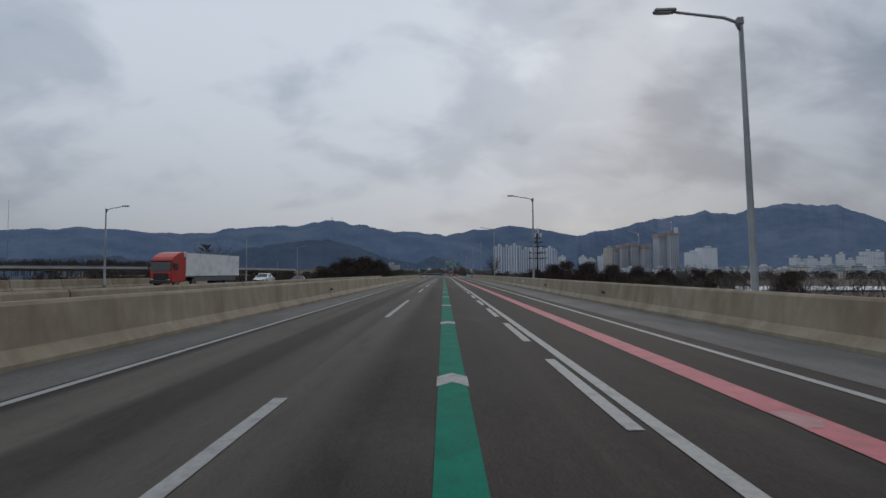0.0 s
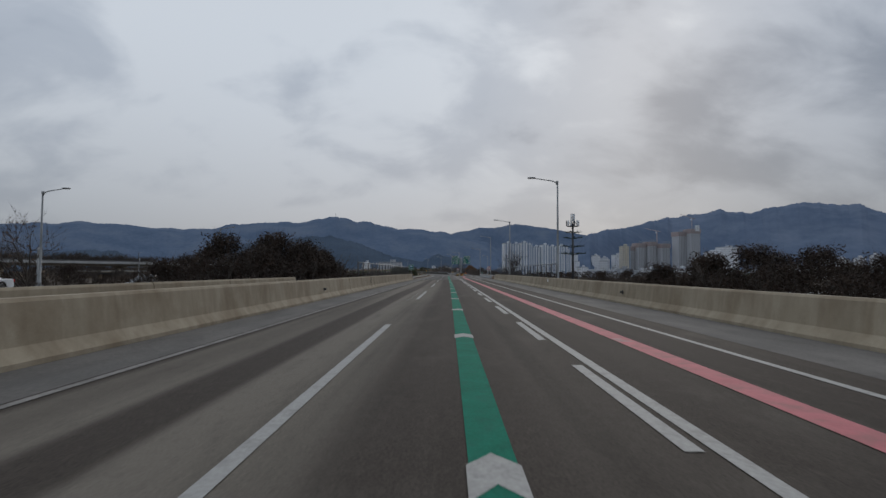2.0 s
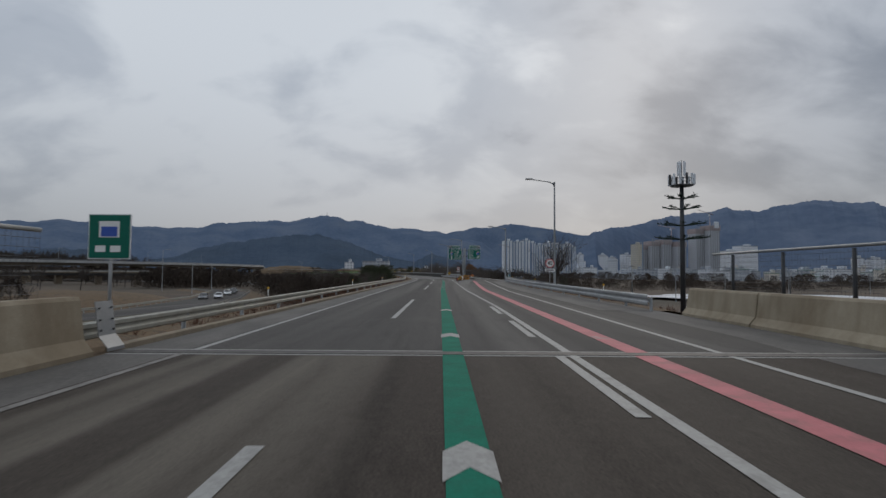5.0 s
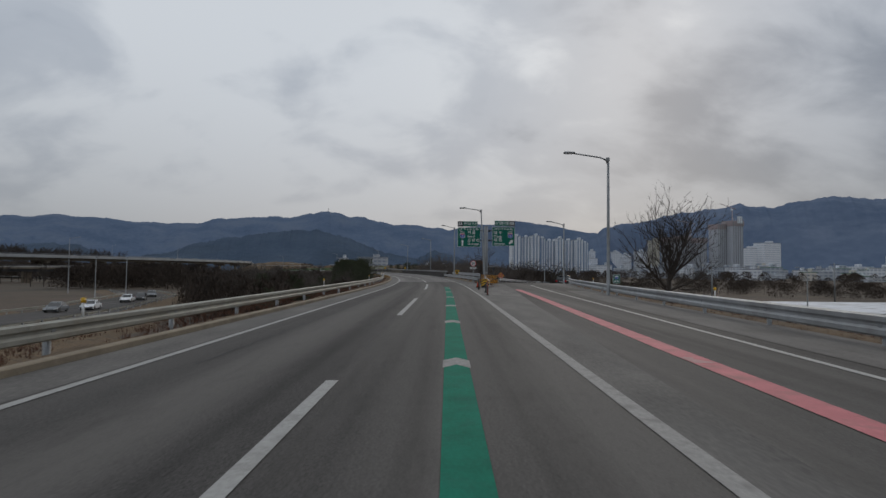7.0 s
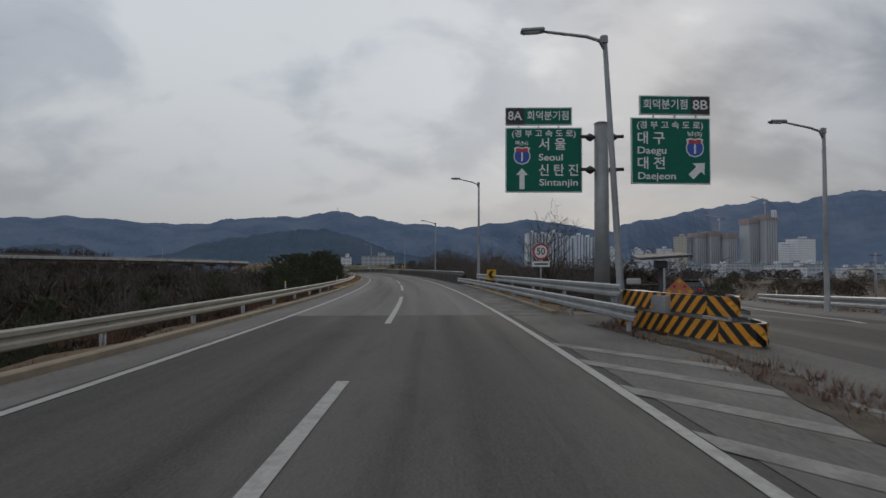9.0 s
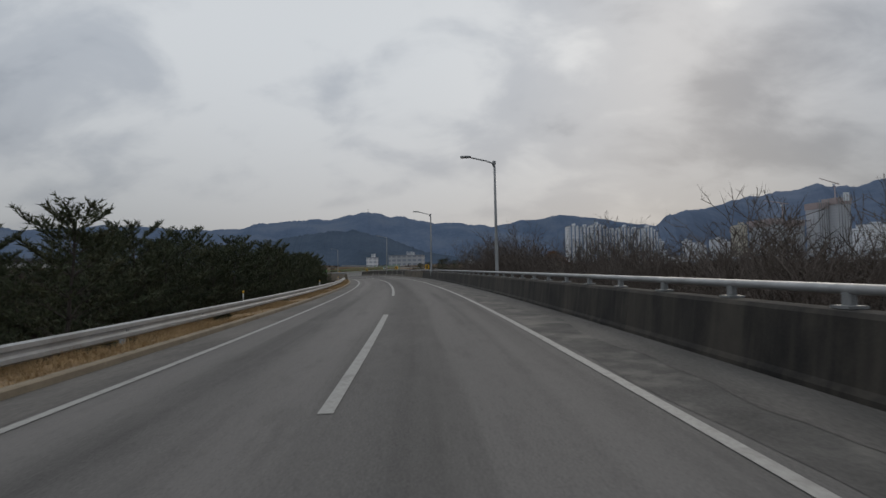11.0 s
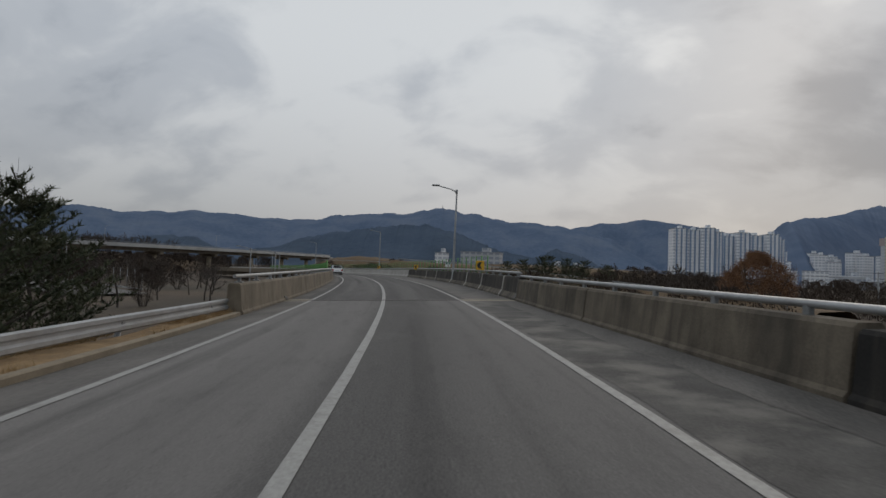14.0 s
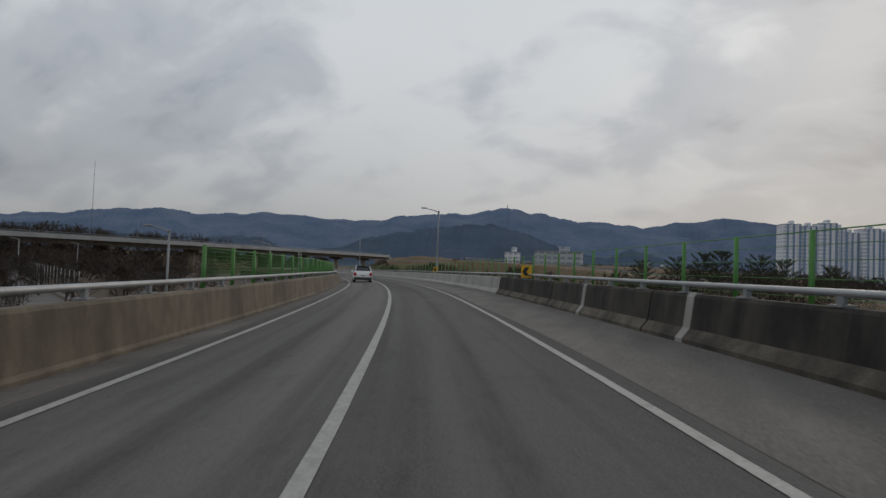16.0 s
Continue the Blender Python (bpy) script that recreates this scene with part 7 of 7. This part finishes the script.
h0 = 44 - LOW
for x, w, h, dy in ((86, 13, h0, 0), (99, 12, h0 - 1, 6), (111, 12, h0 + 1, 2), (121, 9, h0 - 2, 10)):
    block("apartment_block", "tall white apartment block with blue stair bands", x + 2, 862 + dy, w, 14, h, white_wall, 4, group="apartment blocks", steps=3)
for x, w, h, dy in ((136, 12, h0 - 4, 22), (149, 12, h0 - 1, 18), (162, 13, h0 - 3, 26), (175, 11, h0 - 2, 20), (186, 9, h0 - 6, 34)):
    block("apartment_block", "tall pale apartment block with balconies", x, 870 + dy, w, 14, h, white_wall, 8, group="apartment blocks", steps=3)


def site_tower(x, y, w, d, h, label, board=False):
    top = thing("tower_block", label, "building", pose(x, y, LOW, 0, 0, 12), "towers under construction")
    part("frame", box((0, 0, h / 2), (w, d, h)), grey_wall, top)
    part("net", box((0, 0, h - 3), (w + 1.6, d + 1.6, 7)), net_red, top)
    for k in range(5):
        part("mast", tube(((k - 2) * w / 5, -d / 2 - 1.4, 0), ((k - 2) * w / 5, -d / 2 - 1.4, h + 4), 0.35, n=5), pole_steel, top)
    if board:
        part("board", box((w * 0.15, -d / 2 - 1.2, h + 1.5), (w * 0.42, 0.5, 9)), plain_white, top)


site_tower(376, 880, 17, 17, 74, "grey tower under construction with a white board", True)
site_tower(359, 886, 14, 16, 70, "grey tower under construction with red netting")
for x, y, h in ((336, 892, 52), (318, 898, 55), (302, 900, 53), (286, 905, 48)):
    site_tower(x, y, 14, 16, h, "grey shell of a tower with pale red netting")


def crane(x, y, h, arm, rz, label):
    top = thing("tower_crane", label, "crane", pose(x, y, LOW, 0, 0, rz), "cranes")
    part("mast", tube((0, 0, 0), (0, 0, h), 0.8, 0.7, 4), net_red, top)
    part("jib", tube((-arm * 0.3, 0, h), (arm, 0, h + 6), 0.6, 0.35, 4), net_red, top)
    part("cabin", box((1, 0, h - 1), (2, 2, 2.4), 0.2), plain_white, top)


crane(381, 890, 92, 22, 200, "slim tower crane above the building site")
crane(330, 900, 72, 18, 150, "slim tower crane above the building site")
block("tower_block", "narrow cream tower with a white gable", 268, 868, 11, 13, 47, yellow_wall, 10, group="town buildings", steps=1)
block("hotel", "broad white hotel with even rows of windows", 490, 995, 35, 18, 52, hotel_wall, 20, group="town buildings")
block("hotel_wing", "lower white wing of the hotel", 464, 998, 18, 18, 44, hotel_wall, 20, group="town buildings")
block("hall", "wide white hall at the foot of the hills", -72, 700, 27, 20, 18, grey_town, 0, group="town buildings")
block("hall", "small white block with a flat roof", -101, 700, 8, 10, 17, town_wall, 0, group="town buildings")
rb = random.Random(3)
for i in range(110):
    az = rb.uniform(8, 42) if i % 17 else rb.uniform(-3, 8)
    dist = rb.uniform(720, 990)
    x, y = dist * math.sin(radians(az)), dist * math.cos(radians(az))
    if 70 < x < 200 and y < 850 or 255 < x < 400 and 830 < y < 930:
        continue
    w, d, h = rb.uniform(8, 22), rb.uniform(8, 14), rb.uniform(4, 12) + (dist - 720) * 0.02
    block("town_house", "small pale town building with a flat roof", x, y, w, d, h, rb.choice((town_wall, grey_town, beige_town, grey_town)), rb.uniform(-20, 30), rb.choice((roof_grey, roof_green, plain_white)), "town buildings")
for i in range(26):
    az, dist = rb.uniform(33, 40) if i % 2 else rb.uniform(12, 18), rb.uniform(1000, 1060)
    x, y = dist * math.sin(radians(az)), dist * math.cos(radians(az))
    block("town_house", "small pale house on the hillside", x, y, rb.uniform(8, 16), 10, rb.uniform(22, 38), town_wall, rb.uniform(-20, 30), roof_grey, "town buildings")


# ---- masts and wires ----
def cell_tower():
    top = thing("cell_tower", "dark phone mast dressed as a tree with white antennas", "mast", pose(37.56, 213.9, LOW))
    H_ = 16.2 - LOW
    part("mast", tube((0, 0, 0), (0, 0, H_), 0.42, 0.3, 10), dark_steel, top)
    part("platform", tube((0, 0, H_ - 0.9), (0, 0, H_ - 0.75), 1.7, 1.7, 16), dark_steel, top)
    ring = bmesh.new()
    for k in range(16):
        a0, a1 = k * math.tau / 16, (k + 1) * math.tau / 16
        add_tube(ring, (1.75 * math.cos(a0), 1.75 * math.sin(a0), H_ + 0.2), (1.75 * math.cos(a1), 1.75 * math.sin(a1), H_ + 0.2), 0.05, n=4)
    part("railing", ring, dark_steel, top)
    for k in range(12):
        a = k * math.tau / 12
        part("antenna", box((1.85 * math.cos(a), 1.85 * math.sin(a), H_ + 0.1), (0.3, 0.3, 1.7), 0.05), plain_white if k % 3 else dark_steel, top)
    for k in range(5):
        a = k * math.tau / 5
        part("upper_antenna", box((0.55 * math.cos(a), 0.55 * math.sin(a), H_ + 1.9), (0.22, 0.22, 2.3), 0.04), plain_white, top)
    part("spire", tube((0, 0, H_), (0, 0, H_ + 3.3), 0.1, 0.03, 6), dark_steel, top)
    r = random.Random(4)
    leafm = material("mast_needles", (0.008, 0.02, 0.014), (0.02, 0.045, 0.03), 0.8, 3, 20, 0.0)
    for lv, (dz, reach, cnt) in enumerate(((2.9, 1.9, 6), (4.6, 2.3, 7), (7.2, 2.9, 8), (9.4, 3.4, 9))):
        for k in range(cnt):
            a = k * math.tau / cnt + lv
            w = Wood()
            p = Vector((0.3 * math.cos(a), 0.3 * math.sin(a), H_ - dz))
            e = p + Vector((reach * math.cos(a), reach * math.sin(a), 0.35))
            w.limb(p, e, 0.09, 0.05, 4)
            for j in range(26):
                c = p.lerp(e, r.uniform(0.35, 1.05))
                g = Vector((math.cos(a) + r.uniform(-0.9, 0.9), math.sin(a) + r.uniform(-0.9, 0.9), r.uniform(-0.2, 0.7))).normalized()
                w.limb(c, c + g * 0.55, 0.06, 0.02, 3)
            part_of("branch", w.mesh("branch", leafm), None, top)


cell_tower()
mast = thing("radio_mast", "very tall thin radio mast far beyond the flyover", "mast", pose(-741, 902, LOW))
part("mast", tube((0, 0, 0), (0, 0, 135), 0.42, 0.3, 4), pole_steel, mast)
peak_mast = thing("radio_mast", "small mast on the mountain top", "mast", pose(-671, 3182, 300))
part("mast", tube((0, 0, 0), (0, 0, 40), 1.6, 1.0, 4), dark_steel, peak_mast)


def utility_pole(x, y, h, label, rz=0.0):
    top = thing("utility_pole", label, "utility pole", pose(x, y, LOW, 0, 0, rz), "utility poles")
    part("pole", tube((0, 0, 0), (0, 0, h), 0.18, 0.12, 8), pole_steel, top)
    for z in (h - 0.4, h - 1.5):
        part("crossarm", box((0, 0, z), (2.2, 0.1, 0.1)), dark_steel, top)


for x, y, h in ((-58, 125, 10.5), (-70, 170, 10), (60, 300, 10), (95, 310, 10), (130, 330, 10), (170, 350, 10), (215, 370, 10), (45, 450, 9.5), (75, 480, 9.5)):
    utility_pole(x, y, h, "grey concrete utility pole with two crossarms", rng.uniform(-20, 20))
for x, y in ((60, 268), (110, 300), (160, 330), (15, 262), (24, 290)):
    street_lamp(8.0, 1.4, "grey street lamp on the river plain", x, y, LOW, 180)


# ---- vehicles ----
def wheel(parent, x, y, r, w, rz=0):
    side = 1 if x > 0 else -1
    bm = bmesh.new()
    add_tube(bm, (x - w / 2, y, r), (x + w / 2, y, r), r, n=20)
    t = part("wheel", bm, rubber, parent)
    bm = bmesh.new()
    add_tube(bm, (x + side * (w / 2 - 0.02), y, r), (x + side * (w / 2 + 0.012), y, r), r * 0.64, r * 0.6, n=16)
    part("rim", bm, chrome, t)


def car(label, paint, m, length=4.7, width=1.86, height=1.62, kind="suv"):
    """Faces +y; the origin lies on the ground under its middle."""
    top = thing("car", label, "car", m, "cars")
    L, W, Hh = length / 2, width / 2, height
    belt = 0.58 * Hh
    rear = L * 0.97
    low = [(-L, 0.42), (-L + 0.03, belt * 0.75), (-L + 0.10, belt), (L * 0.42, belt + 0.02), (L * 0.86, belt - 0.12), (L, belt - 0.34), (L, 0.36), (L - 0.15, 0.24), (-L + 0.12, 0.26)]
    bm = bmesh.new()
    stations = ((-W, 0.95), (-W * 0.97, 0.985), (-W * 0.6, 1.0), (W * 0.6, 1.0), (W * 0.97, 0.985), (W, 0.95))
    rows = []
    for x, k in stations:
        rows.append([bm.verts.new((x, y * k, 0.24 + (z - 0.24) * (k if z > 0.5 else 1))) for y, z in low])
    for r, q in zip(rows, rows[1:]):
        for i in range(len(low)):
            f = bm.faces.new((r[i], q[i], q[(i + 1) % len(low)], r[(i + 1) % len(low)]))
    bm.faces.new(rows[0])
    bm.faces.new(rows[-1][::-1])
    bmesh.ops.recalc_face_normals(bm, faces=bm.faces[:])
    part("body", bm, paint, top)
    back = -L + (0.16 if kind == "suv" else 0.85)
    roof0 = -L + (0.55 if kind == "suv" else 1.45)
    roof1, front = L * (0.16 if kind == "suv" else 0.05), L * 0.5
    green = [(back, belt - 0.02), (roof0, Hh - 0.02), (roof0 + 0.4, Hh), (roof1, Hh - 0.03), (front, belt)]

    def inset(z):
        return W * (0.955 - 0.20 * max(0.0, (z - belt)) / (Hh - belt))

    bm = bmesh.new()
    a = [bm.verts.new((-inset(z), y, z)) for y, z in green]
    b = [bm.verts.new((inset(z), y, z)) for y, z in green]
    n = len(green)
    for i in range(n - 1):
        bm.faces.new((a[i], b[i], b[i + 1], a[i + 1]))
    bm.faces.new(a)
    bm.faces.new(b[::-1])
    bmesh.ops.recalc_face_normals(bm, faces=bm.faces[:])
    part("cabin", bm, paint, top)

    def pane(name, quad, out):
        bm = bmesh.new()
        o = Vector(out)
        bm.faces.new([bm.verts.new(Vector(v) + o) for v in quad])
        part(name, bm, dark_glass, top)

    def lerp2(p, q, t):
        return (p[0] + (q[0] - p[0]) * t, p[1] + (q[1] - p[1]) * t)

    for nm, p, q, t0, t1, o in (("rear_window", green[0], green[1], 0.3, 0.88, (0, -0.012, 0.006)), ("windscreen", green[4], green[3], 0.1, 0.93, (0, 0.012, 0.008))):
        u, v = lerp2(p, q, t0), lerp2(p, q, t1)
        pane(nm, ((-inset(u[1]) * 0.9, *u), (inset(u[1]) * 0.9, *u), (inset(v[1]) * 0.88, *v), (-inset(v[1]) * 0.88, *v)), o)
    z0, z1 = belt + 0.06, Hh - 0.12
    span = [(roof0 - 0.1, roof0 + 0.55), (roof0 + 0.6, (roof0 + roof1) / 2 + 0.35), ((roof0 + roof1) / 2 + 0.42, roof1 + 0.12)]
    for sx in (-1, 1):
        for k, (y0, y1) in enumerate(span):
            fwd = 0.34 if k == 2 else 0.0
            pane("side_window", ((sx * (inset(z0) + 0.012), y0, z0), (sx * (inset(z0) + 0.012), y1 + fwd, z0), (sx * (inset(z1) + 0.012), y1, z1), (sx * (inset(z1) + 0.012), y0 + 0.1, z1)), (0, 0, 0))
        part("tail_lamp", box((sx * (W - 0.16), -L + 0.04, belt * 0.86), (0.28, 0.14, 0.3 if kind == "suv" else 0.16), 0.02), lamp_red, top)
        part("headlight", box((sx * (W - 0.24), L - 0.06, belt - 0.28), (0.4, 0.14, 0.14), 0.02), glass("lamp_glass", (0.6, 0.6, 0.6), 0.1), top)
        part("mirror", box((sx * (W + 0.08), L * 0.36, belt + 0.08), (0.2, 0.1, 0.15), 0.03), paint, top)
        for y in (-L * 0.60, L * 0.62):
            wheel(top, sx * (W - 0.12), y, 0.35, 0.24)
    part("bumper", box((0, -L + 0.06, 0.42), (width * 0.94, 0.2, 0.26), 0.04), post_dark, top)
    part("number_plate", box((0, -L - 0.01 if kind == "suv" else -L - 0.01, 0.72), (0.5, 0.03, 0.12)), sign_white, top)
    part("plate_bar", box((0, -L - 0.028, 0.72), (0.38, 0.01, 0.06)), sign_black, top)
    part("front_bumper", box((0, L - 0.05, 0.4), (width * 0.9, 0.16, 0.2), 0.04), post_dark, top)
    if kind == "suv":
        for sx in (-1, 1):
            part("roof_rail", tube((sx * 0.62, -L * 0.6, Hh + 0.04), (sx * 0.62, L * 0.1, Hh + 0.03), 0.022), chrome, top)
        part("spoiler", box((0, roof0 - 0.08, Hh - 0.02), (width * 0.66, 0.26, 0.05), 0.015), post_dark, top)
    return top


car("white sports utility car seen driving ahead", white_car, main.put(428, -1.6, 0.0), 4.7, 1.9, 1.72)
car("black sports utility car on the slip road", black_car, ramp.put(268.5, -2.0, 0.01), 4.6, 1.86, 1.66)
for x, y, paint, rz, lab, k in ((-56.5, 255, grey_car, 197, "dark grey saloon on the lower road", "saloon"), (-55.5, 261, white_car, 198, "white saloon on the lower road", "saloon"), (-60.6, 279, white_car, 200, "white saloon on the lower road", "saloon"), (-61.5, 285, black_car, 202, "black saloon on the lower road", "saloon"), (-66, 297, grey_car, 210, "grey saloon on the lower road", "saloon"), (-26.5, 97, grey_car, 180, "grey saloon on the opposite bridge", "saloon"), (-27, 80, white_car, 180, "white saloon on the opposite bridge", "saloon"), (-24, 128, white_car, 185, "white car on the opposite road", "saloon"), (-29, 150, grey_car, 187, "grey car on the opposite road", "suv")):
    z = opposite(y)[1]
    car(lab, paint, pose(x, y, z, 0, 0, rz), 4.6, 1.82, 1.46 if k == "saloon" else 1.65, k)


def truck():
    """Faces the viewer: its front looks to -y."""
    top = thing("truck", "red lorry with a long white box trailer", "truck", pose(-30.8, 58, 0, 0, 0, -5))
    part("chassis", box((0, 7.5, 0.75), (1.0, 14.5, 0.3)), dark_steel, top)
    bm = bmesh.new()
    side = [(0.0, 0.45), (-0.06, 1.5), (0.12, 3.0), (0.42, 3.3), (1.3, 3.72), (2.3, 3.92), (2.35, 0.9), (1.9, 0.45)]
    rows = [[bm.verts.new((x, y, z)) for y, z in side] for x in (-1.24, 1.24)]
    for i in range(len(side)):
        bm.faces.new((rows[0][i], rows[0][(i + 1) % len(side)], rows[1][(i + 1) % len(side)], rows[1][i]))
    bm.faces.new(rows[0][::-1])
    bm.faces.new(rows[1])
    bmesh.ops.recalc_face_normals(bm, faces=bm.faces[:])
    bmesh.ops.bevel(bm, geom=bm.edges[:], offset=0.06, segments=2, affect="EDGES")
    part("cab", bm, truck_red, top)
    part("windscreen", box((0, -0.03, 0), (2.26, 0.1, 1.0), 0.03, pose(0, 0.03, 2.2, -6.8, 0, 0)), dark_glass, top)
    part("sun_visor", box((0, -0.12, 2.82), (2.3, 0.26, 0.12), 0.03), sign_black, top)
    part("grille", box((0, -0.08, 1.15), (1.7, 0.1, 0.7), 0.03), sign_black, top)
    part("bumper", box((0, -0.1, 0.55), (2.4, 0.3, 0.4), 0.06), post_dark, top)
    for sx in (-1, 1):
        part("side_window", box((sx * 1.25, 0.75, 2.2), (0.04, 0.8, 0.7)), dark_glass, top)
        part("headlight", box((sx * 0.95, -0.14, 0.75), (0.4, 0.12, 0.2), 0.02), chrome, top)
        part("mirror", box((sx * 1.45, 0.05, 2.3), (0.2, 0.12, 0.6), 0.03), sign_black, top)
        part("wind_deflector", box((sx * 1.2, 2.4, 2.0), (0.06, 0.5, 2.6)), truck_red, top)
    part("trailer", box((0, 9.1, 2.5), (2.5, 12.8, 2.85), 0.03), trailer_white, top)
    part("side_skirt", box((1.22, 9.5, 0.85), (0.05, 10.0, 0.55)), grey_car, top)
    part("side_skirt", box((-1.22, 9.5, 0.85), (0.05, 10.0, 0.55)), grey_car, top)
    for z in (1.15, 3.88):
        for sx in (-1, 1):
            part("edge_rail", box((sx * 1.25, 9.1, z), (0.04, 12.8, 0.1)), chrome, top)
    for y in (1.0, 4.4, 12.2, 13.4):
        for sx in (-1, 1):
            wheel(top, sx * 1.05, y, 0.5, 0.3)


truck()

# small fittings on the parapets
for s, dz in ((50.0, 0.62), (94.0, 0.7)):
    top = thing("plate", "small white plate fixed to the parapet", "plate", main.put(s, right_edge(s) + 0.08, dz, 0), "parapet plates")
    part("plate", box((0, 0, 0), (0.03, 0.26, 0.22), 0.004), sign_white, top)
    part("bolt", tube((-0.03, 0, 0.06), (0, 0, 0.06), 0.012), dark_steel, top)
for s, side in ((24, 1), (38, 1), (75, 1), (30, -1), (77, -1)):
    e = right_edge(s) + 0.10 if side > 0 else left_edge(s) - 0.10
    top = thing("drain_spout", "small rusty steel fitting in the parapet face", "drain", main.put(s, e, 0.5, 0), "parapet drains")
    part("pipe", tube((0, 0, 0), (-side * 0.12, 0, 0.02), 0.05, n=8), rust, top)
    part("flange", tube((0, 0, 0), (-side * 0.015, 0, 0), 0.1, n=8), rust, top)

# bolted cover plates over the parapet joints
for s in (52.4, 139.0, 350.6):
    for side, e in ((-1, left_edge(s)), (1, right_edge(s))):
        if s == 139.0 and side > 0:
            continue
        top = thing("cover_plate", "grey steel plate bolted over a parapet joint", "plate", Matrix(), "joint cover plates")
        face = [(-side * a, z * 0.98 / 0.96 if z > 0.2 else z) for a, z in ((0.02, 0.03), (0.02, 0.09), (-0.142, 0.285), (-0.222, 0.86), (-0.236, 0.86), (-0.156, 0.285), (0.006, 0.09), (0.006, 0.03))]
        part("plate", sweep(main, face, s - 0.24, s + 0.24, 0.5, shift=lambda q, e=e: e), rust if s > 300 else pole_steel, top)
        for dz, da in ((0.38, -0.152), (0.56, -0.176), (0.76, -0.202)):
            for ds in (-0.17, 0.17):
                p = main.at(s + ds, e - side * da, dz)
                part("bolt", tube(p, p + Vector((-side * 0.02, 0, 0)), 0.018, n=6), dark_steel, top)

# sealed cracks in the asphalt
for nm, mat, s0, s1, a, b, w, lab in (("crack_seal", rubber, 202, 216, -0.9, -1.06, 0.025, "dark wavy crack in the asphalt lane"), ("crack_seal", rubber, 186, 199, -2.15, -2.0, 0.02, "thin dark crack in the asphalt lane"), ("pale_seam", dull_paint, 76, 90, -0.38, -0.33, 0.01, "thin pale seam in the deck asphalt")):
    mid = lambda s, a=a, b=b, s0=s0, s1=s1: a + (b - a) * (s - s0) / (s1 - s0) + 0.09 * noise.noise(Vector((s * 0.9, a, 0))) + 0.05 * noise.noise(Vector((s * 3.1, b, 4)))
    wide = lambda s, w=w: w * (1 + 0.7 * noise.noise(Vector((s * 2.3, w, 9))))
    tagged(part(nm, ribbon(main, lambda s, f=mid, g=wide: f(s) - g(s), lambda s, f=mid, g=wide: f(s) + g(s), s0, s1, 0.0065, 0.25), mat), lab, "road crack", "cracks", "structure")
